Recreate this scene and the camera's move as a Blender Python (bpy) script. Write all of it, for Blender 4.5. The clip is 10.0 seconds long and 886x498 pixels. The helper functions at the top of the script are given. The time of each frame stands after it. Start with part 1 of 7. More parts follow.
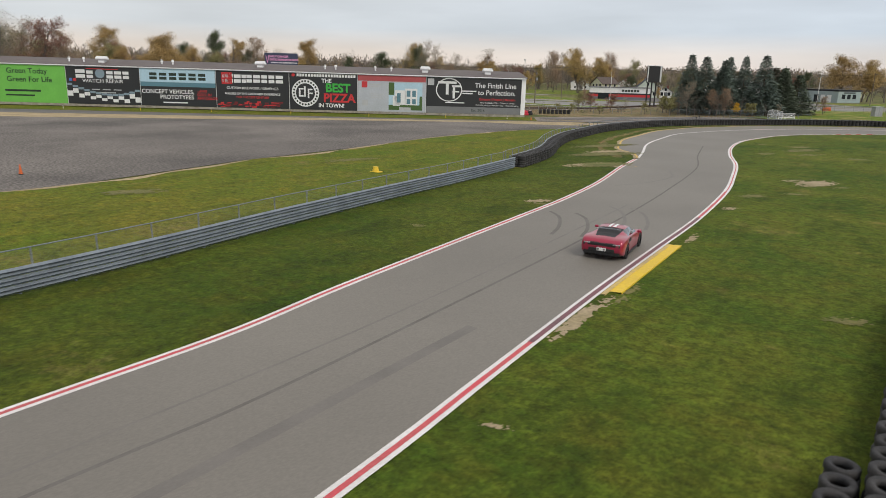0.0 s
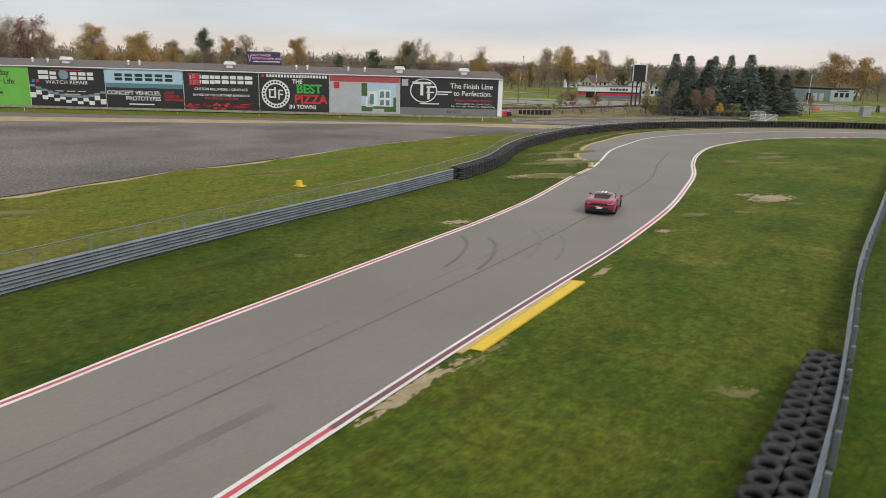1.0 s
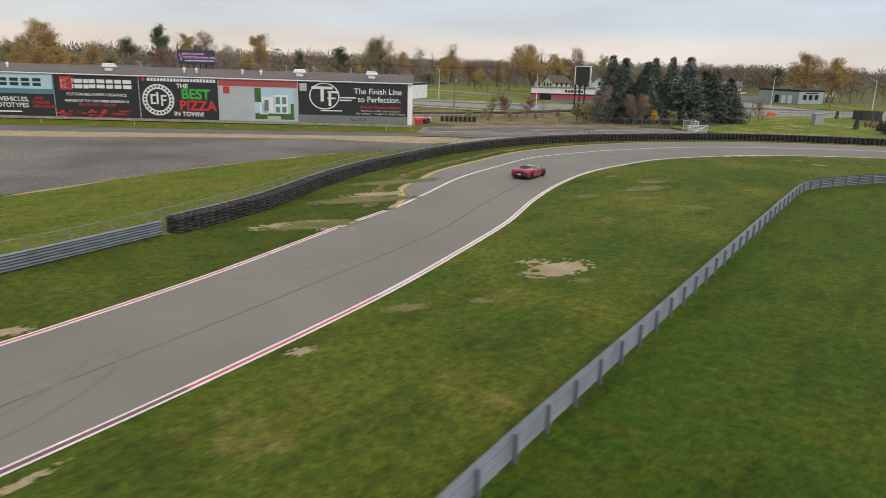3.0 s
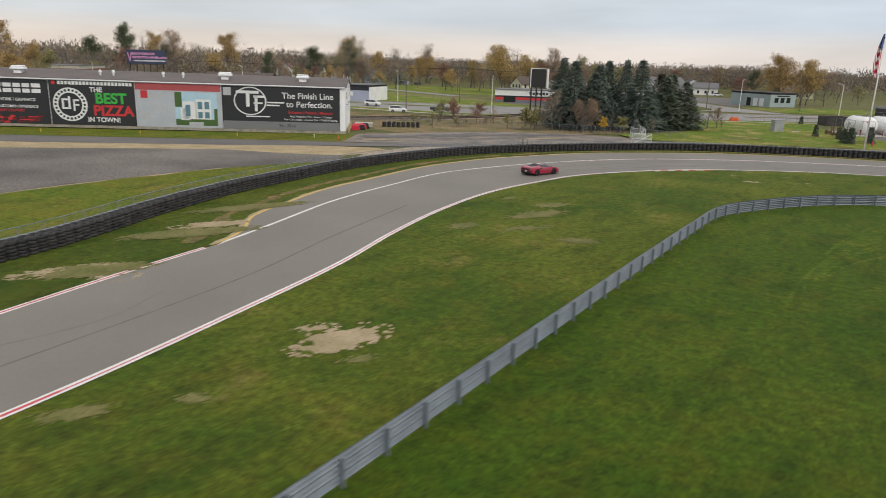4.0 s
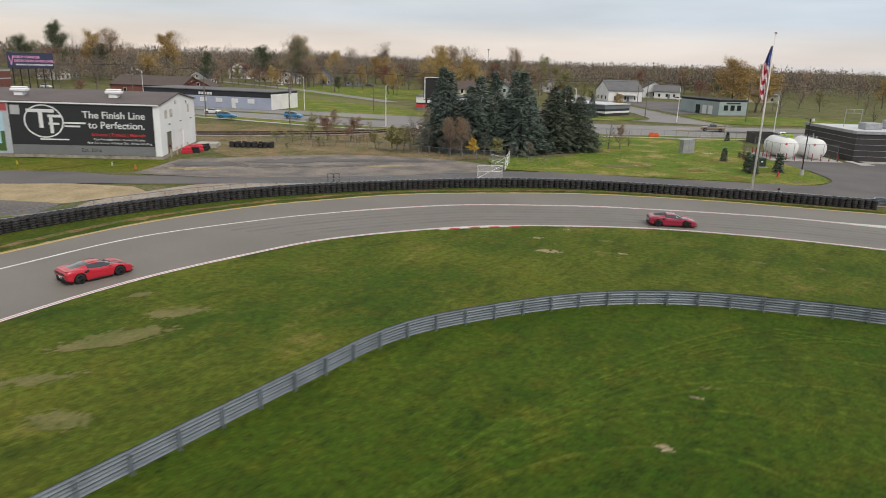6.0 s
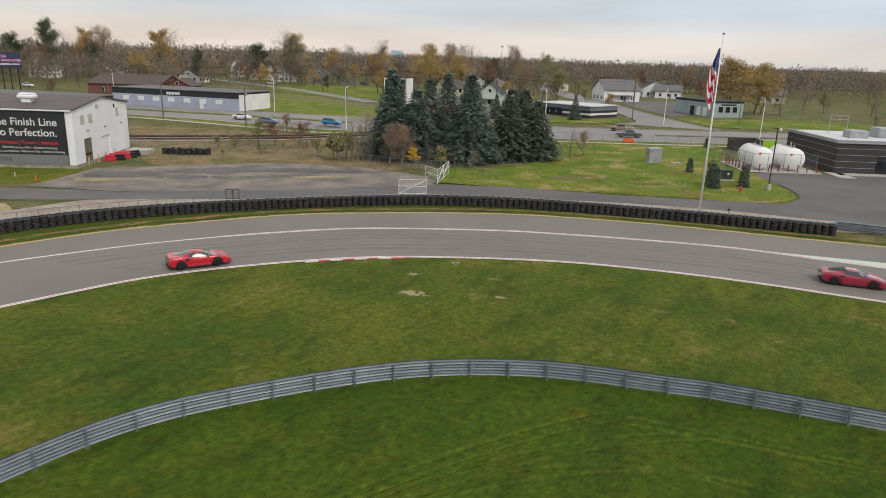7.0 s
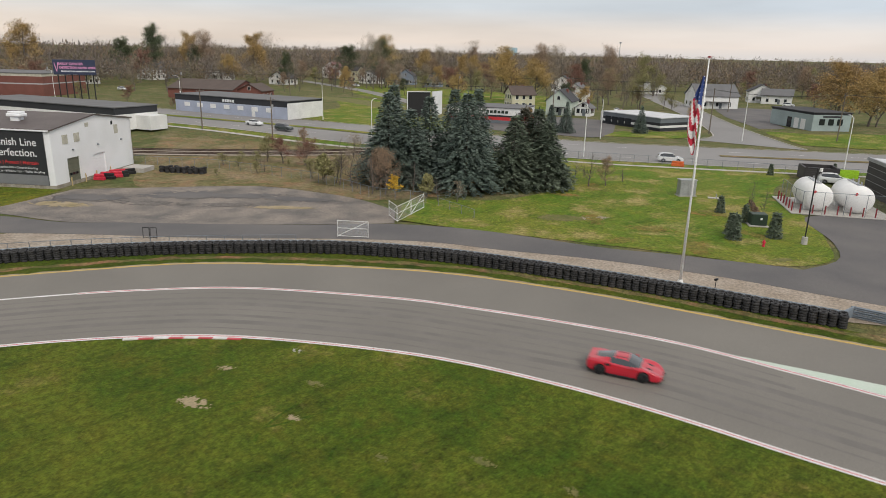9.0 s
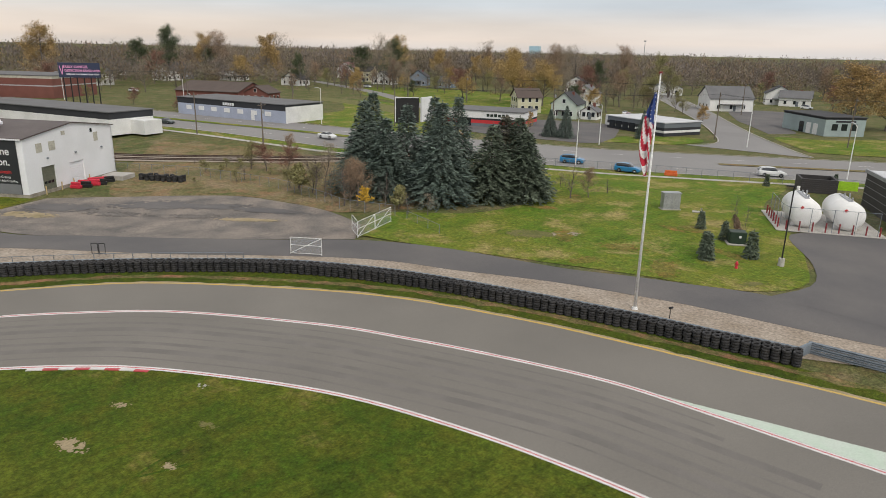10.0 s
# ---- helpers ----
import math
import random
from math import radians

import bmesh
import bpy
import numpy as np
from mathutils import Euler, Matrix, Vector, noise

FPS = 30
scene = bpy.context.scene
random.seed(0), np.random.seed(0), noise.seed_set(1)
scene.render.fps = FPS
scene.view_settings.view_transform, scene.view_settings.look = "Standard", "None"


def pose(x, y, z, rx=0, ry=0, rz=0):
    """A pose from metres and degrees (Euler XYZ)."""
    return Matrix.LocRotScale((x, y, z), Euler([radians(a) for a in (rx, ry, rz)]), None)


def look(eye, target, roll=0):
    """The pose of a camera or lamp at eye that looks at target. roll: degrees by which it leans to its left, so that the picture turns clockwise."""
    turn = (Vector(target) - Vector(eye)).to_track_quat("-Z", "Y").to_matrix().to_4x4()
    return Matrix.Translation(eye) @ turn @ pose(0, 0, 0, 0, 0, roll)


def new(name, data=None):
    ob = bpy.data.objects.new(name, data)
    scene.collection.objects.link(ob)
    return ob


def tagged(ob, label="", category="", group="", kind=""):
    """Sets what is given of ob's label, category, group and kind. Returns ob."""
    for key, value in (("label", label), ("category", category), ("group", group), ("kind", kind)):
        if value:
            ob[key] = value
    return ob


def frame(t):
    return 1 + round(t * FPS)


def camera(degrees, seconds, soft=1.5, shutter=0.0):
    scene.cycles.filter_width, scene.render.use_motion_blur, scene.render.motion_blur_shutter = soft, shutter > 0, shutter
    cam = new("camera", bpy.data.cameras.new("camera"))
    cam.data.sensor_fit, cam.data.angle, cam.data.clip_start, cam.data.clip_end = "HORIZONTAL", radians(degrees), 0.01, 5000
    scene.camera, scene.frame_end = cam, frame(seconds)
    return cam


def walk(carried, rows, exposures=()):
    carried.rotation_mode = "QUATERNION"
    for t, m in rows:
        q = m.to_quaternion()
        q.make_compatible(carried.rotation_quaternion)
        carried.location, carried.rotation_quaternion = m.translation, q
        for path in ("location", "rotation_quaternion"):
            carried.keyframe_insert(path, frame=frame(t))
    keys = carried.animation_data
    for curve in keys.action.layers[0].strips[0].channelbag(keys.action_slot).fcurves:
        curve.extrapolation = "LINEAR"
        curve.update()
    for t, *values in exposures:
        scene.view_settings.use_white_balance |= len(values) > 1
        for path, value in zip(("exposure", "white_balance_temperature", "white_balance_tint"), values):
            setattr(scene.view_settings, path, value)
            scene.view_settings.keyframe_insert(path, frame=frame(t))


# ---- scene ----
cam = camera(67.5, 10.0, 0.8, 0.4)
PATH = [
    (0, (4.001, 3.167, 7.898), (2.835, 4.71, 7.387), 1.25),
    (0.5, (4.851, 5.888, 8.103), (3.68, 7.426, 7.586), 1.15),
    (1, (5.938, 9.684, 8.738), (4.772, 11.224, 8.218), 1.15),
    (1.5, (7.165, 14.456, 9.375), (5.998, 15.995, 8.854), 1.15),
    (2, (8.5, 19.836, 9.762), (7.333, 21.373, 9.236), 1.1),
    (2.5, (9.979, 25.789, 10.11), (8.816, 27.328, 9.581), 1.15),
    (4, (14.945, 44.404, 11.531), (13.812, 45.963, 10.998), 1.5),
    (4.5, (16.921, 51.289, 12.284), (15.797, 52.853, 11.745), 1.44),
    (5, (19.271, 59.014, 13.314), (18.148, 60.578, 12.769), 1.49),
    (5.5, (21.369, 67.546, 14.109), (20.242, 69.106, 13.566), 1.6),
    (6, (23.386, 75.41, 14.81), (22.261, 76.972, 14.266), 1.6),
    (7.5, (29.508, 96.014, 16.447), (28.267, 97.477, 15.882), 1.5),
    (8, (30.866, 101.786, 17.18), (29.519, 103.15, 16.61), 1.3),
    (8.5, (32.016, 106.741, 18.122), (30.632, 108.067, 17.551), 1.4),
    (9, (33.15, 111.035, 19.075), (31.74, 112.333, 18.502), 1.3),
    (9.5, (34.309, 114.804, 19.858), (32.875, 116.074, 19.283), 1.3),
    (10, (35.398, 118.224, 20.469), (33.943, 119.467, 19.89), 1.2),
]
walk(cam, [(t, look(eye, target, roll)) for t, eye, target, roll in PATH])

# ---- light: overcast autumn afternoon ----
world = bpy.data.worlds.new("sky")
scene.world = world
world.use_nodes = True
wn = world.node_tree.nodes
wl = world.node_tree.links
bg = wn["Background"]
sky = wn.new("ShaderNodeTexSky")
sky.sky_type = "NISHITA"
sky.sun_disc = False
sky.sun_elevation = radians(45)
sky.sun_rotation = radians(105)
sky.air_density, sky.dust_density, sky.ozone_density = 1.0, 4.0, 2.0
# cloud deck: pale grey-blue overhead, a warm cream band low down
geo = wn.new("ShaderNodeTexCoord")
sep = wn.new("ShaderNodeSeparateXYZ")
wl.new(geo.outputs["Generated"], sep.inputs[0])
ramp = wn.new("ShaderNodeValToRGB")
ramp.color_ramp.elements[0].position = 0.0
ramp.color_ramp.elements[0].color = (0.74, 0.72, 0.72, 1)
ramp.color_ramp.elements[1].position = 1.0
ramp.color_ramp.elements[1].color = (0.72, 0.74, 0.78, 1)
for p, c in ((0.012, (0.84, 0.775, 0.73)), (0.032, (0.82, 0.785, 0.76)), (0.06, (0.66, 0.745, 0.84)), (0.13, (0.66, 0.73, 0.82)), (0.3, (0.78, 0.80, 0.82))):
    e = ramp.color_ramp.elements.new(p)
    e.color = (*c, 1)
wl.new(sep.outputs["Z"], ramp.inputs[0])
cl_map = wn.new("ShaderNodeMapping")
cl_map.inputs["Scale"].default_value = (1.2, 1.2, 9.0)
wl.new(geo.outputs["Generated"], cl_map.inputs[0])
cl = wn.new("ShaderNodeTexNoise")
cl.inputs["Scale"].default_value = 2.2
cl.inputs["Detail"].default_value = 6
wl.new(cl_map.outputs[0], cl.inputs["Vector"])
clr = wn.new("ShaderNodeMapRange")
clr.inputs[1].default_value, clr.inputs[2].default_value = 0.35, 0.68
clr.inputs[3].default_value, clr.inputs[4].default_value = 0.92, 1.10
wl.new(cl.outputs["Fac"], clr.inputs[0])
cmul = wn.new("ShaderNodeMixRGB")
cmul.blend_type = "MULTIPLY"
cmul.inputs[0].default_value = 1.0
wl.new(ramp.outputs[0], cmul.inputs[1])
wl.new(clr.outputs[0], cmul.inputs[2])
west = wn.new("ShaderNodeMapRange")
west.inputs[1].default_value, west.inputs[2].default_value = 0.1, -0.95
wl.new(sep.outputs["X"], west.inputs[0])
warm = wn.new("ShaderNodeMixRGB")
warm.blend_type = "MULTIPLY"
warm.inputs[2].default_value = (1.06, 0.985, 0.90, 1)
wl.new(west.outputs[0], warm.inputs[0])
wl.new(cmul.outputs[0], warm.inputs[1])
sk = wn.new("ShaderNodeMixRGB")
sk.inputs[0].default_value = 0.9
skm = wn.new("ShaderNodeMixRGB")
skm.blend_type = "MULTIPLY"
skm.inputs[0].default_value = 1.0
skm.inputs[2].default_value = (0.1, 0.1, 0.1, 1)
wl.new(sky.outputs[0], skm.inputs[1])
wl.new(skm.outputs[0], sk.inputs[1])
wl.new(warm.outputs[0], sk.inputs[2])
wl.new(sk.outputs[0], bg.inputs[0])
bg.inputs[1].default_value = 1.0
sun = new("sun", bpy.data.lights.new("sun", "SUN"))
sun.data.energy, sun.data.angle, sun.data.color = 1.75, radians(25), (1.0, 0.92, 0.80)
sun.matrix_world = look((0, 0, 50), (-0.95 * 50, 0.25 * 50, 0))
scene.view_settings.exposure = 0.0


# ---- materials ----
def hexrgb(h):
    v = [int(h[i:i + 2], 16) / 255 for i in (0, 2, 4)]
    return tuple(c / 12.92 if c <= 0.04045 else ((c + 0.055) / 1.055) ** 2.4 for c in v)


def mat(name, base, rough=0.7, metal=0.0, tint=None, scale=1.0, amount=0.5, scale2=12.0, amount2=0.25, bump=0.0, bump_scale=40.0, per_object=0.0, coat=0.0, island=0.0, stretch=None):
    """Principled material in world-sized object coordinates, with broad stains, fine grain and relief."""
    m = bpy.data.materials.new(name)
    m.use_nodes = True
    n, l = m.node_tree.nodes, m.node_tree.links
    b = n["Principled BSDF"]
    b.inputs["Roughness"].default_value = rough
    b.inputs["Metallic"].default_value = metal
    if coat:
        b.inputs["Coat Weight"].default_value = coat
        b.inputs["Coat Roughness"].default_value = 0.05
    tc = n.new("ShaderNodeTexCoord")
    vec = tc.outputs["Object"]
    if stretch:
        mp = n.new("ShaderNodeMapping")
        mp.inputs["Scale"].default_value = stretch
        l.new(vec, mp.inputs[0])
        vec = mp.outputs[0]
    tint = tint or tuple(c * 0.6 for c in base)

    def noise_tex(sc, detail=5):
        t = n.new("ShaderNodeTexNoise")
        t.inputs["Scale"].default_value, t.inputs["Detail"].default_value = sc, detail
        l.new(vec, t.inputs["Vector"])
        return t.outputs["Fac"]

    def mix(f, a, c):
        x = n.new("ShaderNodeMixRGB")
        if isinstance(f, float):
            x.inputs[0].default_value = f
        else:
            l.new(f, x.inputs[0])
        for k, v in ((1, a), (2, c)):
            if isinstance(v, tuple):
                x.inputs[k].default_value = (*v[:3], 1)
            else:
                l.new(v, x.inputs[k])
        return x.outputs[0]

    def span(f, lo, hi, a, c):
        r = n.new("ShaderNodeMapRange")
        l.new(f, r.inputs[0])
        for k, v in enumerate((lo, hi, a, c)):
            r.inputs[k + 1].default_value = v
        return r.outputs[0]

    col = mix(span(noise_tex(scale), 0.35, 0.68, 0.0, amount), tuple(base), tuple(tint))
    fine = noise_tex(scale2, 3)
    hsv = n.new("ShaderNodeHueSaturation")
    l.new(col, hsv.inputs["Color"])
    val = span(fine, 0.3, 0.7, 1 - amount2, 1 + amount2)
    if per_object or island:
        if per_object:
            oi = n.new("ShaderNodeObjectInfo").outputs["Random"]
            a = per_object
        else:
            oi = n.new("ShaderNodeNewGeometry").outputs["Random Per Island"]
            a = island
        mu = n.new("ShaderNodeMath")
        mu.operation = "MULTIPLY"
        l.new(val, mu.inputs[0])
        l.new(span(oi, 0, 1, 1 - a, 1 + a), mu.inputs[1])
        val = mu.outputs[0]
    l.new(val, hsv.inputs["Value"])
    l.new(hsv.outputs[0], b.inputs["Base Color"])
    if bump:
        bp = n.new("ShaderNodeBump")
        bp.inputs["Strength"].default_value = min(1.0, bump)
        bp.inputs["Distance"].default_value = 0.5 / bump_scale
        l.new(noise_tex(bump_scale, 4), bp.inputs["Height"])
        l.new(bp.outputs[0], b.inputs["Normal"])
    return m


M = {}


def grass_mat(name, a, b2, dry, dry_at, stripes=0.0, scale=0.08):
    """Turf: broad patches, mid clumps and fine blades, with dry spots."""
    m = bpy.data.materials.new(name)
    m.use_nodes = True
    n, l = m.node_tree.nodes, m.node_tree.links
    p = n["Principled BSDF"]
    p.inputs["Roughness"].default_value = 0.95
    p.inputs["Specular IOR Level"].default_value = 0.15
    p.inputs["Sheen Weight"].default_value = 0.03
    p.inputs["Sheen Roughness"].default_value = 0.5
    p.inputs["Sheen Tint"].default_value = (0.75, 0.85, 0.3, 1)
    tc = n.new("ShaderNodeTexCoord").outputs["Object"]

    def tex(sc, det=6, rough=0.6):
        t = n.new("ShaderNodeTexNoise")
        t.inputs["Scale"].default_value, t.inputs["Detail"].default_value, t.inputs["Roughness"].default_value = sc, det, rough
        l.new(tc, t.inputs["Vector"])
        return t.outputs["Fac"]

    def span(f, lo, hi, x, y):
        r = n.new("ShaderNodeMapRange")
        l.new(f, r.inputs[0])
        for k, v in enumerate((lo, hi, x, y)):
            r.inputs[k + 1].default_value = v
        return r.outputs[0]

    def mix(f, x, y, mode="MIX"):
        q = n.new("ShaderNodeMixRGB")
        q.blend_type = mode
        l.new(f, q.inputs[0])
        for k, v in ((1, x), (2, y)):
            if isinstance(v, tuple):
                q.inputs[k].default_value = (*v, 1)
            else:
                l.new(v, q.inputs[k])
        return q.outputs[0]

    # drawn-out clumps that follow the mowing
    mp = n.new("ShaderNodeMapping")
    mp.inputs["Rotation"].default_value = (0, 0, radians(38))
    mp.inputs["Scale"].default_value = (1.0, 0.33, 1.0)
    l.new(tc, mp.inputs[0])
    drawn = n.new("ShaderNodeTexNoise")
    drawn.inputs["Scale"].default_value, drawn.inputs["Detail"].default_value, drawn.inputs["Roughness"].default_value = 0.55, 7, 0.68
    l.new(mp.outputs[0], drawn.inputs["Vector"])
    col = mix(span(tex(scale, 7, 0.65), 0.38, 0.62, 0, 1), a, b2)
    col = mix(span(drawn.outputs["Fac"], 0.50, 0.68, 0, 0.75), col, tuple(0.5 * c for c in a))
    olive = (a[0] * 2.1, a[1] * 1.18, a[2] * 1.7)
    col = mix(span(tex(0.42, 5, 0.65), 0.48, 0.68, 0, 0.75), col, olive)
    col = mix(span(tex(0.16, 10, 0.75), dry_at, dry_at + 0.12, 0, 0.85), col, dry)
    fine = tex(6.5, 7, 0.85)
    h = n.new("ShaderNodeHueSaturation")
    l.new(col, h.inputs["Color"])
    mid = tex(2.2, 5, 0.75)
    vm = n.new("ShaderNodeMath")
    vm.operation = "MULTIPLY"
    l.new(span(fine, 0.3, 0.7, 0.2, 1.75), vm.inputs[0])
    l.new(span(mid, 0.32, 0.68, 0.5, 1.45), vm.inputs[1])
    l.new(vm.outputs[0], h.inputs["Value"])
    l.new(span(tex(1.3, 4), 0.3, 0.7, 0.485, 0.515), h.inputs["Hue"])
    l.new(h.outputs[0], p.inputs["Base Color"])
    bp = n.new("ShaderNodeBump")
    bp.inputs["Strength"].default_value, bp.inputs["Distance"].default_value = 0.8, 0.06
    l.new(fine, bp.inputs["Height"])
    l.new(bp.outputs[0], p.inputs["Normal"])
    return m


M["verge"] = grass_mat("verge_grass", (0.044, 0.082, 0.006), (0.104, 0.124, 0.013), (0.21, 0.165, 0.05), 0.575)
M["verge_outer"] = grass_mat("outer_verge_grass", (0.034, 0.066, 0.004), (0.080, 0.100, 0.010), (0.19, 0.15, 0.05), 0.60)
M["infield"] = grass_mat("infield_grass", (0.034, 0.073, 0.0033), (0.060, 0.096, 0.006), (0.10, 0.11, 0.015), 0.61)
M["mossy"] = grass_mat("yellow_green_grass", (0.082, 0.128, 0.009), (0.135, 0.135, 0.016), (0.2, 0.15, 0.06), 0.58)
M["ground"] = grass_mat("meadow", (0.085, 0.108, 0.035), (0.135, 0.13, 0.055), (0.20, 0.165, 0.10), 0.52)
M["lawn"] = grass_mat("lawn", (0.085, 0.160, 0.014), (0.165, 0.18, 0.028), (0.33, 0.26, 0.11), 0.515)
M["scrub"] = grass_mat("scrub", (0.14, 0.13, 0.055), (0.20, 0.165, 0.085), (0.25, 0.19, 0.12), 0.5)
M["asphalt"] = mat("track_asphalt", (0.190, 0.175, 0.153), 0.62, tint=(0.150, 0.138, 0.121), scale=0.09, amount=0.8, scale2=18, amount2=0.12, bump=0.3, bump_scale=60)
M["asphalt_dark"] = mat("service_asphalt", (0.105, 0.10, 0.102), 0.9, tint=(0.16, 0.148, 0.14), scale=0.12, amount=0.7, scale2=15, amount2=0.15, bump=0.3, bump_scale=60)
M["road"] = mat("road_asphalt", (0.215, 0.207, 0.205), 0.9, tint=(0.27, 0.262, 0.255), scale=0.05, amount=0.8, scale2=8, amount2=0.1)
M["gravel"] = mat("gravel", (0.175, 0.157, 0.143), 0.95, tint=(0.080, 0.072, 0.067), scale=0.09, amount=0.9, scale2=4.6, amount2=0.6, bump=0.9, bump_scale=7)
M["gravel_pale"] = mat("pale_gravel", (0.36, 0.305, 0.25), 0.95, tint=(0.25, 0.20, 0.15), scale=0.35, amount=0.8, scale2=4, amount2=0.35, bump=0.6, bump_scale=8)
M["dirt"] = mat("bare_sand", (0.37, 0.295, 0.19), 0.95, tint=(0.23, 0.19, 0.09), scale=0.6, amount=0.7, scale2=6, amount2=0.2, bump=0.6, bump_scale=8)
M["straw"] = mat("dry_straw", (0.165, 0.148, 0.050), 0.95, tint=(0.095, 0.108, 0.018), scale=0.5, amount=0.9, scale2=6, amount2=0.3, bump=0.6, bump_scale=8)
M["straw_pale"] = mat("pale_straw", (0.40, 0.31, 0.185), 0.95, tint=(0.27, 0.215, 0.115), scale=0.4, amount=0.9, scale2=5, amount2=0.3, bump=0.6, bump_scale=8)
M["white"] = mat("white_line_paint", (0.72, 0.70, 0.70), 0.6, tint=(0.5, 0.48, 0.46), scale=0.6, amount=0.5, scale2=12, amount2=0.1)
M["red_line"] = mat("red_line_paint", (0.55, 0.07, 0.09), 0.6, tint=(0.42, 0.10, 0.10), scale=0.5, amount=0.8, scale2=12, amount2=0.15)
M["purple_line"] = mat("scuffed_red_paint", (0.20, 0.075, 0.095), 0.7, tint=(0.12, 0.07, 0.08), scale=0.8, amount=0.8, scale2=10, amount2=0.2)
M["yellow"] = mat("yellow_paint", (0.72, 0.50, 0.03), 0.6, tint=(0.62, 0.42, 0.06), scale=0.8, amount=0.5, scale2=10, amount2=0.08)
M["yellow_worn"] = mat("worn_yellow_paint", (0.60, 0.42, 0.10), 0.8, tint=(0.45, 0.36, 0.2), scale=1.2, amount=0.9, scale2=8, amount2=0.2)
M["green_paint"] = mat("pale_green_paint", (0.48, 0.58, 0.48), 0.7, tint=(0.56, 0.60, 0.55), scale=0.6, amount=0.7, scale2=10, amount2=0.08)
M["skid"] = mat("rubber_marks", (0.12, 0.11, 0.10), 0.85, tint=(0.16, 0.15, 0.14), scale=0.8, amount=0.9, scale2=20, amount2=0.1)
M["galv"] = mat("galvanised_steel", (0.235, 0.268, 0.302), 0.45, 0.4, tint=(0.15, 0.175, 0.20), scale=1.2, amount=0.7, scale2=9, amount2=0.1)
M["galv_dull"] = mat("dull_steel", (0.23, 0.255, 0.28), 0.6, 0.3, tint=(0.17, 0.18, 0.195), scale=2.0, amount=0.7)
M["rubber"] = mat("black_rubber", (0.018, 0.018, 0.020), 0.75, tint=(0.045, 0.042, 0.04), scale=1.5, amount=0.7, scale2=14, amount2=0.3, per_object=0.3, bump=0.3, bump_scale=30)
M["rubber_stuff"] = mat("black_rubber_far", (0.018, 0.018, 0.020), 0.75, tint=(0.045, 0.042, 0.04), scale=1.5, amount=0.7, scale2=14, amount2=0.3, island=0.3)
M["yard"] = mat("stony_yard", (0.25, 0.215, 0.185), 0.95, tint=(0.125, 0.115, 0.108), scale=0.28, amount=1.0, scale2=6, amount2=0.35, bump=0.7, bump_scale=8)
M["concrete"] = mat("concrete", (0.46, 0.44, 0.41), 0.9, tint=(0.33, 0.31, 0.28), scale=0.8, amount=0.8, scale2=10, amount2=0.15)
M["rust"] = mat("rusty_rail", (0.07, 0.045, 0.035), 0.7, 0.4, scale=3)
M["skid_faint"] = mat("faint_rubber_marks", (0.138, 0.127, 0.116), 0.65, tint=(0.175, 0.16, 0.146), scale=0.5, amount=1.0, scale2=20, amount2=0.1)
M["verge_dry"] = grass_mat("dry_verge", (0.17, 0.13, 0.06), (0.10, 0.11, 0.03), (0.25, 0.19, 0.09), 0.55, scale=0.6)
M["white_wall"] = mat("white_painted_metal", (0.83, 0.84, 0.86), 0.6, tint=(0.70, 0.71, 0.72), scale=0.25, amount=0.5, scale2=5, amount2=0.04)
M["roof_brown"] = mat("brown_roof_metal", (0.085, 0.068, 0.066), 0.6, tint=(0.12, 0.10, 0.095), scale=0.25, amount=0.8, scale2=4, amount2=0.12)
M["plinth"] = mat("stained_concrete", (0.36, 0.33, 0.28), 0.9, tint=(0.22, 0.19, 0.15), scale=1.2, amount=0.9)
M["olive"] = mat("olive_door_paint", (0.15, 0.155, 0.11), 0.6, scale=1.5)
M["beige"] = mat("beige_board", (0.52, 0.50, 0.42), 0.8, scale=1.2)
M["glass_dark"] = mat("dark_glass", (0.02, 0.025, 0.03), 0.08, scale=0.7, amount2=0.1)
M["timber_pale"] = mat("pale_timber", (0.55, 0.42, 0.22), 0.85, scale=2)
for key, c, ro in (("b_green", (0.16, 0.48, 0.08), 0.5), ("ink", (0.015, 0.03, 0.02), 0.5), ("b_black", (0.022, 0.024, 0.027), 0.5), ("b_white", (0.75, 0.76, 0.77), 0.5), ("b_steel", (0.22, 0.3, 0.36), 0.4), ("b_grey", (0.45, 0.46, 0.48), 0.5), ("b_grey_mid", (0.19, 0.195, 0.205), 0.5), ("b_red", (0.55, 0.035, 0.04), 0.5), ("b_darkred", (0.16, 0.015, 0.02), 0.5), ("b_red_soft", (0.40, 0.08, 0.085), 0.5), ("b_blue", (0.08, 0.18, 0.5), 0.5), ("b_sky", (0.42, 0.60, 0.72), 0.5), ("b_teal", (0.10, 0.22, 0.28), 0.5), ("b_bright", (0.05, 0.42, 0.06), 0.5), ("b_lilac", (0.44, 0.47, 0.52), 0.5), ("b_leaf", (0.06, 0.12, 0.03), 0.6), ("b_pink", (0.75, 0.32, 0.55), 0.5), ("b_navy", (0.03, 0.04, 0.085), 0.5)):
    M[key] = mat("print_" + key, c, ro, scale=0.4, amount=0.25, scale2=3, amount2=0.05)
M["lawn_brown"] = grass_mat("yellowing_lawn", (0.17, 0.15, 0.035), (0.15, 0.155, 0.03), (0.27, 0.21, 0.09), 0.52, scale=0.5)
M["infield_pale"] = grass_mat("paler_infield_grass", (0.047, 0.092, 0.006), (0.074, 0.112, 0.009), (0.11, 0.115, 0.03), 0.6, scale=0.5)
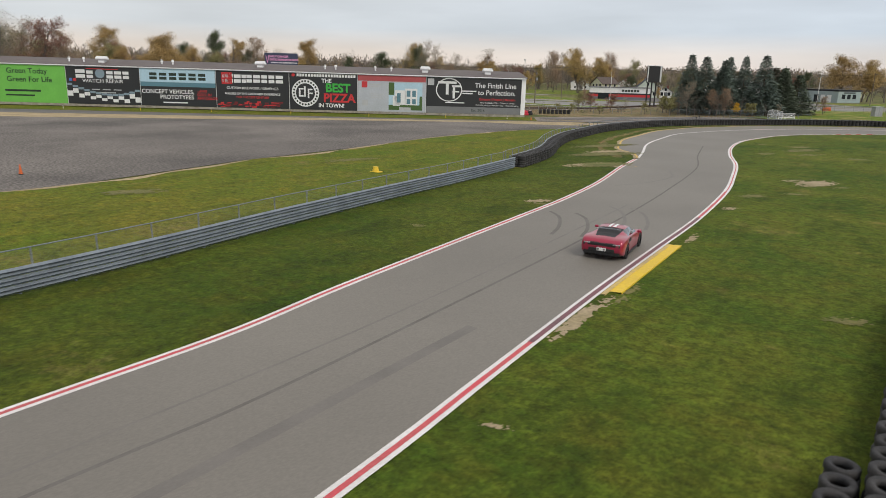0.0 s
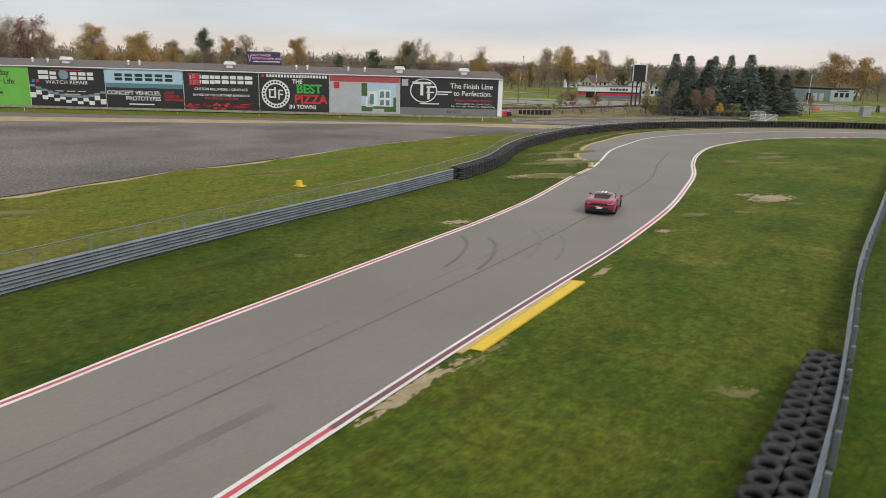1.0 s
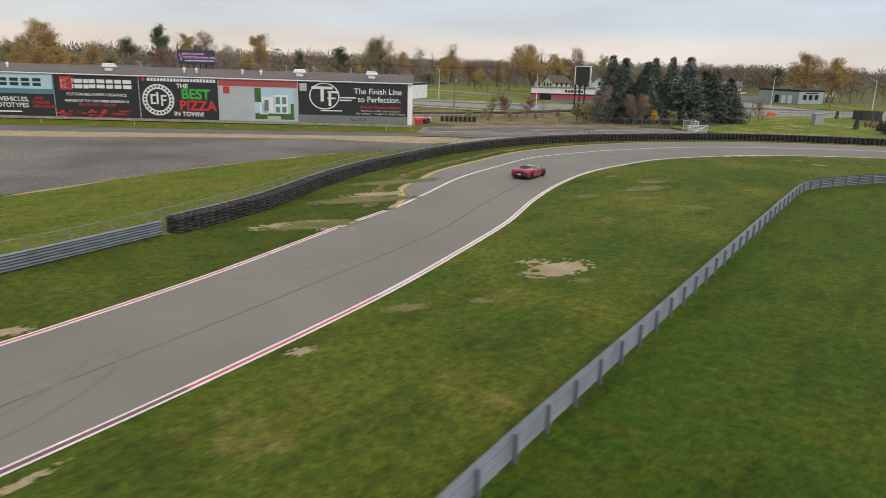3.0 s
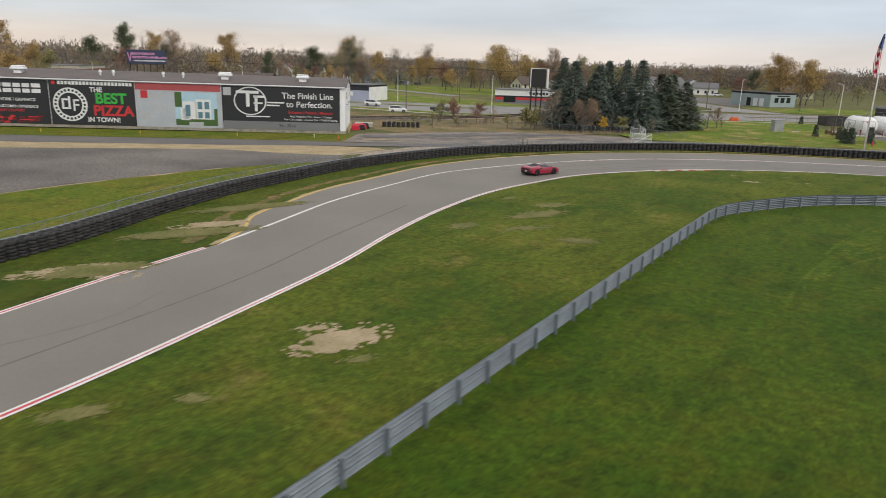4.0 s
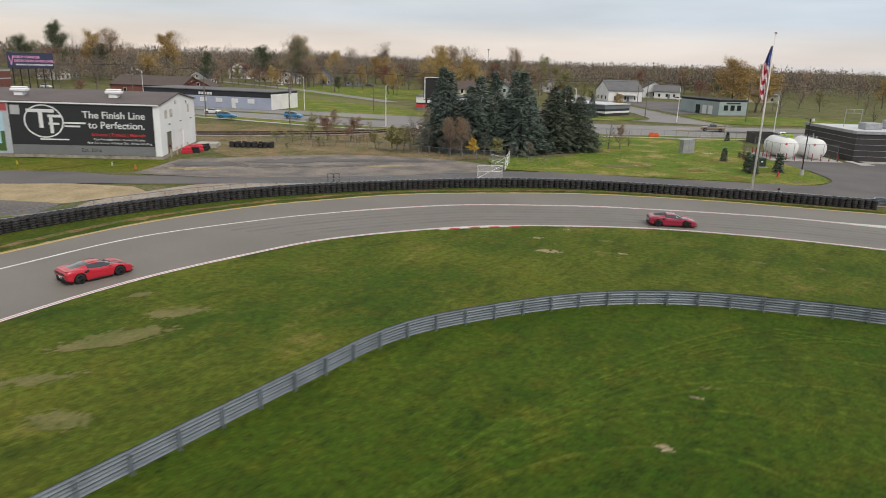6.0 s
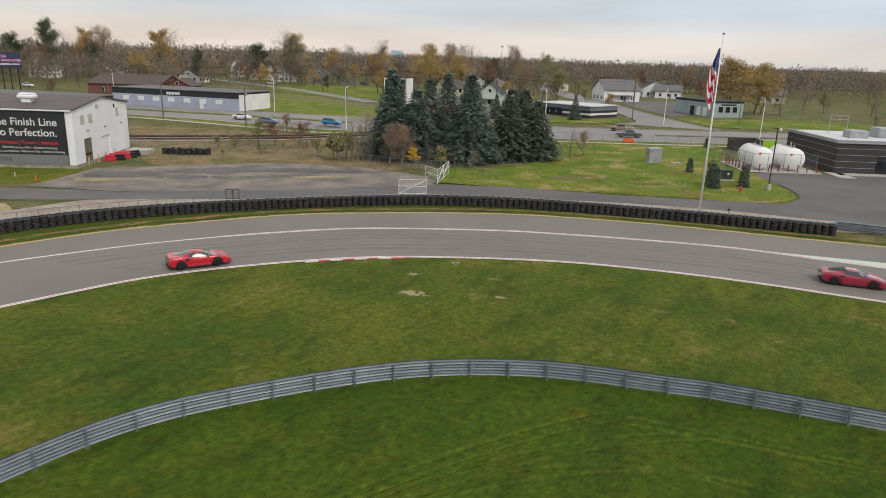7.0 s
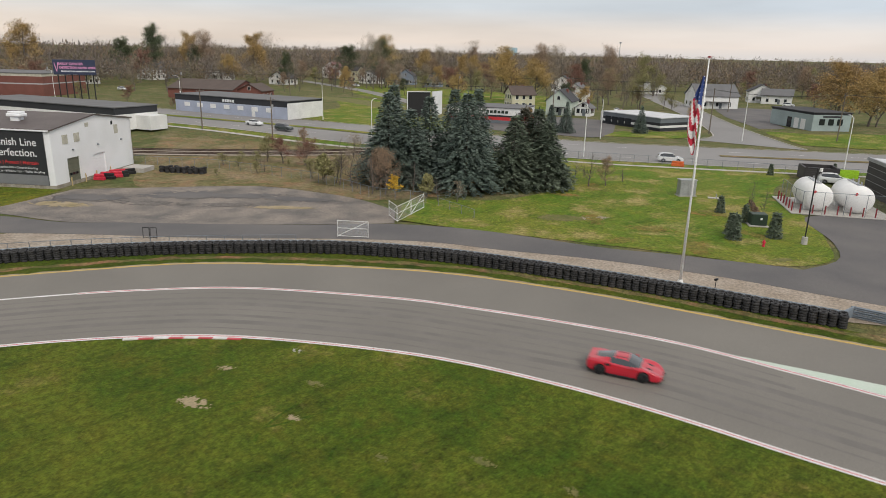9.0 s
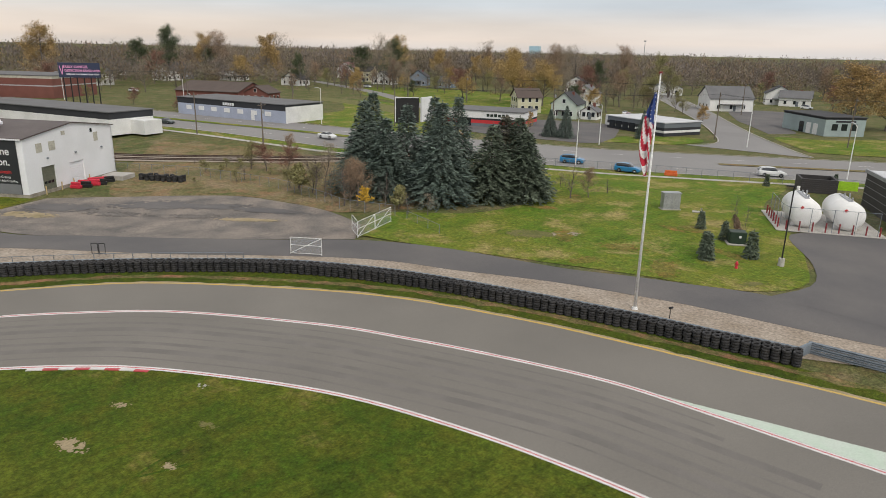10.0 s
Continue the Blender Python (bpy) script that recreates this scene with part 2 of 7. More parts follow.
M["yellow_edge"] = mat("yellow_edge_paint", (0.62, 0.40, 0.06), 0.7, tint=(0.50, 0.37, 0.14), scale=0.7, amount=0.9, scale2=8, amount2=0.12)


# ---- geometry helpers ----
def put(name, bm, material, parent=None, label="", smooth=False):
    me = bpy.data.meshes.new(name)
    bm.normal_update()
    bm.to_mesh(me)
    bm.free()
    if smooth:
        for p in me.polygons:
            p.use_smooth = True
    for m in (material if isinstance(material, (list, tuple)) else [material]):
        me.materials.append(m)
    ob = new(name, me)
    if parent:
        ob.parent = parent
    if label:
        ob["label"] = label
    return ob


def part(name, bm, material, parent, label="", smooth=False):
    """One mesh object under a thing or under a part."""
    return put(name, bm, material, parent, label, smooth)


def thing(name, m=None, label="", category="", group="", kind=""):
    """An Empty at a thing's base that parents its parts."""
    ob = new(name)
    ob.empty_display_size = 0.2
    if m is not None:
        ob.matrix_world = m
    return tagged(ob, label, category, group, kind)


def box(bm, sx, sy, sz, x=0, y=0, z=0, rz=0.0, bevel=0.0, rx=0.0, ry=0.0):
    """A box whose base centre is at x, y, z."""
    m = Matrix.Translation((x, y, z)) @ Euler((radians(rx), radians(ry), radians(rz))).to_matrix().to_4x4() @ Matrix.Translation((0, 0, sz / 2)) @ Matrix.Diagonal((sx, sy, sz, 1))
    g = bmesh.ops.create_cube(bm, size=1.0, matrix=m)
    if bevel:
        es = list({e for v in g["verts"] for e in v.link_edges})
        bmesh.ops.bevel(bm, geom=es, offset=bevel, segments=1, affect="EDGES")
    return bm


def cyl(bm, r, h, x=0, y=0, z=0, r2=None, seg=10, m=None):
    t = (m or Matrix()) @ Matrix.Translation((x, y, z + h / 2))
    bmesh.ops.create_cone(bm, cap_ends=True, segments=seg, radius1=r, radius2=r if r2 is None else r2, depth=h, matrix=t)
    return bm


def tube(bm, a, b, r, r2=None, seg=6):
    a, b = Vector(a), Vector(b)
    d = b - a
    if d.length < 1e-5:
        return bm
    m = Matrix.Translation((a + b) / 2) @ d.to_track_quat("Z", "Y").to_matrix().to_4x4()
    bmesh.ops.create_cone(bm, cap_ends=True, segments=seg, radius1=r, radius2=r if r2 is None else r2, depth=d.length, matrix=m)
    return bm


def B():
    return bmesh.new()


def spline(pts, step=1.0):
    """A smooth line through the given plan points, sampled evenly."""
    p = [Vector((*q, 0)) if len(q) == 2 else Vector(q) for q in pts]
    p = [p[0] * 2 - p[1]] + p + [p[-1] * 2 - p[-2]]
    fine = []
    for i in range(1, len(p) - 2):
        for k in range(24):
            t = k / 24
            fine.append(0.5 * ((2 * p[i]) + (p[i + 1] - p[i - 1]) * t + (2 * p[i - 1] - 5 * p[i] + 4 * p[i + 1] - p[i + 2]) * t * t + (3 * p[i] - p[i - 1] - 3 * p[i + 1] + p[i + 2]) * t ** 3))
    fine.append(p[-2])
    out, left = [fine[0].copy()], step
    for a, b in zip(fine, fine[1:]):
        d = (b - a).length
        while d > left:
            a = a + (b - a) * (left / d)
            d -= left
            out.append(a.copy())
            left = step
        left -= d
    return out


def side(line, i):
    """The unit vector to the left of a line at its i-th point."""
    a, b = line[max(0, i - 1)], line[min(len(line) - 1, i + 1)]
    d = (b - a).normalized()
    return Vector((-d.y, d.x, 0))


def offset(line, d):
    return [p + side(line, i) * d for i, p in enumerate(line)]


C0 = Vector((-72.5, 133.2, 0))
WU = Vector((math.cos(radians(221.6)), math.sin(radians(221.6)), 0))
WN = Vector((-WU.y, WU.x, 0))
WN = WN if WN.dot(Vector((1, -1, 0))) > 0 else -WN


def smooth01(t):
    t = max(0.0, min(1.0, t))
    return t * t * (3 - 2 * t)


def ground_z(x, y):
    """The terrain: level round the track, a shallow hollow along the long shed."""
    s = (Vector((x, y, 0)) - C0).dot(WN)
    a = (Vector((x, y, 0)) - C0).dot(WU)
    return -1.05 * smooth01((34 - s) / 26) * smooth01((s + 75) / 30) * smooth01((a + 60) / 40) * (1 - 0.9 * smooth01(a / 150))


def drape(bm, rows, lift):
    """A sheet through rows of plan points of equal length, laid on the terrain."""
    grid = [[bm.verts.new((p.x, p.y, ground_z(p.x, p.y) + lift)) for p in r] for r in rows]
    for r, q in zip(grid, grid[1:]):
        for i in range(len(r) - 1):
            bm.faces.new((r[i], r[i + 1], q[i + 1], q[i]))
    bmesh.ops.recalc_face_normals(bm, faces=bm.faces)
    if bm.faces and sum(f.normal.z for f in bm.faces) < 0:
        bmesh.ops.reverse_faces(bm, faces=bm.faces)
    return bm


def between(a, b, n):
    """Rows of points from line a to line b (same count)."""
    m = min(len(a), len(b))
    return [[a[i].lerp(b[i], k / n) for i in range(m)] for k in range(n + 1)]


def resample(line, n):
    """A polyline resampled to n points."""
    d = [0.0]
    for a, b in zip(line, line[1:]):
        d.append(d[-1] + (b - a).length)
    out, j = [], 0
    for k in range(n):
        s = d[-1] * k / (n - 1)
        while j < len(d) - 2 and d[j + 1] < s:
            j += 1
        f = (s - d[j]) / max(1e-9, d[j + 1] - d[j])
        out.append(line[j].lerp(line[j + 1], f))
    return out


def stripe(line, d0, d1, lift):
    return drape(B(), [offset(line, d0), offset(line, d1)], lift)


def nearest(line, p):
    return min(range(len(line)), key=lambda i: (line[i] - p).length_squared)


def blob(cx, cy, rx, ry, rz=0.0, lift=0.02, seed=0, n=40, rough=0.35):
    """An irregular flat patch with a ragged outline."""
    bm = B()
    rnd = random.Random(seed)
    c, s = math.cos(radians(rz)), math.sin(radians(rz))
    ring = []
    for i in range(n):
        a = 2 * math.pi * i / n
        r = 1 + rough * (noise.noise((math.cos(a) * 1.7 + seed * 3.1, math.sin(a) * 1.7, seed)) * 1.3 + noise.noise((math.cos(a) * 6 + seed, math.sin(a) * 6, 7)) * 0.9) + rnd.uniform(-0.06, 0.06)
        x, y = rx * r * math.cos(a), ry * r * math.sin(a)
        px, py = cx + x * c - y * s, cy + x * s + y * c
        ring.append(bm.verts.new((px, py, ground_z(px, py) + lift)))
    mid = bm.verts.new((cx, cy, ground_z(cx, cy) + lift))
    for i in range(n):
        bm.faces.new((mid, ring[i], ring[(i + 1) % n]))
    return bm


# ---- lines of the plan ----
LEFT = spline([(-12.00, -40.00), (-12.00, -10.00), (-12.46, 8.09), (-12.65, 14.50), (-13.40, 19.98), (-14.25, 27.97), (-15.23, 37.35), (-15.86, 42.95), (-17.17, 50.90), (-19.60, 61.28), (-21.13, 69.06)])
WHITE = spline([(-21.13, 69.06), (-23.07, 75.35), (-25.98, 84.37), (-27.60, 94.03), (-28.49, 104.02), (-26.02, 114.53), (-23.58, 120.74), (-20.24, 127.18), (-15.34, 134.03), (-6.18, 141.78), (-0.35, 145.32), (6.11, 148.66), (13.28, 151.76), (20.28, 153.35), (26.00, 154.45), (32.50, 155.80), (44.00, 158.50), (60.00, 162.60)])
YELLOW = spline([(-21.13, 69.06), (-23.03, 72.68), (-26.12, 76.01), (-28.07, 80.80), (-30.37, 87.55), (-31.56, 96.05), (-32.66, 106.00), (-31.35, 116.89), (-28.12, 125.59), (-24.07, 133.64), (-16.87, 141.67), (-8.08, 149.18), (1.92, 154.43), (10.28, 157.62), (17.74, 160.02), (23.34, 162.00), (34.00, 165.00), (45.00, 168.00), (60.00, 172.00)])
RIGHT = spline([(-1.80, -40.00), (-2.90, -10.00), (-4.42, 10.60), (-5.03, 16.98), (-5.90, 25.97), (-6.54, 33.98), (-7.25, 42.99), (-8.65, 53.96), (-10.46, 63.01), (-12.37, 71.24), (-15.04, 79.59), (-17.23, 88.53), (-18.42, 98.02), (-17.74, 107.39), (-16.58, 113.66), (-13.07, 121.04), (-8.46, 127.63), (-2.27, 133.09), (4.41, 137.58), (11.88, 140.81), (18.20, 142.72), (24.23, 144.05), (30.50, 145.55), (40.00, 147.95), (60.00, 153.20)])
TYRES = spline([(-25.80, 54.47), (-26.59, 58.32), (-27.68, 62.56), (-29.47, 67.13), (-31.81, 72.50), (-34.43, 80.39), (-35.96, 88.31), (-37.42, 98.07), (-37.15, 107.82), (-35.33, 118.11), (-30.77, 128.57), (-25.45, 137.21), (-18.69, 145.23), (-9.92, 151.62), (-0.09, 156.29), (8.73, 159.82), (13.54, 161.44), (20.05, 163.68)], 0.66)
RAIL_L = spline([(-19.40, -40.00), (-19.80, -10.00), (-20.85, 4.97), (-21.67, 15.97), (-23.03, 25.93), (-24.01, 34.97), (-24.85, 44.02), (-26.19, 53.60)], 0.5)
RAIL_R = spline([(6.3, -20), (5.6, 5), (4.95, 24.4), (4.5, 32), (3.6, 44), (3.1, 58), (2.65, 70), (2.2, 82), (1.8, 94), (1.85, 101.2), (3.9, 106.8), (7.75, 113.15), (12.7, 117.6), (18.6, 120.4), (25.4, 122.8), (60, 133)], 0.5)

# ---- ground ----
bm = B()
nearx = [-400 + 8 * i for i in range(91)]
neary = [-80 + 8 * i for i in range(66)]
xs = [-9000, -5000, -2500, -1200, -700] + nearx + [500, 900, 2500, 5000, 9000]
ys = [-9000, -4000, -1500, -500, -200] + neary + [560, 800, 1400, 2600, 5000, 9000]
vs = [[bm.verts.new((x, y, ground_z(x, y) - 0.03)) for x in xs] for y in ys]
for r, q in zip(vs, vs[1:]):
    for i in range(len(xs) - 1):
        bm.faces.new((r[i], r[i + 1], q[i + 1], q[i]))
tagged(put("ground", bm, M["ground"], smooth=True), "patchy autumn meadow ground reaching the horizon", "ground", kind="structure")

# turf between the lines
n = 220
rl = resample([p for p in RAIL_L] + [p for p in TYRES], n)
lw = resample([p for p in LEFT] + [p for p in YELLOW], n)
tagged(put("verge", drape(B(), between([p + Vector((-0.6, 0, 0)) for p in rl], lw, 3), 0.0), M["verge_outer"]), "mown green verge between track and barrier", "grass", kind="structure")
rr = resample(RAIL_R, n)
ri = resample(RIGHT, n)
tagged(put("infield_verge", drape(B(), between(ri, rr, 4), 0.0), M["verge"]), "mown green verge inside the bend", "grass", kind="structure")
tagged(put("infield", drape(B(), between(rr, [p + Vector((130, -70, 0)) for p in rr], 8), 0.0), M["infield"]), "deep green mown infield lawn", "grass", kind="structure")

# track surface
edge = [p for p in LEFT] + [p for p in YELLOW]
N = 400
tagged(put("road_track", drape(B(), between(resample(edge, N), resample(RIGHT, N), 4), 0.02), M["asphalt"]), "grey asphalt racing circuit sweeping into a bend", "race track", kind="structure")

# painted lines
for nm, ln, d0, d1, mt, lift, lb in (
    ("edge_line", LEFT, -0.12, 0.30, "white", 0.024, "white edge line beside the asphalt"),
    ("edge_line_red", LEFT, 0.02, 0.16, "red_line", 0.028, "red stripe inside the white edge line"),
    ("lane_line", WHITE, -0.13, 0.13, "white", 0.024, "thin white line along the bend"),
    ("yellow_line", YELLOW, -0.08, 0.14, "yellow_edge", 0.024, "worn yellow line at the asphalt's edge"),
    ("inner_line", RIGHT, -0.32, 0.10, "white", 0.024, "broad white edge line"),
    ("inner_line_red", RIGHT[:nearest(RIGHT, Vector((-8.4, 54, 0))) + 1], -0.185, -0.035, "red_line", 0.028, "red stripe inside the white edge line"),
    ("inner_line_thin", RIGHT[nearest(RIGHT, Vector((-8.4, 54, 0))):], -0.16, -0.08, "red_line", 0.028, "thin red stripe inside the white edge line"),
):
    tagged(put(nm, stripe(ln, d0, d1, lift), M[mt]), lb, "road marking", kind="structure")


# ---- barriers ----
def w_beam(line, z0, beams, name, label, posts_every, behind):
    root = thing(name, label=label, category="guard rail", kind="structure")
    prof = [(0.0, 0.0), (0.015, 0.02), (0.10, 0.085), (0.005, 0.155), (0.10, 0.225), (0.015, 0.29), (0.0, 0.31)]
    for k in range(beams):
        bm = B()
        rows = []
        for d, z in prof:
            rows.append([bm.verts.new((*(p + side(line, i) * (d if behind < 0 else -d))[:2], ground_z(p.x, p.y) + z0 + k * 0.32 + z)) for i, p in enumerate(line)])
        for r, q in zip(rows, rows[1:]):
            for i in range(len(r) - 1):
                bm.faces.new((r[i], r[i + 1], q[i + 1], q[i]))
        part("rail", bm, M["galv"], root)
    post = B()
    h = z0 + beams * 0.32 - 0.06
    box(post, 0.07, 0.14, h, bevel=0.01)
    me = bpy.data.meshes.new("post")
    post.to_mesh(me)
    post.free()
    me.materials.append(M["galv"])
    for i in range(0, len(line), posts_every):
        s = side(line, i)
        p = line[i] + s * behind
        o = new("post", me)
        o.parent = root
        o.location = (p.x, p.y, ground_z(p.x, p.y))
        o.rotation_euler = (0, 0, math.atan2(s.y, s.x) + math.pi / 2)
    return root


w_beam(RAIL_L, 0.08, 3, "guard_rail_west", "triple galvanised steel guard rail beside the track", 4, 0.12)
w_beam(RAIL_R, 0.08, 3, "guard_rail_infield", "triple galvanised steel guard rail curving round the infield", 4, -0.12)
BACK = offset(resample(TYRES, 420), 1.36) + spline([(19.0, 166.4), (24.5, 167.6), (40, 171.5)], 0.5)[1:]
w_beam(BACK, 0.08, 3, "guard_rail_outer", "galvanised steel guard rail behind the tyre wall", 6, 0.12)


def tyre_mesh(seg=16, R=0.33, w=0.2):
    bm = B()
    prof = [(0.19, 0.02), (0.30, 0.0), (R, 0.04), (R, w - 0.04), (0.30, w), (0.19, w - 0.02), (0.185, w / 2)]
    ring = []
    for k in range(seg):
        a = 2 * math.pi * k / seg
        ring.append([bm.verts.new((r * math.cos(a), r * math.sin(a), z)) for r, z in prof])
    for k in range(seg):
        p, q = ring[k], ring[(k + 1) % seg]
        for j in range(len(prof)):
            bm.faces.new((p[j], q[j], q[(j + 1) % len(prof)], p[(j + 1) % len(prof)]))
    return bm


tb = tyre_mesh()
TYRE = bpy.data.meshes.new("tyre")
tb.to_mesh(TYRE)
tb.free()
for p in TYRE.polygons:
    p.use_smooth = True
TYRE.materials.append(M["rubber"])


def stuff_tyres(places, name, parent):
    """Tyres past the countable ones, joined into one mesh."""
    t = tyre_mesh(12)
    base = [v.co.copy() for v in t.verts]
    t.verts.index_update()
    fs = [[v.index for v in f.verts] for f in t.faces]
    t.free()
    V, F = [], []
    for m in places:
        o = len(V)
        V += [m @ c for c in base]
        F += [[o + i for i in f] for f in fs]
    me = bpy.data.meshes.new(name)
    me.from_pydata([tuple(v) for v in V], [], F)
    for p in me.polygons:
        p.use_smooth = True
    me.materials.append(M["rubber_stuff"])
    ob = new(name, me)
    ob.parent = parent
    ob["kind"] = "stuff"
    return ob


def tyre_wall(line, rows, high, name, label, near, count, rnd, sign=1):
    root = thing(name, label=label, category="tyre barrier", kind="structure")
    places = []
    for i, p in enumerate(line):
        s = side(line, i)
        for r in range(rows):
            for k in range(high):
                q = p + s * sign * (0.33 + r * 0.6)
                m = pose(q.x + rnd.uniform(-0.03, 0.03), q.y + rnd.uniform(-0.03, 0.03), ground_z(q.x, q.y) + k * 0.205, rnd.uniform(-3, 3), rnd.uniform(-3, 3), rnd.uniform(0, 360))
                places.append(m)
    places.sort(key=lambda m: (m.translation - Vector(near)).length)
    for m in places[:count]:
        o = new("tyre", TYRE)
        o.parent = root
        o.matrix_world = m
    if places[count:]:
        stuff_tyres(places[count:], "tyre_rows", root)
    return root


rnd = random.Random(4)
tyre_wall(TYRES, 2, 5, "tyre_wall_outer", "long wall of stacked black tyres round the outside of the bend", (8, 160, 0), 300, rnd)
tyre_wall(spline([(3.85, 8), (3.8, 16), (3.68, 24), (3.5, 31.2)], 0.66), 2, 4, "tyre_wall_infield", "double row of stacked black tyres before the rail", (4, 25, 0), 300, rnd, -1)

tyre_wall(spline([(3.1, 8), (3.1, 12), (3.05, 17.4)], 0.66), 1, 3, "tyre_wall_spur", "short extra row of stacked black tyres", (3, 12, 0), 300, rnd, -1)

# ---- long shed with billboards ----
SH = Matrix.Translation((C0.x, C0.y, -1.1)) @ Matrix((( -WU.x, -WN.x, 0, 0), (-WU.y, -WN.y, 0, 0), (0, 0, 1, 0), (0, 0, 0, 1))) @ pose(0, 0, 0, 0, 0.5, 0)


def V2(*pts):
    return [Vector((x, y, 0)) for x, y in pts]


def strip(name, a, b, material, lift, label, category, n=90, rows=6, smooth=False):
    return tagged(put(name, drape(B(), between(resample(a, n), resample(b, n), rows), lift), material), label, category, kind="structure")


def shed_line(s, a0, a1):
    """A line parallel to the shed's front, s metres before it."""
    return [C0 + WN * s + WU * a0, C0 + WN * s + WU * a1]


def area(name, outline, material, lift, label, category, step=2.0):
    """A level area inside a smooth closed outline."""
    bm = B()
    pts = spline(outline + [outline[0]], step)[:-1]
    f = bm.faces.new([bm.verts.new((p.x, p.y, lift)) for p in pts])
    bmesh.ops.triangulate(bm, faces=[f])
    bm.normal_update()
    for q in list(bm.faces):
        if q.normal.z < 0:
            q.normal_flip()
    return tagged(put(name, bm, material), label, category, kind="structure")


# ---- west side: moss-green strip, gravel field, service road along the shed ----
outer = resample(offset(RAIL_L, 0.5) + offset(TYRES, 1.6), 200)
cut = nearest(outer, Vector((-40.3, 98, 0)))
moss_edge = spline([(-46, -40), (-44.5, 10), (-43.4, 26), (-44.4, 31), (-45.2, 36), (-46.6, 41), (-45.9, 48), (-47.4, 57), (-48.8, 66), (-49.2, 75), (-48.6, 84), (-47.6, 92), (-45, 99), (-42.5, 104)], 2.0)
strip("moss_verge", moss_edge, outer[:cut], M["mossy"], 0.0, "yellow-green mossy grass behind the guard rail", "grass")
road_near = [C0 + WN * 26.5 + WU * a for a in (170, 100, 60, 30, 14)] + V2((-57.6, 112.5), (-50, 116), (-44.5, 114.5))
grav_far = [C0 + WN * (33.0 + 0.06 * (a - 14) + 1.6 * noise.noise((a * 0.13, 2, 0))) + WU * a for a in (170, 140, 120, 100, 85, 72, 60, 50, 40, 30, 22, 14)] + V2((-54, 101.5), (-46, 106))
strip("gravel_field", grav_far, V2((-170, -60)) + moss_edge[::8], M["gravel"], 0.01, "wide dark gravel field", "gravel", rows=14)
strip("straw_strip", road_near, grav_far, M["straw_pale"], 0.016, "dry straw-coloured verge beside the service road", "grass", rows=3)
strip("gravel_fringe", [p + Vector((-0.1 + 0.5 * noise.noise((p.y * 0.11, 5, 0)), 0, 0)) for p in moss_edge], [p + Vector((0.45 + 0.9 * noise.noise((p.y * 0.3, 7, 0)), 0, 0)) for p in moss_edge], M["straw_pale"], 0.006, "bare tan earth between gravel and grass", "bare patch", n=110, rows=2)
ROAD_FAR = [C0 + WN * 13.5 + WU * a for a in (170, 100, 60, 30, 12)] + V2((-67.5, 119), (-62.2, 120.3), (-57.2, 124.6), (-50.3, 128.6), (-46.2, 134.3), (-39.4, 141.4), (-30.2, 150.7), (-24.3, 157.2), (-15.4, 162.9), (-3.8, 167.5), (0.8, 170.4), (7.5, 174), (12.3, 176.3), (30, 181), (60, 187))
ROAD_NEAR = [C0 + WN * 26.5 + WU * a for a in (170, 100, 60, 30, 14)] + V2((-57.6, 112.5), (-52, 117.6), (-47.3, 122.6), (-41, 130), (-32, 139), (-26.3, 145.5), (-20.1, 151.8), (-15.5, 155.5), (-10.1, 158.4), (-5.5, 161.4), (-0.9, 164.1), (3.8, 166.2), (8.3, 168.1), (12.7, 169.4), (20.5, 171.6), (40, 178), (60, 181))
strip("road_service", spline(ROAD_FAR, 2), spline(ROAD_NEAR, 2), M["asphalt_dark"], 0.035, "dark asphalt service road behind the barrier", "road", n=160, rows=4)
strip("shed_verge", [C0 + WN * 0.1 + WU * 170, C0 + WN * 0.1 + WU * -1], [C0 + WN * 12 + WU * 170, C0 + WN * 12 + WU * -1], M["mossy"], 0.0, "green grass strip before the shed", "grass", n=60, rows=5)
yard_near = spline(V2((-63, 122.5), (-57.6, 125.2), (-50.3, 129), (-46, 134.6), (-39.2, 141.6), (-30.2, 151), (-25.0, 157.0)), 2)
yard_far = spline(V2((-71, 135), (-66.8, 142.5), (-58.1, 156.1), (-47, 160.5), (-38.5, 161.8), (-29.5, 161)), 2)
strip("gravel_yard", yard_near, yard_far, M["yard"], 0.03, "stony grey-brown gravel yard", "gravel", rows=8)
gb = offset(resample(TYRES, 300), 1.7)
k0 = nearest(gb, Vector((-40.3, 100, 0)))
strip("gravel_margin", gb[k0:] + V2((24, 168.4), (60, 178)), [Vector((-45, 108, 0))] + spline(ROAD_NEAR, 2)[-64:], M["gravel_pale"], 0.023, "pale gravel strip between tyre wall and road", "gravel", n=120, rows=4)
k1 = nearest(gb, Vector((-19.5, 147, 0)))
strip("fence_verge", gb[k0:k1], [p + side(gb, k0 + i) * (1.9 + 0.5 * noise.noise((i * 0.15, 9, 0))) for i, p in enumerate(gb[k0:k1])], M["mossy"], 0.03, "narrow grass strip along the fence behind the tyres", "grass", n=110, rows=2)
scr_near = spline(V2((-88, 150), (-66.8, 142.9), (-58.1, 156.4), (-47, 160.8), (-38.5, 162.1), (-33, 170), (-30, 190), (-42, 206)), 2)
scr_far = spline(V2((-120, 165.5), (-104, 177.5), (-92, 182), (-83, 186.5), (-70, 194), (-60, 200), (-52, 206), (-45, 211.5)), 2)
strip("scrubland", scr_near, scr_far, M["scrub"], 0.01, "brown overgrown scrub along the railway", "grass", rows=8)

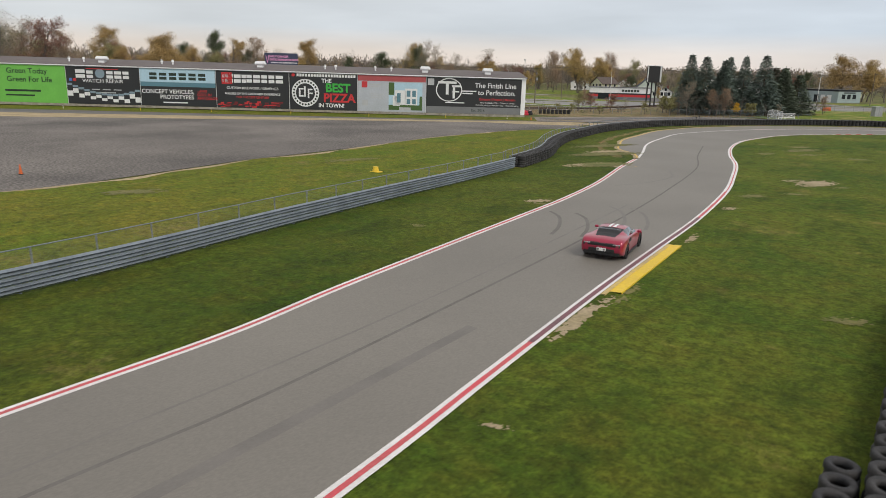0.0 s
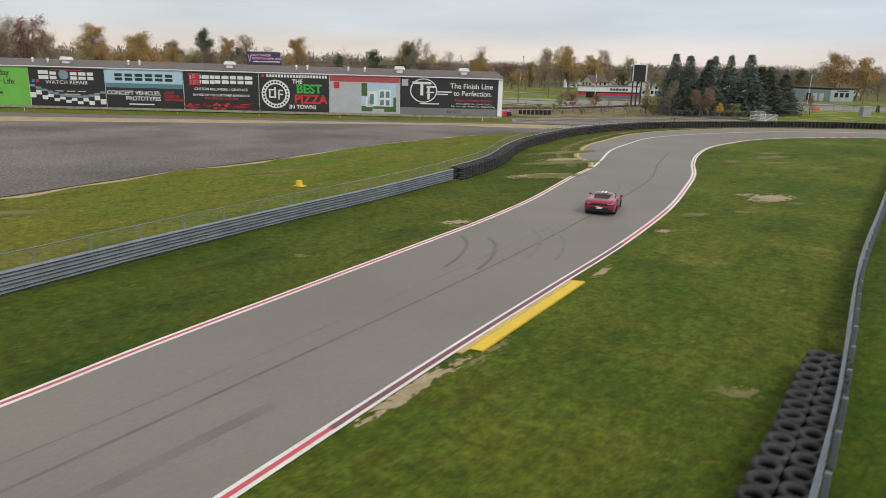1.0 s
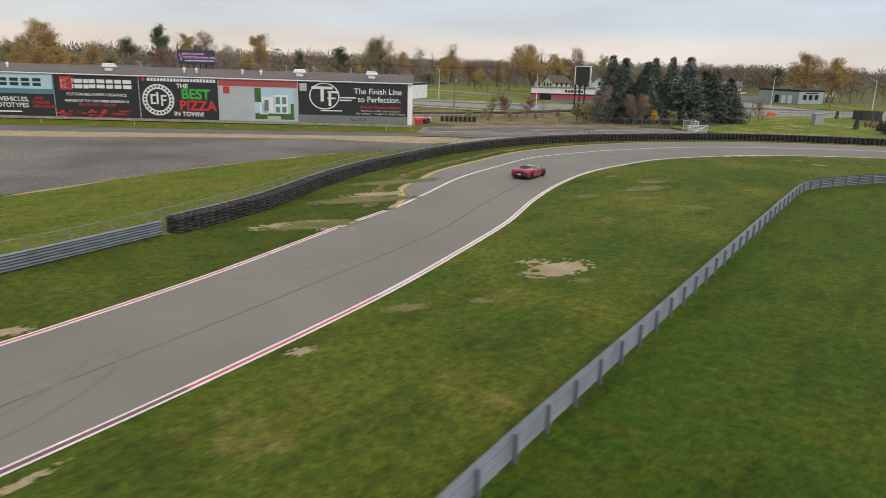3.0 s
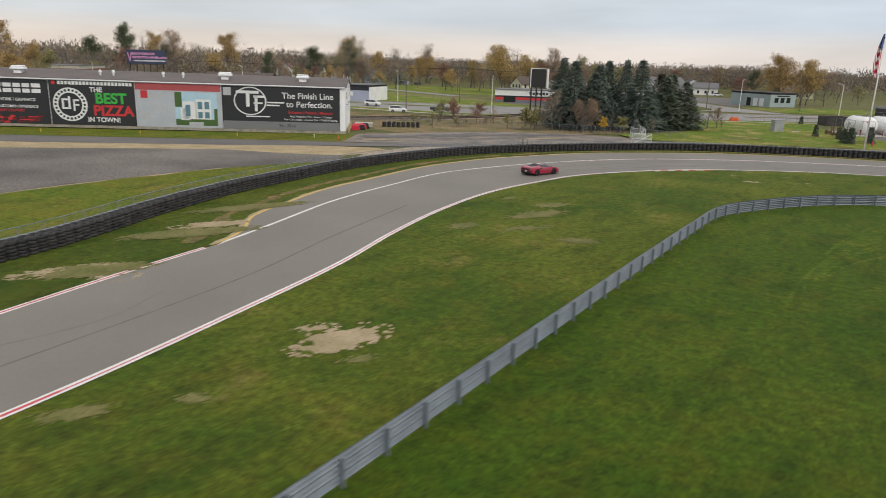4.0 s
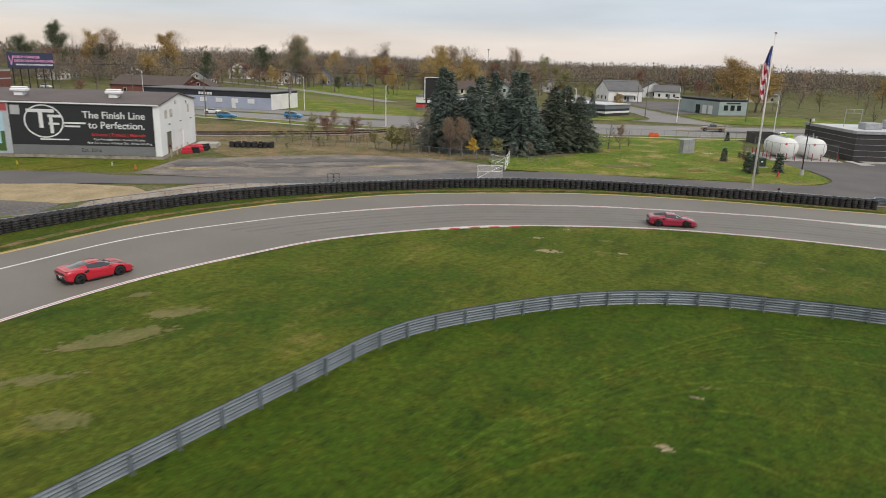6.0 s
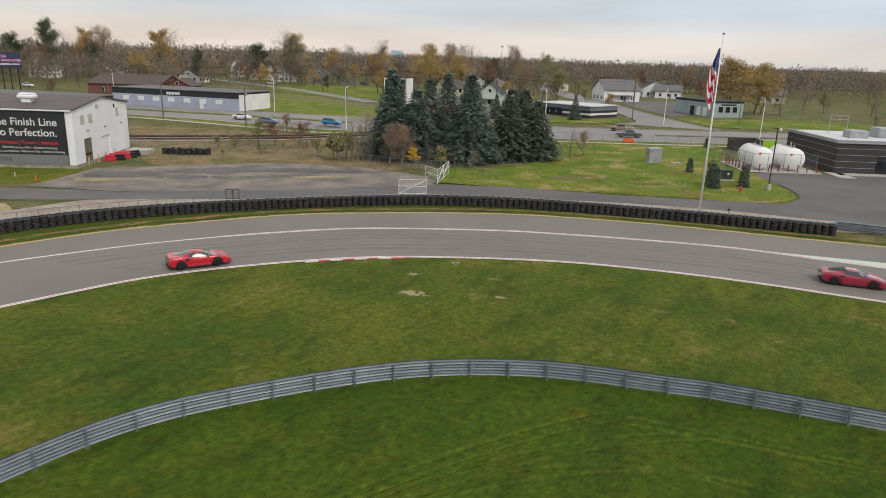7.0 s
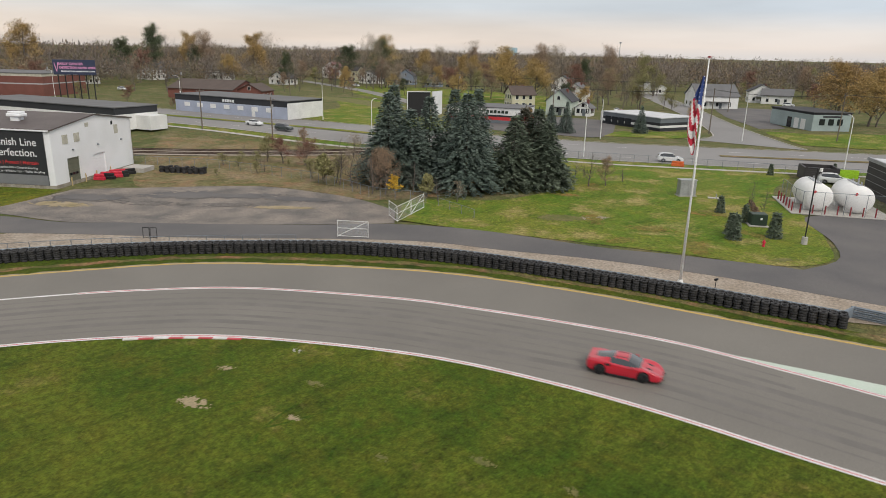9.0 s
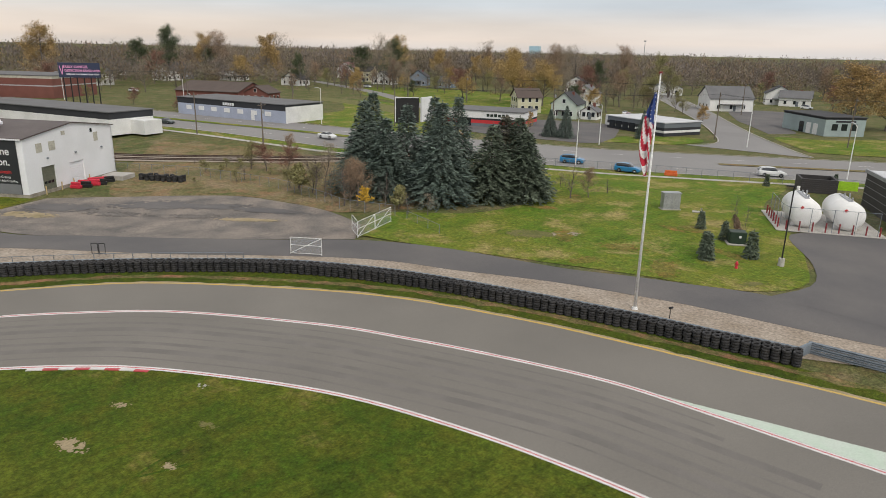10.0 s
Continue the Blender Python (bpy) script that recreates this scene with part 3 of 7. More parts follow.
# lawn with its rounded corner, and the forecourt
area("lawn", [(-25.5, 158.2), (-19.1, 160.9), (-7.8, 166.8), (2.3, 172.0), (7.6, 174), (11.6, 177.2), (13.0, 182.2), (10.2, 189), (5.2, 198.2), (-2.6, 208.0), (-6, 215), (-11, 231.5), (-26.6, 223.6), (-43.2, 213.6), (-36, 200), (-27, 190), (-26, 176), (-33, 166)], M["lawn"], 0.02, "bright mown lawn with brown patches", "grass")
area("forecourt", [(12.3, 176.0), (13.4, 182.6), (10.6, 189.4), (4.1, 199.8), (11.5, 206.5), (20, 214), (60, 230), (80, 190), (40, 178.5)], M["asphalt_dark"], 0.045, "dark asphalt forecourt beside the lawn", "forecourt")

# ---- public road ----
LANE = spline([(-330, 110), (-220, 150), (-146, 178), (-122, 187.5), (-100, 195.5), (-75, 205), (-45, 219.5), (-31, 229), (-16, 240.5), (40, 285), (160, 380)], 3.0)
tagged(put("road_main", drape(B(), between(offset(LANE, -5.5), offset(LANE, 21), 4), 0.03), M["road"]), "pale grey four-lane public road", "road", kind="structure")
i0, i1 = nearest(LANE, Vector((-300, 121, 0))), nearest(LANE, Vector((-84, 201, 0)))
tagged(put("median", drape(B(), [offset(LANE, 6.2)[i0:i1], offset(LANE, 8.8)[i0:i1]], 0.12), M["lawn"]), "grass strip between the carriageways", "median", kind="structure")
j0 = nearest(LANE, Vector((-22, 236, 0)))
tagged(put("median_east", drape(B(), [offset(LANE, 7.0)[j0:], offset(LANE, 9.0)[j0:]], 0.12), M["scrub"]), "dry grass strip between the carriageways", "median", kind="structure")
for d in (-5.6, 21.0):
    tagged(put("kerb", drape(B(), [offset(LANE, d - 0.15), offset(LANE, d + 0.15)], 0.16), M["concrete"]), "pale concrete kerb beside the road", "kerb", kind="structure")
tagged(put("sidewalk", drape(B(), [offset(LANE, -10.6), offset(LANE, -9.2)], 0.05), M["concrete"]), "narrow pale concrete sidewalk", "sidewalk", kind="structure")
tagged(put("road_verge", drape(B(), between(offset(LANE, -9.2), offset(LANE, -5.7), 1), 0.04), M["lawn"]), "grass verge between road and sidewalk", "grass", kind="structure")
for d in (0.0, 14.5):
    bm = B()
    o = [offset(LANE, d - 0.08), offset(LANE, d + 0.08)]
    for i in range(0, len(LANE) - 1, 4):
        vs = [bm.verts.new((p.x, p.y, 0.04)) for p in (o[0][i], o[0][i + 1], o[1][i + 1], o[1][i])]
        bm.faces.new(vs)
    tagged(put("lane_dashes", bm, M["white"]), "white dashed lane line", "road marking", kind="structure")
SIDE_L = [(-46, 262), (-44, 272), (-57, 293), (-77, 320), (-103, 352), (-180, 446)]
SIDE_R = [(-20, 267), (-27.5, 274.5), (-47, 297), (-68, 324), (-94, 358), (-171, 454)]
sl, sr = spline(SIDE_L, 3), spline(SIDE_R, 3)
strip("road_side", sl, sr, M["road"], 0.045, "grey side street leading away between the houses", "road", rows=2)
for ln in (sl, sr):
    tagged(put("kerb", drape(B(), [offset(resample(ln, 60), -0.15), offset(resample(ln, 60), 0.15)], 0.16), M["concrete"]), "pale concrete kerb of the side street", "kerb", kind="structure")
area("shop_lot", [(-101, 236), (-82, 236), (-70, 240.5), (-60, 246), (-66, 262), (-84, 283), (-108, 268)], M["asphalt_dark"], 0.05, "dark asphalt lot round the shops", "parking lot")
area("grey_lot", [(-46, 303), (-58, 318), (-72, 336), (-90, 372), (-60, 380), (-44, 345), (-50, 326), (-42, 311)], M["asphalt_dark"], 0.05, "wide grey asphalt lot", "parking lot")
area("shop_lawn", [(-60.5, 249.5), (-54, 254.5), (-48, 260), (-47, 271), (-53, 276), (-58, 269), (-64, 262)], M["lawn"], 0.06, "mown lawn before the low shop", "grass")
area("corner_lawn", [(-24, 275), (-12, 282), (5, 298), (8, 325), (-20, 318), (-30, 303), (-41, 296)], M["lawn"], 0.055, "lawn at the street corner", "grass")
area("vacant_lot", [(-137, 209), (-118, 212), (-96, 217), (-90, 222), (-88, 233), (-108, 240), (-150, 262), (-185, 272), (-195, 262), (-160, 240), (-152, 228)], M["lawn"], 0.02, "vacant grass lot beside the low building", "grass")
area("field_north", [(-100, 300), (-135, 285), (-200, 280), (-262, 318), (-230, 350), (-150, 352)], M["lawn"], 0.015, "open green field before the houses", "grass")
strip("lane_far", spline(V2((-140, 262), (-180, 278), (-240, 300), (-330, 322)), 4), spline(V2((-137, 268), (-180, 285), (-240, 307), (-330, 329)), 4), M["road"], 0.03, "narrow grey street across the fields", "road", rows=1)
strip("dirt_track", spline(V2((-100, 238), (-135, 246), (-180, 254), (-210, 250)), 3), spline(V2((-102, 247), (-135, 257), (-180, 266), (-215, 262)), 3), M["straw"], 0.03, "bare earth strip across the vacant lot", "dirt", rows=2)

# railway
RAILWAY = spline([(-150, 108), (-110, 144), (-97, 157), (-84, 174), (-70, 194), (-58, 212)], 2.0)
tagged(put("railway_ballast", drape(B(), between(offset(RAILWAY, -2.2), offset(RAILWAY, 5.5), 3), 0.12), M["gravel_pale"]), "stony railway ballast", "railway", kind="structure")
for d in (-0.75, 0.75, 3.2, 4.7):
    bm = B()
    a, b = offset(RAILWAY, d - 0.05), offset(RAILWAY, d + 0.05)
    for i in range(len(a) - 1):
        lo = [bm.verts.new((p.x, p.y, ground_z(p.x, p.y) + 0.18)) for p in (a[i], a[i + 1], b[i + 1], b[i])]
        hi = [bm.verts.new((v.co.x, v.co.y, v.co.z + 0.16)) for v in lo]
        bm.faces.new(hi)
        for k in range(4):
            bm.faces.new((lo[k], lo[(k + 1) % 4], hi[(k + 1) % 4], hi[k]))
    tagged(put("rail_track", bm, M["rust"]), "dark rusty railway rail", "railway", kind="structure")

# ---- paint and wear on the circuit ----
def sub(line, p, q):
    i, j = nearest(line, Vector((*p, 0))), nearest(line, Vector((*q, 0)))
    return line[i:j + 1]


tagged(put("lane_line_red", stripe(sub(WHITE, (-24, 124), (60, 164)), -0.03, 0.07, 0.030), M["red_line"]), "thin red stripe on the white line", "road marking", kind="structure")
tagged(put("lane_line_broad", stripe(sub(WHITE, (-24, 124), (60, 164)), -0.22, 0.22, 0.026), M["white"]), "white line round the outside of the bend", "road marking", kind="structure")
gl = sub(WHITE, (13.0, 151.6), (60, 164))
bm = B()
drape(bm, [offset(gl, 0.24), [p + side(gl, i) * (0.26 + min(2.4, 0.17 * max(0.0, i - 3.5))) for i, p in enumerate(gl)]], 0.026)
tagged(put("green_runoff", bm, M["green_paint"]), "pale green painted wedge beside the white line", "road marking", kind="structure")
tagged(put("scuffed_line", stripe(sub(RIGHT, (-5.0, 19.5), (-7.2, 43)), -0.21, -0.02, 0.031), M["purple_line"]), "scuffed dark red edge stripe", "road marking", kind="structure")


def kerb_block(line, i, j, w0, w1, mt, name, parent, h=0.05):
    bm = B()
    a, b = offset(line, w0), offset(line, w1)
    n = j - i
    for k in range(n):
        q = [a[i + k], a[i + k + 1], b[i + k + 1], b[i + k]]
        zz = (0.03, 0.03, 0.03 + h, 0.03 + h)
        top = [bm.verts.new((p.x, p.y, z)) for p, z in zip(q, zz)]
        bm.faces.new(top)
        out = [bm.verts.new((p.x, p.y, -0.02)) for p in (q[3], q[2])]
        bm.faces.new((top[3], top[2], out[1], out[0]))
    bm.normal_update()
    for f in bm.faces:
        if f.normal.z < 0:
            f.normal_flip()
    return part(name, bm, mt, parent)


fineR = spline([(p.x, p.y) for p in RIGHT], 0.25)
kb = thing("yellow_kerb", label="bright yellow sloping sausage kerb beside the track", category="kerb", kind="structure")
i0, i1 = nearest(fineR, Vector((-5.5, 25.6, 0))), nearest(fineR, Vector((-6.4, 35.2, 0)))
kerb_block(fineR, i0, i1, -0.34, -0.52, M["yellow_worn"], "kerb_slope", kb, 0.02)
kerb_block(fineR, i0 + 2, i1, -0.52, -1.0, M["yellow"], "kerb_top", kb, 0.045)
rk = thing("red_white_kerb", label="low red and white striped kerb at the apex", category="kerb", kind="structure")
i0 = nearest(fineR, Vector((-11.3, 122.9, 0)))
for k in range(8):
    kerb_block(fineR, i0 + 4 * k, i0 + 4 * k + 4, -0.32, -0.62, M["red_line"] if k % 2 else M["white"], "kerb_block", rk, 0.04)


SKIDS = []


def skid(pts, w, name="skid_mark", mt="skid"):
    ln = spline(pts, 0.7)
    SKIDS.append(name)
    return tagged(put(name, stripe(ln, -w / 2, w / 2, 0.0215 + 0.0001 * len(SKIDS)), M[mt]), "dark rubber tyre mark on the asphalt", "tyre mark", kind="structure")


skid([(-8.9, -6), (-8.75, 7.5), (-8.6, 11.7), (-8.9, 18.1), (-9.8, 31.5), (-10.6, 40), (-11.9, 50.8), (-14.2, 65.4), (-17.3, 76), (-20.3, 88)], 0.13)
skid([(-9.9, -6), (-9.8, 8), (-9.9, 17), (-10.6, 28), (-11.9, 44)], 0.1, mt="skid_faint")
skid([(-7.0, 3), (-7.0, 10), (-7.3, 20)], 0.4, mt="skid_faint")
for k, (dx, dy) in enumerate(((0, 0), (1.4, 0.6), (2.1, 4.0), (3.3, 4.4))):
    skid([(-14.6 + dx, 38.4 + dy), (-13.4 + dx, 37.3 + dy), (-12.2 + dx, 35.0 + dy), (-11.6 + dx, 33.0 + dy)], 0.2, mt="skid_faint" if k > 1 else "skid")
skid([(-15.5, 62), (-14, 58), (-14.6, 53), (-15.8, 50.5)], 0.16, mt="skid_faint")
for k in range(7):
    o = -1.2 - k * 1.15
    ln = [(p.x, p.y) for p in offset(sub(WHITE, (-27.9, 110 + k), (20 + 3 * k, 153.4)), o)[::4]]
    skid(ln, 0.18 + 0.25 * (k % 3), mt="skid_faint")


# bare patches: clusters of small ragged scraps
def base_lift(x, y):
    """How far the turf or gravel under a patch lies above the terrain."""
    if x > -34 and y > 158:
        return 0.026
    if x < -36 and y > 124:
        return 0.046
    return 0.008


def patch(cx, cy, rx, ry, rz, mt, seed, n=9, name="bare_patch", label="bare sandy patch worn into the turf"):
    r = random.Random(seed)
    bm = B()
    n = n * 8
    mean = math.sqrt(rx * ry)
    for k in range(n):
        g = r.random() ** 0.55 * 1.15
        a = r.uniform(0, 6.28)
        x, y = g * rx * math.cos(a), g * ry * math.sin(a)
        c, s = math.cos(radians(rz)), math.sin(radians(rz))
        sz = max(0.0, 1.05 - g) * r.uniform(0.10, 0.42) + r.uniform(0.02, 0.08)
        sub_bm = blob(cx + x * c - y * s, cy + x * s + y * c, (0.65 * mean + 0.35 * rx) * sz, (0.65 * mean + 0.35 * ry) * sz, rz + r.uniform(-40, 40), base_lift(cx, cy) + 0.0002 * k + 0.0007 * (seed % 7), seed * 17 + k, 16, 0.45)
        me = bpy.data.meshes.new("tmp")
        sub_bm.to_mesh(me)
        sub_bm.free()
        bm.from_mesh(me)
        bpy.data.meshes.remove(me)
    return tagged(put(name, bm, M[mt]), label, "bare patch", kind="structure")


for k, (cx, cy, rx, ry, rz, mt, n) in enumerate((
    (-4.2, 63.4, 2.3, 1.2, 75, "dirt", 14), (-2.2, 62.4, 1.0, 0.4, 60, "straw", 6), (-6.0, 63.6, 1.0, 0.5, 60, "dirt", 6),
    (-6.6, 53.2, 1.4, 0.5, 60, "straw", 9), (-4.4, 56.4, 0.9, 0.4, 40, "straw", 6), (-6.5, 47.2, 0.7, 0.4, 70, "dirt", 5),
    (-5.0, 22.6, 2.2, 0.24, 95, "dirt", 7), (-5.0, 24.9, 0.9, 0.22, 95, "dirt", 4), (-5.75, 37.2, 1.2, 0.2, 95, "dirt", 5), (-4.75, 26.5, 1.6, 0.2, 96, "straw", 5),
    (-16.8, 41.0, 1.0, 0.5, 60, "dirt", 9), (-16.2, 40.2, 0.7, 0.3, 30, "straw", 6), (-18.0, 30, 0.6, 0.3, 20, "straw", 4),
    (-21.5, 61.5, 3.2, 1.3, 62, "straw", 20), (-25.0, 70, 4.4, 1.2, 62, "straw", 26), (-28.8, 78, 4.8, 1.0, 68, "straw", 26), (-19.5, 61.8, 1.4, 0.8, 50, "dirt", 8),
    (-10.0, 92.0, 3.0, 1.1, 70, "straw", 14), (-3.8, 86.0, 1.5, 0.8, 30, "straw", 12), (-12.3, 84.4, 1.6, 0.8, 70, "straw", 9), (-8.3, 87.0, 2.2, 0.6, 60, "straw", 9), (-11.0, 96, 2.0, 0.8, 60, "straw", 8),
    (-0.3, 123.2, 1.1, 0.5, 20, "dirt", 9), (2.2, 129.5, 0.8, 0.3, 20, "straw", 5), (14, 131.5, 0.8, 0.3, 10, "straw", 5), (10.6, 128, 0.5, 0.3, 0, "straw", 4), (18.5, 133, 0.6, 0.3, 0, "straw", 4),
    (-2.4, 131.0, 0.5, 0.3, 20, "concrete", 2), (-14.5, 174.5, 3.5, 1.6, 50, "straw", 14), (-12.0, 177.5, 2.0, 0.8, 60, "gravel_pale", 9), (-24.0, 160.2, 3.0, 0.8, 40, "straw", 12), (9.8, 178.0, 1.4, 0.6, 60, "straw", 8),
    (-38, 25, 2.2, 0.9, 60, "straw", 8), (-40, 47, 3.0, 0.7, 75, "straw", 10),
    (17.0, 100.0, 0.45, 0.32, 0, "dirt", 4), (17.0, 106.6, 0.5, 0.25, 40, "straw", 4), (16.8, 105.2, 0.35, 0.2, 10, "dirt", 3), (4.7, 126.6, 0.5, 0.3, 20, "dirt", 4), (-3.1, 126.4, 0.6, 0.35, 40, "dirt", 4), (-3.3, 15.0, 0.4, 0.15, 20, "dirt", 3), (2.2, 28.6, 0.9, 0.4, 30, "straw", 6), (-15.4, 96.3, 1.0, 0.5, 70, "straw", 6), (-22.6, 60.5, 3.0, 0.9, 66, "dirt", 12), (-26.0, 72.5, 3.0, 0.9, 64, "dirt", 12),
    (-62, 131, 4.0, 1.4, 40, "dirt", 12), (-49, 147, 5, 1.0, 50, "gravel", 10), (-42, 152, 4.5, 0.8, 40, "dirt", 10), (-56, 140, 5, 1.2, 45, "gravel", 10),
)):
    patch(cx, cy, rx, ry, rz, mt, k + 1, n)
for k, (cx, cy, rx, ry, rz) in enumerate(((-64, 135, 5, 2.2, 45), (-58, 146, 6, 2.5, 55), (-52, 152, 5, 1.6, 50), (-45, 156, 6, 1.2, 30))):
    patch(cx, cy, rx, ry, rz, "asphalt_dark", 300 + k, 16, "worn_asphalt", "worn scraps of old asphalt in the yard")
for k in range(9):
    r_ = random.Random(900 + k)
    patch(-16 + r_.uniform(-8, 20), 178 + r_.uniform(-8, 16), r_.uniform(1.5, 3.5), r_.uniform(0.8, 1.6), r_.uniform(0, 180), "lawn_brown", 400 + k, 12, "dry_turf", "patch of dry yellowing turf")
# faint wheel tracks worn in the infield
for k in range(10):
    c_ = (20 + 1.2 * k, 84 + 2.0 * (k % 4))
    ra = 9 + 1.3 * k
    ln = [Vector((c_[0] + ra * math.cos(a) * 1.0, c_[1] + ra * math.sin(a) * 1.9, 0)) for a in [radians(60 + 5 * j + 9 * (k % 3)) for j in range(22)]]
    ln = [p for p in ln if p.x > RAIL_R[nearest(RAIL_R, p)].x + 1.0]
    if len(ln) > 3:
        tagged(put("wheel_track", drape(B(), [offset(ln, -0.12), offset(ln, 0.12)], 0.004 + 0.002 * k), M["infield_pale"]), "faint paler wheel track across the lawn", "wheel track", kind="structure")
for k in range(6):
    y0 = 127 + 1.0 * (k % 5)
    x0 = 1.5 + 1.9 * k
    ln = [Vector((x0 + 0.25 * j * (1 if k % 2 else -0.4), y0 - 0.9 * j + 0.05 * j * j, 0)) for j in range(9)]
    tagged(put("wheel_track", drape(B(), [offset(ln, -0.08), offset(ln, 0.08)], 0.004 + 0.002 * k), M["infield_pale"]), "faint paler wheel track across the lawn", "wheel track", kind="structure")
# straw fringes along the outer edge of the asphalt and the tyre wall
tagged(put("worn_fringe", drape(B(), [[p + side(YELLOW, i) * 0.12 for i, p in enumerate(YELLOW)], [p + side(YELLOW, i) * (0.45 + 0.35 * noise.noise((i * 0.7, 3, 0))) for i, p in enumerate(YELLOW)]], 0.012), M["dirt"]), "bare worn earth along the asphalt", "bare patch", kind="structure")
tagged(put("straw_fringe", drape(B(), [[p + side(YELLOW, i) * (1.6 + 0.7 * noise.noise((i * 0.5, 8, 0))) for i, p in enumerate(YELLOW)], [p + side(YELLOW, i) * (2.4 + 0.6 * noise.noise((i * 0.6, 5, 0))) for i, p in enumerate(YELLOW)]], 0.012), M["verge_dry"]), "dry grass before the tyre wall", "grass", kind="structure")

# ---- long shed ----
shed = thing("long_shed", SH, "long white industrial shed with a dark low roof", "shed")
L = 128.0
bm = B()
box(bm, L, 0.3, 8.3, -L / 2, 0.15, 0)
part("front_wall", bm, M["white_wall"], shed)
bm = B()
prof = [(0.3, 0), (20.0, 0), (20.0, 8.2), (10.2, 9.55), (0.3, 8.3)]
# end wall with two door openings
def end_wall():
    bm = B()
    xs = [0.3, 3.0, 5.8, 9.0, 12.2, 20.0]
    zs = {0: (0, None), 1: (3.95, None), 2: (0, None), 3: (3.7, None), 4: (0, None)}

    def roof(y):
        return 8.3 + (9.55 - 8.3) * (y - 0.3) / 9.9 if y < 10.2 else 9.55 - (9.55 - 8.2) * (y - 10.2) / 9.8

    cells = [(0.3, 3.0, 0, 0), (3.0, 5.8, 3.95, 3.95), (5.8, 9.0, 0, 0), (9.0, 10.2, 3.7, 3.7), (10.2, 12.2, 3.7, 3.7), (12.2, 20.0, 0, 0)]
    for a, b, z0, z1 in cells:
        f = [(a, z0), (b, z1), (b, roof(b)), (a, roof(a))]
        o = [bm.verts.new((0.0, y, z)) for y, z in f]
        i = [bm.verts.new((-0.28, y, z)) for y, z in f]
        bm.faces.new(o)
        bm.faces.new(i[::-1])
        for k in range(4):
            bm.faces.new((o[k], i[k], i[(k + 1) % 4], o[(k + 1) % 4]))
    bmesh.ops.remove_doubles(bm, verts=bm.verts, dist=0.001)
    bmesh.ops.recalc_face_normals(bm, faces=bm.faces)
    return bm


ew = part("end_wall", end_wall(), M["white_wall"], shed)
bm = B()
box(bm, L, 0.3, 8.2, -L / 2, 19.85, 0)
box(bm, 0.3, 19.4, 8.2, -L + 0.15, 10, 0)
part("back_wall", bm, M["white_wall"], shed)
bm = B()
for y0, z0, y1, z1 in ((-0.25, 8.28, 10.2, 9.6), (10.2, 9.6, 20.3, 8.2)):
    c = [(x, y, z) for x, y, z in ((-L - 0.2, y0, z0), (0.25, y0, z0), (0.25, y1, z1), (-L - 0.2, y1, z1))]
    lo = [bm.verts.new(p) for p in c]
    hi = [bm.verts.new((p[0], p[1], p[2] + 0.18)) for p in c]
    bm.faces.new(hi)
    bm.faces.new(lo[::-1])
    for k in range(4):
        bm.faces.new((lo[k], lo[(k + 1) % 4], hi[(k + 1) % 4], hi[k]))
part("roof", bm, M["roof_brown"], shed, "dark brown-grey metal roof")
bm = B()
box(bm, L, 0.12, 0.18, -L / 2, -0.3, 8.2)
part("gutter", bm, M["white_wall"], shed)
bm = B()
box(bm, 0.06, 20, 0.55, 0.03, 10, 0)
box(bm, L, 0.06, 0.5, -L / 2, -0.03, 0)
part("plinth", bm, M["plinth"], shed, "stained concrete plinth")
for y0, y1, h, mt, lab in ((3.0, 5.8, 3.95, "olive", "closed olive-grey roller door"), (9.0, 12.2, 3.7, "white_wall", "closed white roller door")):
    bm = B()
    box(bm, 0.05, y1 - y0, h, -0.24, (y0 + y1) / 2, 0)
    d = part("roller_door", bm, M[mt], shed, lab)
    for k in range(9):
        b = B()
        box(b, 0.05, y1 - y0, h / 9 - 0.03, -0.2, (y0 + y1) / 2, k * h / 9, bevel=0.01)
        part("slat", b, M[mt], d)
    if mt == "olive":
        for k in range(3):
            b = B()
            box(b, 0.03, 0.55, 0.35, -0.155, y0 + 0.7 + 0.7 * k, 1.4)
            part("pane", b, M["glass_dark"], d)
    for yy in (y0 - 0.25, y1 + 0.25):
        b = B()
        cyl(b, 0.09, 1.3, 0.5, yy, 0)
        part("bollard", b, M["timber_pale"], shed, "faded yellow bollard")
for y0, y1, z0, z1 in ((2.4, 3.6, 6.1, 7.4), (5.0, 6.3, 6.1, 7.4), (7.9, 8.7, 8.0, 8.6), (15.2, 16.2, 6.2, 7.6)):
    b = B()
    box(b, 0.05, y1 - y0, z1 - z0, 0.03, (y0 + y1) / 2, z0, bevel=0.01)
    part("blanked_window", b, M["beige"], shed, "beige boarded window")
b = B()
box(b, 0.05, 0.45, 0.6, 0.03, 14.7, 7.7)
part("small_window", b, M["glass_dark"], shed)
for y, z in ((4.4, 5.0), (10.5, 5.0), (16.8, 5.0)):
    b = B()
    box(b, 0.25, 0.3, 0.2, 0.12, y, z, bevel=0.03)
    part("wall_lamp", b, M["galv_dull"], shed)
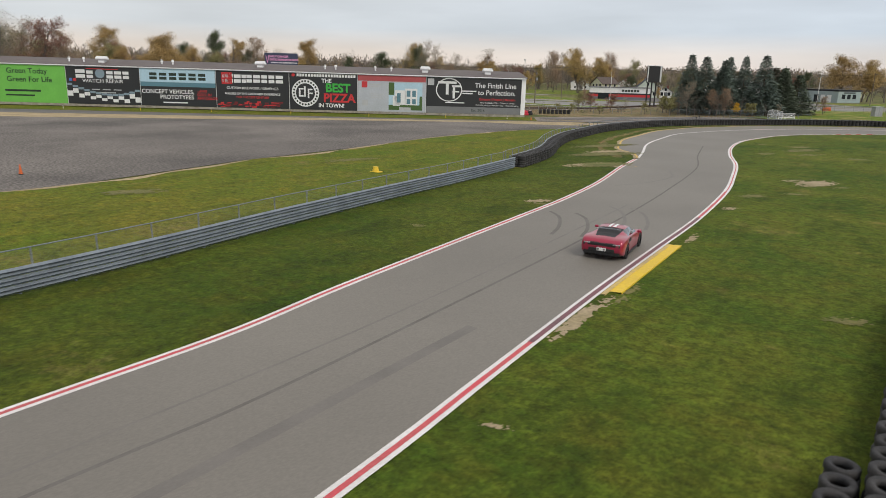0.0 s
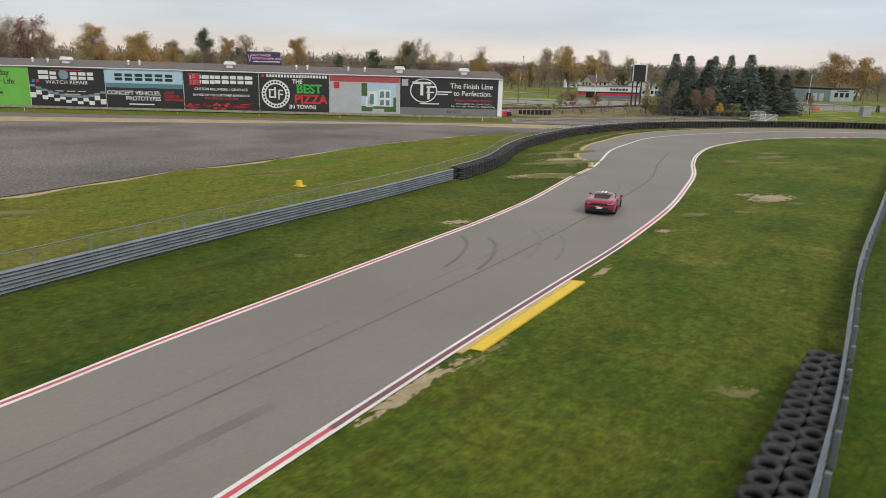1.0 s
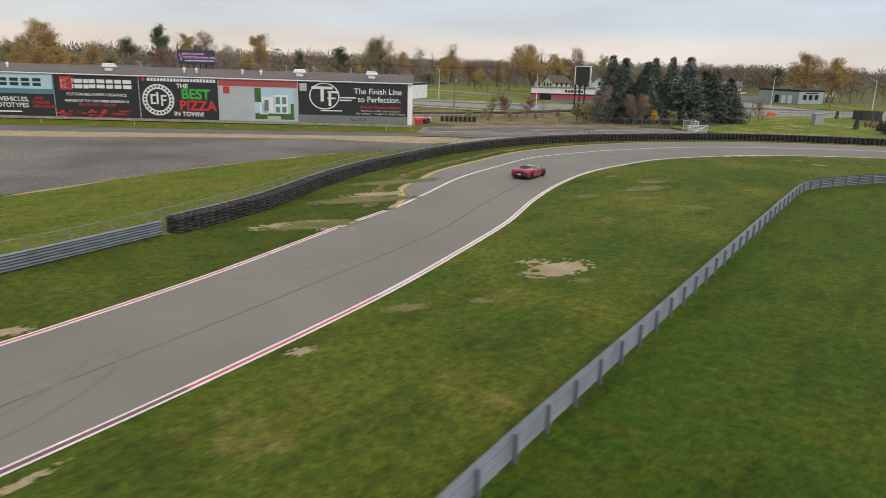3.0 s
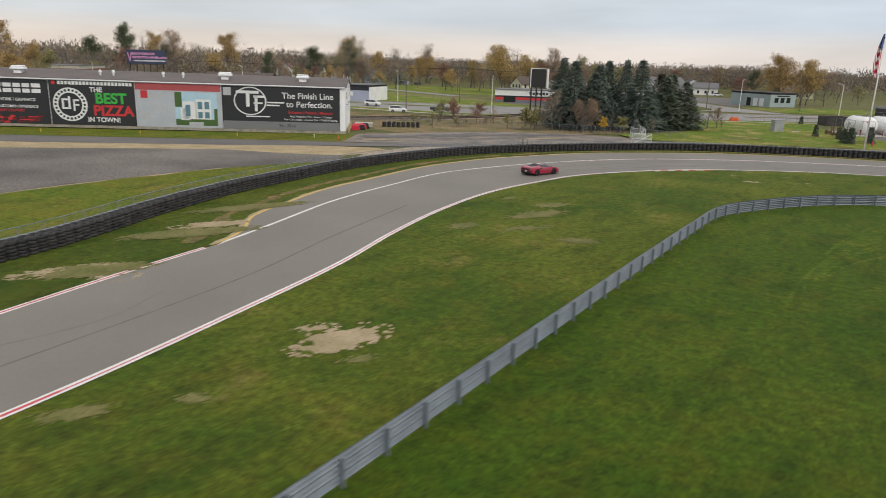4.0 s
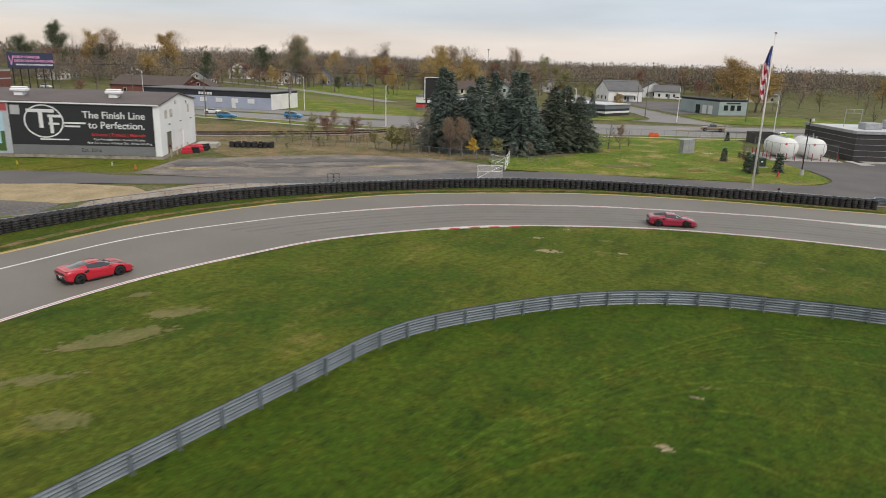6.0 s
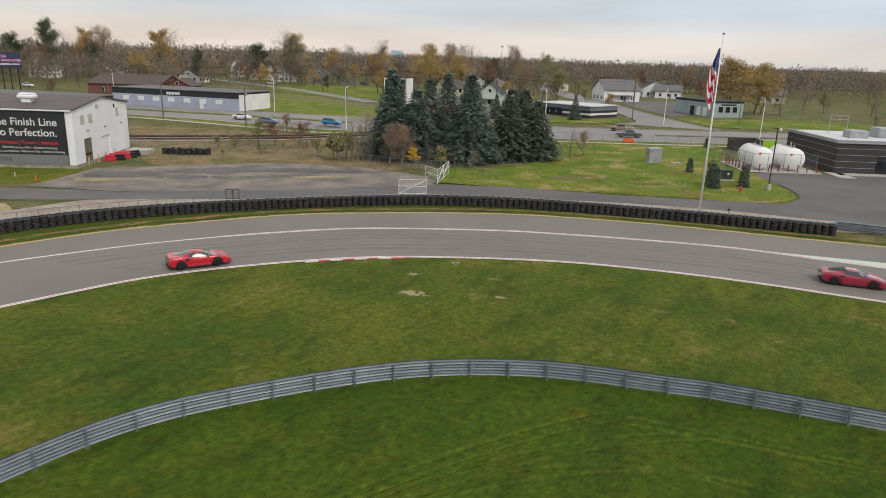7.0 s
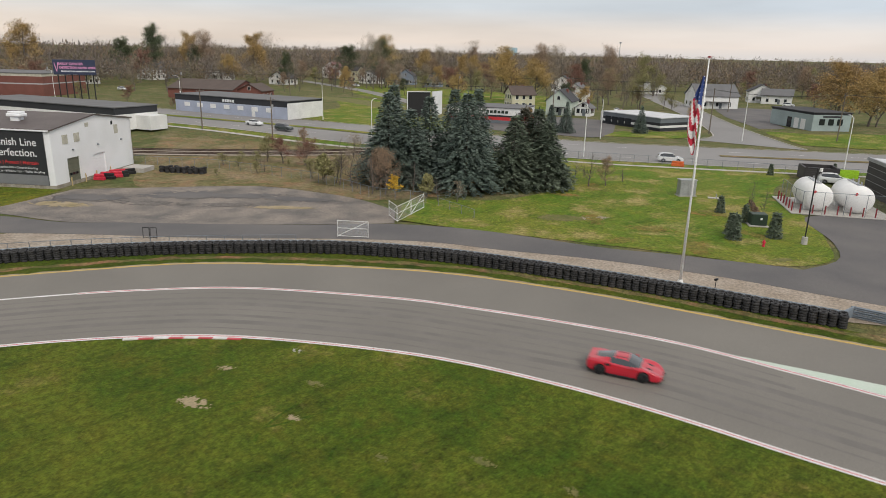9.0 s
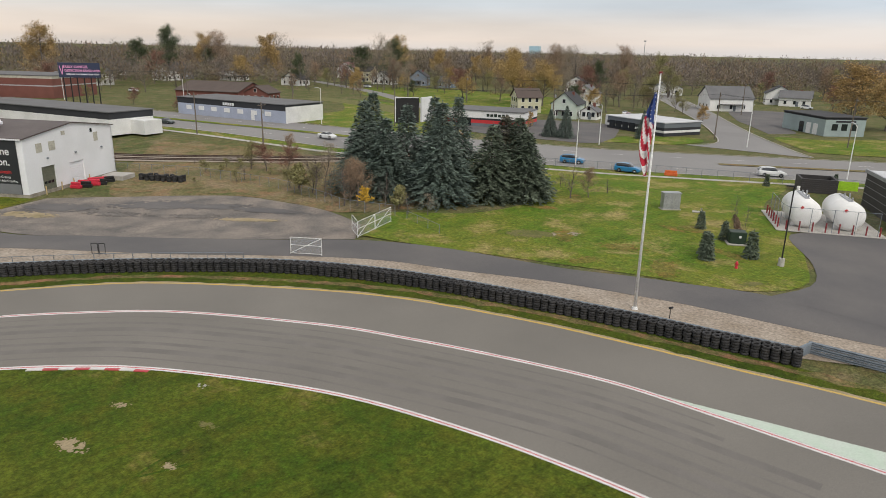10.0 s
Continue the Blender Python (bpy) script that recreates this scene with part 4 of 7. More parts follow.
for a, big in ((8.0, 1), (22.0, 1), (29.5, 0), (33, 0), (41.7, 0), (44, 0), (57.9, 1), (76.5, 0), (78.8, 0), (91.2, 1), (95, 0), (98, 0), (118, 1)):
    b = B()
    y = 4.4
    z = 8.9
    if big:
        box(b, 1.3, 1.1, 0.7, -a, y, z)
        box(b, 2.3, 1.6, 0.5, -a, y, z + 0.65, bevel=0.12)
        box(b, 2.0, 1.3, 0.25, -a, y, z + 1.15, bevel=0.1)
    else:
        cyl(b, 0.16, 0.7, -a, y, z)
        cyl(b, 0.32, 0.25, -a, y, z + 0.65, 0.2)
        cyl(b, 0.3, 0.15, -a, y, z + 0.95, 0.12)
    part("roof_vent", b, M["white_wall"], shed, "white metal roof ventilator")


def board_text(txt, x, z, size, mt, parent, align="CENTER", bold=0.0, sx=1.0):
    c = bpy.data.curves.new("lettering", "FONT")
    c.body, c.size, c.align_x, c.extrude, c.offset = txt, size, align, 0.004, bold
    c.materials.append(M[mt])
    o = new("lettering", c)
    o.parent = parent
    o.matrix_basis = Matrix.Translation((x, -0.045, z)) @ Euler((radians(90), 0, 0)).to_matrix().to_4x4() @ Matrix.Diagonal((sx, 1, 1, 1))
    return o


def bars(parent, mt, *rects, name="panel_shape", depth=0.012, y=-0.036):
    for x0, z0, x1, z1 in rects:
        bm = B()
        box(bm, x1 - x0, depth, z1 - z0, (x0 + x1) / 2, y, z0)
        part(name, bm, M[mt], parent)


def slotted(parent, mt, *rects):
    """Plain blocks in place of a name, each split by one gap."""
    for x0, z0, x1, z1 in rects:
        h_ = z1 - z0
        bars(parent, mt, (x0, z0, x1, z0 + 0.42 * h_), (x0, z0 + 0.58 * h_, x1, z1))


def disc(parent, mt, x, z, r, r2=0.0, y=-0.036, seg=36, sx=1.0, name="panel_shape"):
    bm = B()
    for k in range(seg):
        a, b = 2 * math.pi * k / seg, 2 * math.pi * (k + 1) / seg
        q = [(math.cos(a) * r * sx, math.sin(a) * r), (math.cos(b) * r * sx, math.sin(b) * r)]
        p = [(math.cos(b) * r2 * sx, math.sin(b) * r2), (math.cos(a) * r2 * sx, math.sin(a) * r2)]
        vs = [bm.verts.new((x + u, y, z + v)) for u, v in (q + p if r2 else q + [(0, 0)])]
        bm.faces.new(vs)
    bmesh.ops.remove_doubles(bm, verts=bm.verts, dist=1e-4)
    bmesh.ops.recalc_face_normals(bm, faces=bm.faces)
    return part(name, bm, M[mt], parent)


def board(a0, a1, mt, label, z0=0.5, z1=8.1):
    """A printed banner on the shed's front between two distances from its corner; its own x runs from its left edge."""
    t = thing("billboard", SH @ pose(-a1, -0.075, z0), label, "billboard", "billboards on the shed")
    bm = B()
    w, h = a1 - a0 - 0.12, z1 - z0
    box(bm, w, 0.05, h, w / 2 + 0.06, 0, 0)
    part("panel", bm, M[mt], t)
    return t, w, h


t, w, h = board(97, 119, "b_green", "bright green banner with dark lettering")
board_text("Green Today", w - 7.6, 5.9, 1.5, "ink", t, bold=0.02)
board_text("Green For Life", w - 7.2, 4.2, 1.5, "ink", t, bold=0.02)
bars(t, "ink", (w - 12.3, 2.2, w - 5.2, 2.6), (w - 12.3, 1.3, w - 6.5, 1.6))
bars(t, "ink", (w - 14.8, 2.2, w - 14.3, 6.0), (w - 15.6, 1.8, w - 14.3, 2.3))
disc(t, "ink", w - 14.9, 6.1, 0.9, 0.45)
t, w, h = board(82.1, 97, "b_black", "black banner with white lettering and a chequered ribbon")
slotted(t, "b_white", (2.0, 5.3, 3.9, 7.0), (4.2, 5.3, 5.5, 6.8), (8.2, 5.3, 9.5, 6.8), (9.8, 5.3, 11.2, 6.8), (11.5, 5.3, 12.7, 6.8))
disc(t, "b_steel", 6.9, 6.25, 0.95)
board_text("WATCH REPAIR", 7.4, 4.4, 1.05, "b_white", t, sx=1.1)
bars(t, "b_red", (4.2, 7.1, 10.6, 7.25))
bars(t, "b_grey", (5.0, 2.9, 6.6, 3.1), (7.2, 2.9, 8.8, 3.1), (9.4, 2.9, 11.0, 3.1), (6.5, 2.3, 9.8, 2.5))
bars(t, "b_blue", (0.6, 4.6, 1.2, 5.2))
bars(t, "b_red", (1.4, 4.6, 2.0, 5.2))
for k in range(13):
    for r in range(2):
        if (k + r) % 2 == 0:
            zz = 0.1 + 1.5 * (1 - k / 13) ** 1.5 * (1 - r * 0.1) + 0.6 * max(0, (k - 9) / 4) ** 1.4
            hh = 1.05 - 0.5 * math.sin(math.pi * min(1, k / 12))
            bars(t, "b_white", (k * w / 13 + 0.06, zz + r * hh, (k + 1) * w / 13, zz + r * hh + hh))
    u0 = 0.1 + 1.5 * (1 - k / 13) ** 1.5 + 0.6 * max(0, (k - 9) / 4) ** 1.4 + 2 * (1.05 - 0.5 * math.sin(math.pi * min(1, k / 12)))
    bars(t, "b_steel", (k * w / 13 + 0.06, u0 + 0.06, (k + 1) * w / 13, u0 + 0.5))
t, w, h = board(66.5, 82.1, "b_black", "banner with a pale blue sky band over black")
bars(t, "b_sky", (0.05, 4.9, w, h), y=-0.031)
bars(t, "b_teal", (0.05, 4.0, w, 4.9), y=-0.031)
slotted(t, "ink", *[(2.0 + k * 2.0, 5.4, 2.0 + k * 2.0 + 1.5, 6.8) for k in range(6)])
board_text("CONCEPT VEHICLES,", 5.6, 2.6, 1.15, "b_white", t, bold=0.02)
board_text("PROTOTYPES", 7.4, 1.5, 1.15, "b_white", t, bold=0.02)
bars(t, "b_white", (4.5, 0.6, 9.5, 0.85))
for txt, z in (("...AND", 3.0), ("COOL IN", 2.25), ("ANY COLOR", 1.5)):
    board_text(txt, 11.6, z, 0.72, "b_red", t, "LEFT", 0.015)
t, w, h = board(51.2, 66.5, "b_black", "black banner with white lettering over red blocks")
bars(t, "b_red", (1.2, 4.9, 3.4, 7.3))
slotted(t, "b_white", (1.35, 5.2, 1.7, 6.8), (1.9, 5.2, 3.6, 7.0), (3.8, 5.2, 5.2, 6.9), (5.4, 5.2, 6.3, 6.9), (6.4, 5.3, 7.5, 6.9), (7.8, 5.3, 9.2, 6.9), (9.5, 5.3, 10.7, 6.9), (11.0, 5.3, 12.2, 6.9), (12.5, 5.3, 14.0, 6.9))
board_text("CUSTOM MILLWORK / GRAPHICS", 7.6, 3.9, 0.72, "b_white", t, bold=0.01)
board_text("MAKERS OF THE CUSTOMER EXPERIENCE", 7.6, 2.75, 0.62, "b_white", t, bold=0.01)
board_text("FOR THE 21ST CENTURY", 7.6, 2.05, 0.62, "b_red", t, bold=0.01)
r = random.Random(3)
for k in range(46):
    x, z = r.uniform(0.1, w - 1.2), r.uniform(0.05, 1.3) * r.uniform(0.6, 1.0)
    bars(t, r.choice(("b_red", "b_darkred", "b_darkred")), (x, z, x + r.uniform(0.5, 1.1), z + r.uniform(0.15, 0.4)), y=-0.031 - 0.0004 * k)
t, w, h = board(36.7, 51.2, "b_black", "black banner with round emblem, large green and red words")
bars(t, "b_white", *[(1.6 + k * 0.6, 6.9, 1.6 + k * 0.6 + 0.45, 7.5) for k in range(21)])
disc(t, "b_red", 0.9, 7.2, 0.35)
disc(t, "b_white", 3.4, 3.5, 2.9, 2.0)
for k in range(24):
    a = 2 * math.pi * k / 24
    disc(t, "ink", 3.4 + 2.45 * math.cos(a), 3.5 + 2.45 * math.sin(a), 0.22, y=-0.045, seg=8)
bars(t, "b_white", (2.0, 3.0, 2.35, 4.4), (2.0, 4.2, 3.0, 4.5), (2.0, 2.7, 3.0, 3.0), (3.1, 2.7, 3.45, 4.9), (3.9, 2.4, 4.2, 4.4), (3.9, 4.1, 4.9, 4.4), (3.9, 3.3, 4.9, 3.6))
board_text("THE", 7.9, 5.75, 1.15, "b_white", t, bold=0.03)
board_text("BEST", 10.3, 3.85, 2.5, "b_bright", t, bold=0.08)
board_text("PIZZA", 10.6, 1.75, 2.5, "b_red", t, bold=0.08)
board_text("IN TOWN!", 8.9, 0.6, 1.15, "b_white", t, bold=0.03)
t, w, h = board(21.9, 36.7, "b_lilac", "pale grey banner with red head and house picture")
bars(t, "b_red_soft", (0.05, h - 1.2, w, h - 0.02), y=-0.031)
bars(t, "b_red", (0.9, 5.0, 2.1, 6.3))
bars(t, "b_grey", (2.5, 5.5, 5.0, 5.8), (2.5, 5.1, 4.6, 5.3), (2.9, 3.6, 5.6, 3.75), (2.9, 3.2, 5.2, 3.35), (2.9, 2.8, 5.4, 2.95), (1.0, 1.2, 2.2, 2.4))
bars(t, "b_sky", (6.7, 0.4, 14.0, 6.2), y=-0.031)
bars(t, "b_leaf", (6.7, 0.4, 14.0, 1.5), (6.7, 3.6, 7.9, 6.2), (13.4, 1.5, 14.0, 3.4), y=-0.037)
bars(t, "b_white", (8.0, 1.5, 10.4, 4.6), (10.2, 1.5, 12.9, 5.0), (7.6, 1.3, 9.2, 3.4), y=-0.040)
bars(t, "b_teal", (8.5, 2.0, 9.3, 4.0), (10.6, 3.3, 11.4, 4.6), (11.8, 3.3, 12.6, 4.6), (10.6, 1.7, 11.4, 2.8), (11.8, 1.7, 12.6, 2.8), y=-0.046)
bars(t, "b_grey", (9.0, 0.4, 11.5, 1.0), y=-0.044)
t, w, h = board(0.9, 21.9, "b_black", "black banner with white oval emblem and slogan")
bars(t, "b_grey_mid", (0.05, 0.02, w, 1.45), y=-0.031)
bars(t, "b_grey", (0.35, 5.9, 1.7, 7.3))
disc(t, "b_white", 5.0, 5.0, 2.5, 2.3, sx=1.15)
bars(t, "b_white", (2.6, 6.3, 6.6, 6.8), (4.3, 4.0, 4.9, 6.5), (5.8, 3.2, 6.3, 6.0), (5.6, 5.6, 7.6, 6.0), (5.6, 4.5, 7.2, 4.8))
bars(t, "b_white", (7.9, 4.7, 11.0, 4.95), (7.9, 4.2, 10.2, 4.45), (4.2, 2.2, 8.4, 2.4))
board_text("The Finish Line", 15.2, 5.6, 1.5, "b_white", t, bold=0.015)
board_text("to Perfection.", 15.5, 4.1, 1.5, "b_white", t, bold=0.015)
board_text("Enhance | Protect | Maintain", 15.7, 2.95, 0.7, "b_red", t, bold=0.01)
board_text("Paint Protection Film - Ceramic Coating", 15.7, 2.3, 0.46, "b_white", t)
board_text("Paint Correction - Window Tint - Mobile Detailing", 15.7, 1.75, 0.46, "b_white", t)
board_text("Est. 2016", 11.5, 0.5, 0.8, "ink", t)


# ---- vehicles ----
def paint(name, c, coat=0.8, rough=0.28, metal=0.0):
    return mat(name, c, rough, metal, tint=tuple(0.85 * v for v in c), scale=0.8, amount=0.4, scale2=30, amount2=0.03, coat=coat)


M["paint_red"] = paint("bright_red_paint", (0.50, 0.008, 0.028))
M["paint_wine"] = paint("wine_red_paint", (0.33, 0.012, 0.045), metal=0.15)
M["paint_white"] = paint("white_car_paint", (0.72, 0.73, 0.74))
M["paint_dark"] = paint("dark_green_grey_paint", (0.035, 0.048, 0.048))
M["paint_blue"] = paint("bright_blue_paint", (0.02, 0.19, 0.40))
M["paint_tan"] = paint("tan_paint", (0.26, 0.19, 0.11))
M["car_glass"] = mat("tinted_car_glass", (0.03, 0.035, 0.04), 0.05, scale=0.5, amount2=0.02, coat=1.0)
M["trim_black"] = mat("black_trim", (0.014, 0.014, 0.015), 0.55, scale=2, amount2=0.1)
M["rim"] = mat("dark_alloy", (0.10, 0.10, 0.105), 0.35, 0.8, scale=3, amount2=0.05)
M["rim_light"] = mat("silver_alloy", (0.45, 0.45, 0.46), 0.3, 0.8, scale=3, amount2=0.05)
M["tail_lamp"] = mat("tail_lamp", (0.35, 0.01, 0.012), 0.2, scale=3, amount2=0.05, coat=0.6)
M["head_lamp"] = mat("head_lamp", (0.6, 0.62, 0.64), 0.12, scale=3, amount2=0.05, coat=0.8)
M["chrome"] = mat("bright_metal", (0.6, 0.6, 0.6), 0.2, 0.9, scale=3, amount2=0.03)
M["tyre_black"] = mat("tyre_rubber", (0.016, 0.016, 0.017), 0.8, scale=4, amount2=0.1)

SPORT = [(-2.28, .84, .42, .74, .79, 0), (-2.22, .91, .34, .83, .875, .1), (-2.1, .95, .26, .895, .94, .28), (-1.9, .975, .2, .925, .985, .38), (-1.65, .985, .16, .935, 1.02, .42), (-1.4, .985, .14, .93, 1.065, .45), (-1.0, .965, .13, .90, 1.14, .50), (-.6, .935, .12, .85, 1.195, .54), (-.2, .92, .12, .815, 1.21, .56), (.2, .92, .12, .80, 1.175, .56), (.6, .94, .12, .80, 1.03, .58), (.9, .955, .12, .815, .885, .62), (1.2, .965, .13, .825, .80, .6), (1.6, .955, .13, .76, .705, .55), (1.95, .90, .14, .63, .59, .5), (2.15, .78, .17, .50, .49, .4), (2.26, .58, .2, .41, .42, .3)]
SEDAN = [(-2.35, .74, .35, .85, .88, 0), (-2.2, .84, .25, .95, 1.0, .5), (-1.8, .89, .2, .98, 1.06, .55), (-1.35, .9, .18, .97, 1.22, .58), (-.9, .91, .17, .96, 1.41, .58), (-.3, .91, .17, .95, 1.46, .6), (.3, .91, .17, .94, 1.42, .6), (.75, .91, .17, .94, 1.2, .6), (1.1, .91, .18, .94, 1.0, .62), (1.5, .9, .18, .88, .93, .6), (2.0, .86, .2, .74, .8, .5), (2.3, .72, .25, .62, .64, .4)]
SUV = [(-2.3, .76, .4, 1.0, 1.1, .5), (-2.2, .86, .3, 1.08, 1.4, .6), (-1.9, .92, .25, 1.08, 1.6, .62), (-1.3, .93, .22, 1.06, 1.68, .63), (-.5, .93, .22, 1.04, 1.7, .64), (.2, .93, .22, 1.03, 1.66, .64), (.7, .93, .22, 1.03, 1.4, .63), (1.1, .93, .22, 1.03, 1.1, .64), (1.6, .91, .23, .98, 1.02, .6), (2.0, .87, .25, .86, .9, .5), (2.25, .75, .3, .7, .74, .4)]
PICKUP = [(-2.85, .86, .5, 1.05, 1.06, .6), (-2.7, .93, .4, 1.08, 1.09, .6), (-1.0, .94, .35, 1.08, 1.1, .6), (-.9, .94, .35, 1.08, 1.75, .62), (-.3, .94, .33, 1.08, 1.84, .64), (.5, .94, .33, 1.08, 1.8, .64), (1.0, .94, .33, 1.08, 1.45, .64), (1.3, .94, .33, 1.08, 1.15, .66), (2.2, .93, .35, 1.02, 1.08, .6), (2.7, .86, .4, .85, .95, .5)]


def car(name, label, stations, mt, axles, wr=0.34, rim="rim", glass=(-0.75, 0.68), shield=(0.2, 0.95), rear=(-1.55, -0.75), sport=False, engine="car_glass"):
    root = thing(name, label=label, category="car")
    xs = []
    x0, x1 = stations[0][0], stations[-1][0]
    n = int((x1 - x0) / 0.07)
    for k in range(n + 1):
        xs.append(x0 + (x1 - x0) * k / n)

    def at(x):
        for a, b in zip(stations, stations[1:]):
            if a[0] <= x <= b[0] + 1e-6:
                t = (x - a[0]) / (b[0] - a[0])
                t = t * t * (3 - 2 * t) * 0.5 + t * 0.5
                return [p + (q - p) * t for p, q in zip(a, b)]
        return list(stations[-1])

    def section(x):
        _, hw, lo, sh, top, rw = at(x)
        arch = 0
        for ax in axles:
            d = (wr + 0.05) ** 2 - (x - ax) ** 2
            if d > 0:
                arch = max(arch, wr + math.sqrt(d))
        lo2 = max(lo, arch)
        cab = min(1.0, max(0.0, (top - sh - 0.02) / 0.16))
        cab = cab * cab * (3 - 2 * cab)
        mid = max(lo2 + 0.02, lo + (sh - lo) * 0.55)
        p4 = (hw * 0.95, max(sh, lo2 + 0.04))
        p5 = [u + (v - u) * cab for u, v in zip((hw * 0.72, sh + (top - sh) * 0.5 + 0.02), (hw * 0.87, sh + 0.03))]
        p6 = [u + (v - u) * cab for u, v in zip((hw * 0.45, top - 0.01), (rw + 0.04, top - 0.05))]
        knots = [(0, lo2), (hw * 0.86, lo2), (hw * 0.97, lo2 + 0.03), (hw, mid), p4, p5, p6, (0, top)]
        out = []
        for k in range(7):
            a, b = Vector(knots[k]), Vector(knots[k + 1])
            pa = Vector(knots[k - 1]) if k else a
            pb = Vector(knots[k + 2]) if k < 6 else Vector((-p6[0], p6[1]))
            for q in range(3):
                t = q / 3
                if k < 2:
                    out.append(a + (b - a) * t)
                    continue
                ma, mb = (b - pa) * 0.35, (pb - a) * 0.35
                out.append(a * (2 * t ** 3 - 3 * t * t + 1) + ma * (t ** 3 - 2 * t * t + t) + b * (3 * t * t - 2 * t ** 3) + mb * (t ** 3 - t * t))
        out.append(Vector(knots[7]))
        return [(p[0], p[1]) for p in out]

    zones = {"body": B(), "window_l": B(), "window_r": B(), "windscreen": B(), "rear_window": B()}
    secs = [section(x) for x in xs]
    for i in range(len(xs) - 1):
        xm = (xs[i] + xs[i + 1]) / 2
        for jj in range(21):
            j = jj // 3
            for s in (1, -1):
                z = "body"
                if j == 5 and glass[0] < xm < glass[1]:
                    z = "window_l" if s > 0 else "window_r"
                elif j == 6 and shield[0] < xm < shield[1] or j == 5 and glass[1] <= xm < shield[1]:
                    z = "windscreen"
                elif j == 6 and rear[0] < xm < rear[1]:
                    z = "rear_window"
                bm = zones[z]
                q = [(xs[i], secs[i][jj]), (xs[i + 1], secs[i + 1][jj]), (xs[i + 1], secs[i + 1][jj + 1]), (xs[i], secs[i][jj + 1])]
                vs = [bm.verts.new((x, s * p[0], p[1])) for x, p in q]
                bm.faces.new(vs if s < 0 else vs[::-1])
    for end, flip in ((0, False), (-1, True)):
        s = secs[end]
        ring = [(s_ * p[0], p[1]) for s_ in (1,) for p in s] + [(-p[0], p[1]) for p in s[::-1]]
        bm = zones["body"]
        try:
            bm.faces.new([bm.verts.new((xs[end], y, z)) for y, z in (ring if flip else ring[::-1])])
        except ValueError:
            pass
    for z, bm in zones.items():
        bmesh.ops.remove_doubles(bm, verts=bm.verts, dist=0.0015)
        bmesh.ops.recalc_face_normals(bm, faces=bm.faces)
        nm = "side_window" if z.startswith("window_") else z
        part(nm, bm, M[mt] if z == "body" else M[engine] if z == "rear_window" else M["car_glass"], root, smooth=True)
    # wheels
    hw = at(axles[0])[1]
    for ax in axles:
        for s in (1, -1):
            bm = B()
            w = 0.24
            m = Matrix.Translation((ax, s * (hw - 0.13), wr)) @ Euler((radians(90), 0, 0)).to_matrix().to_4x4()
            prof = [(0.62, -w / 2), (0.93, -w / 2), (1.0, -w / 2 + 0.04), (1.0, w / 2 - 0.04), (0.93, w / 2), (0.62, w / 2)]
            ring = []
            for k in range(24):
                a = 2 * math.pi * k / 24
                ring.append([bm.verts.new(m @ Vector((wr * r * math.cos(a), wr * r * math.sin(a), z))) for r, z in prof])
            for k in range(24):
                for j in range(5):
                    bm.faces.new((ring[k][j], ring[(k + 1) % 24][j], ring[(k + 1) % 24][j + 1], ring[k][j + 1]))
            bmesh.ops.recalc_face_normals(bm, faces=bm.faces)
            wheel = part("wheel", bm, M["tyre_black"], root, smooth=True)
            b = B()
            y = s * (hw - 0.13 + w / 2 - 0.05)
            for k in range(10):
                a = 2 * math.pi * k / 10
                c0 = Vector((ax, y, wr))
                tube(b, c0, c0 + Vector((math.cos(a), 0, math.sin(a))) * wr * 0.62, 0.022, 0.03, 4)
            cyl(b, 0.05, 0.05, 0, 0, -0.025, seg=10, m=Matrix.Translation((ax, y, wr)) @ Euler((radians(90), 0, 0)).to_matrix().to_4x4())
            part("rim", b, M[rim], wheel)
            b = B()
            cyl(b, wr * 0.6, 0.04, 0, 0, -0.02, seg=20, m=Matrix.Translation((ax, s * (hw - 0.16), wr)) @ Euler((radians(90), 0, 0)).to_matrix().to_4x4())
            part("brake_disc", b, M["trim_black"], wheel)
    # lamps, plate, mirrors
    for s in (1, -1):
        b = B()
        xa = x0 + (0.05 if not sport else 0.06)
        box(b, 0.08, 0.42 if not sport else 0.36, 0.09, xa, s * 0.55, at(x0)[3] - (0.17 if not sport else 0.05), bevel=0.02, rz=s * -8)
        part("tail_lamp", b, M["tail_lamp"], root)
        b = B()
        box(b, 0.34, 0.2, 0.08, x1 - (0.33 if sport else 0.12), s * (0.68 if sport else 0.55), at(x1)[3] + (0.07 if sport else -0.08), bevel=0.02, rz=s * -28, ry=18 if sport else 0)
        part("head_lamp", b, M["head_lamp"], root)
        b = B()
        box(b, 0.12, 0.18, 0.12, glass[1] - 0.1, s * (at(0.5)[1] + 0.08), at(0.5)[3] + 0.03, bevel=0.03)
        part("wing_mirror", b, M[mt], root)
    b = B()
    box(b, 0.03, 0.42, 0.14, x0 - 0.01, 0, 0.42, bevel=0.008)
    part("number_plate", b, M["b_white"], root)
    if sport:
        b = B()
        box(b, 0.3, 1.66, 0.26, x0 + 0.17, 0, 0.2, bevel=0.06)
        box(b, 0.1, 1.2, 0.2, x0 + 0.03, 0, 0.36, bevel=0.04)
        for k in range(5):
            box(b, 0.3, 0.02, 0.16, x0 + 0.12, -0.5 + 0.25 * k, 0.14)
        part("diffuser", b, M["trim_black"], root, "black rear diffuser")
        b = B()
        box(b, 0.08, 1.3, 0.17, x0 + 0.015, 0, 0.63, bevel=0.04)
        for s in (1, -1):
            box(b, 0.3, 0.07, 0.16, x0 + 0.12, s * 0.83, 0.62, bevel=0.03, rz=s * 24)
        part("tail_panel", b, M["trim_black"], root, "black grille between the tail lamps")
        b = B()
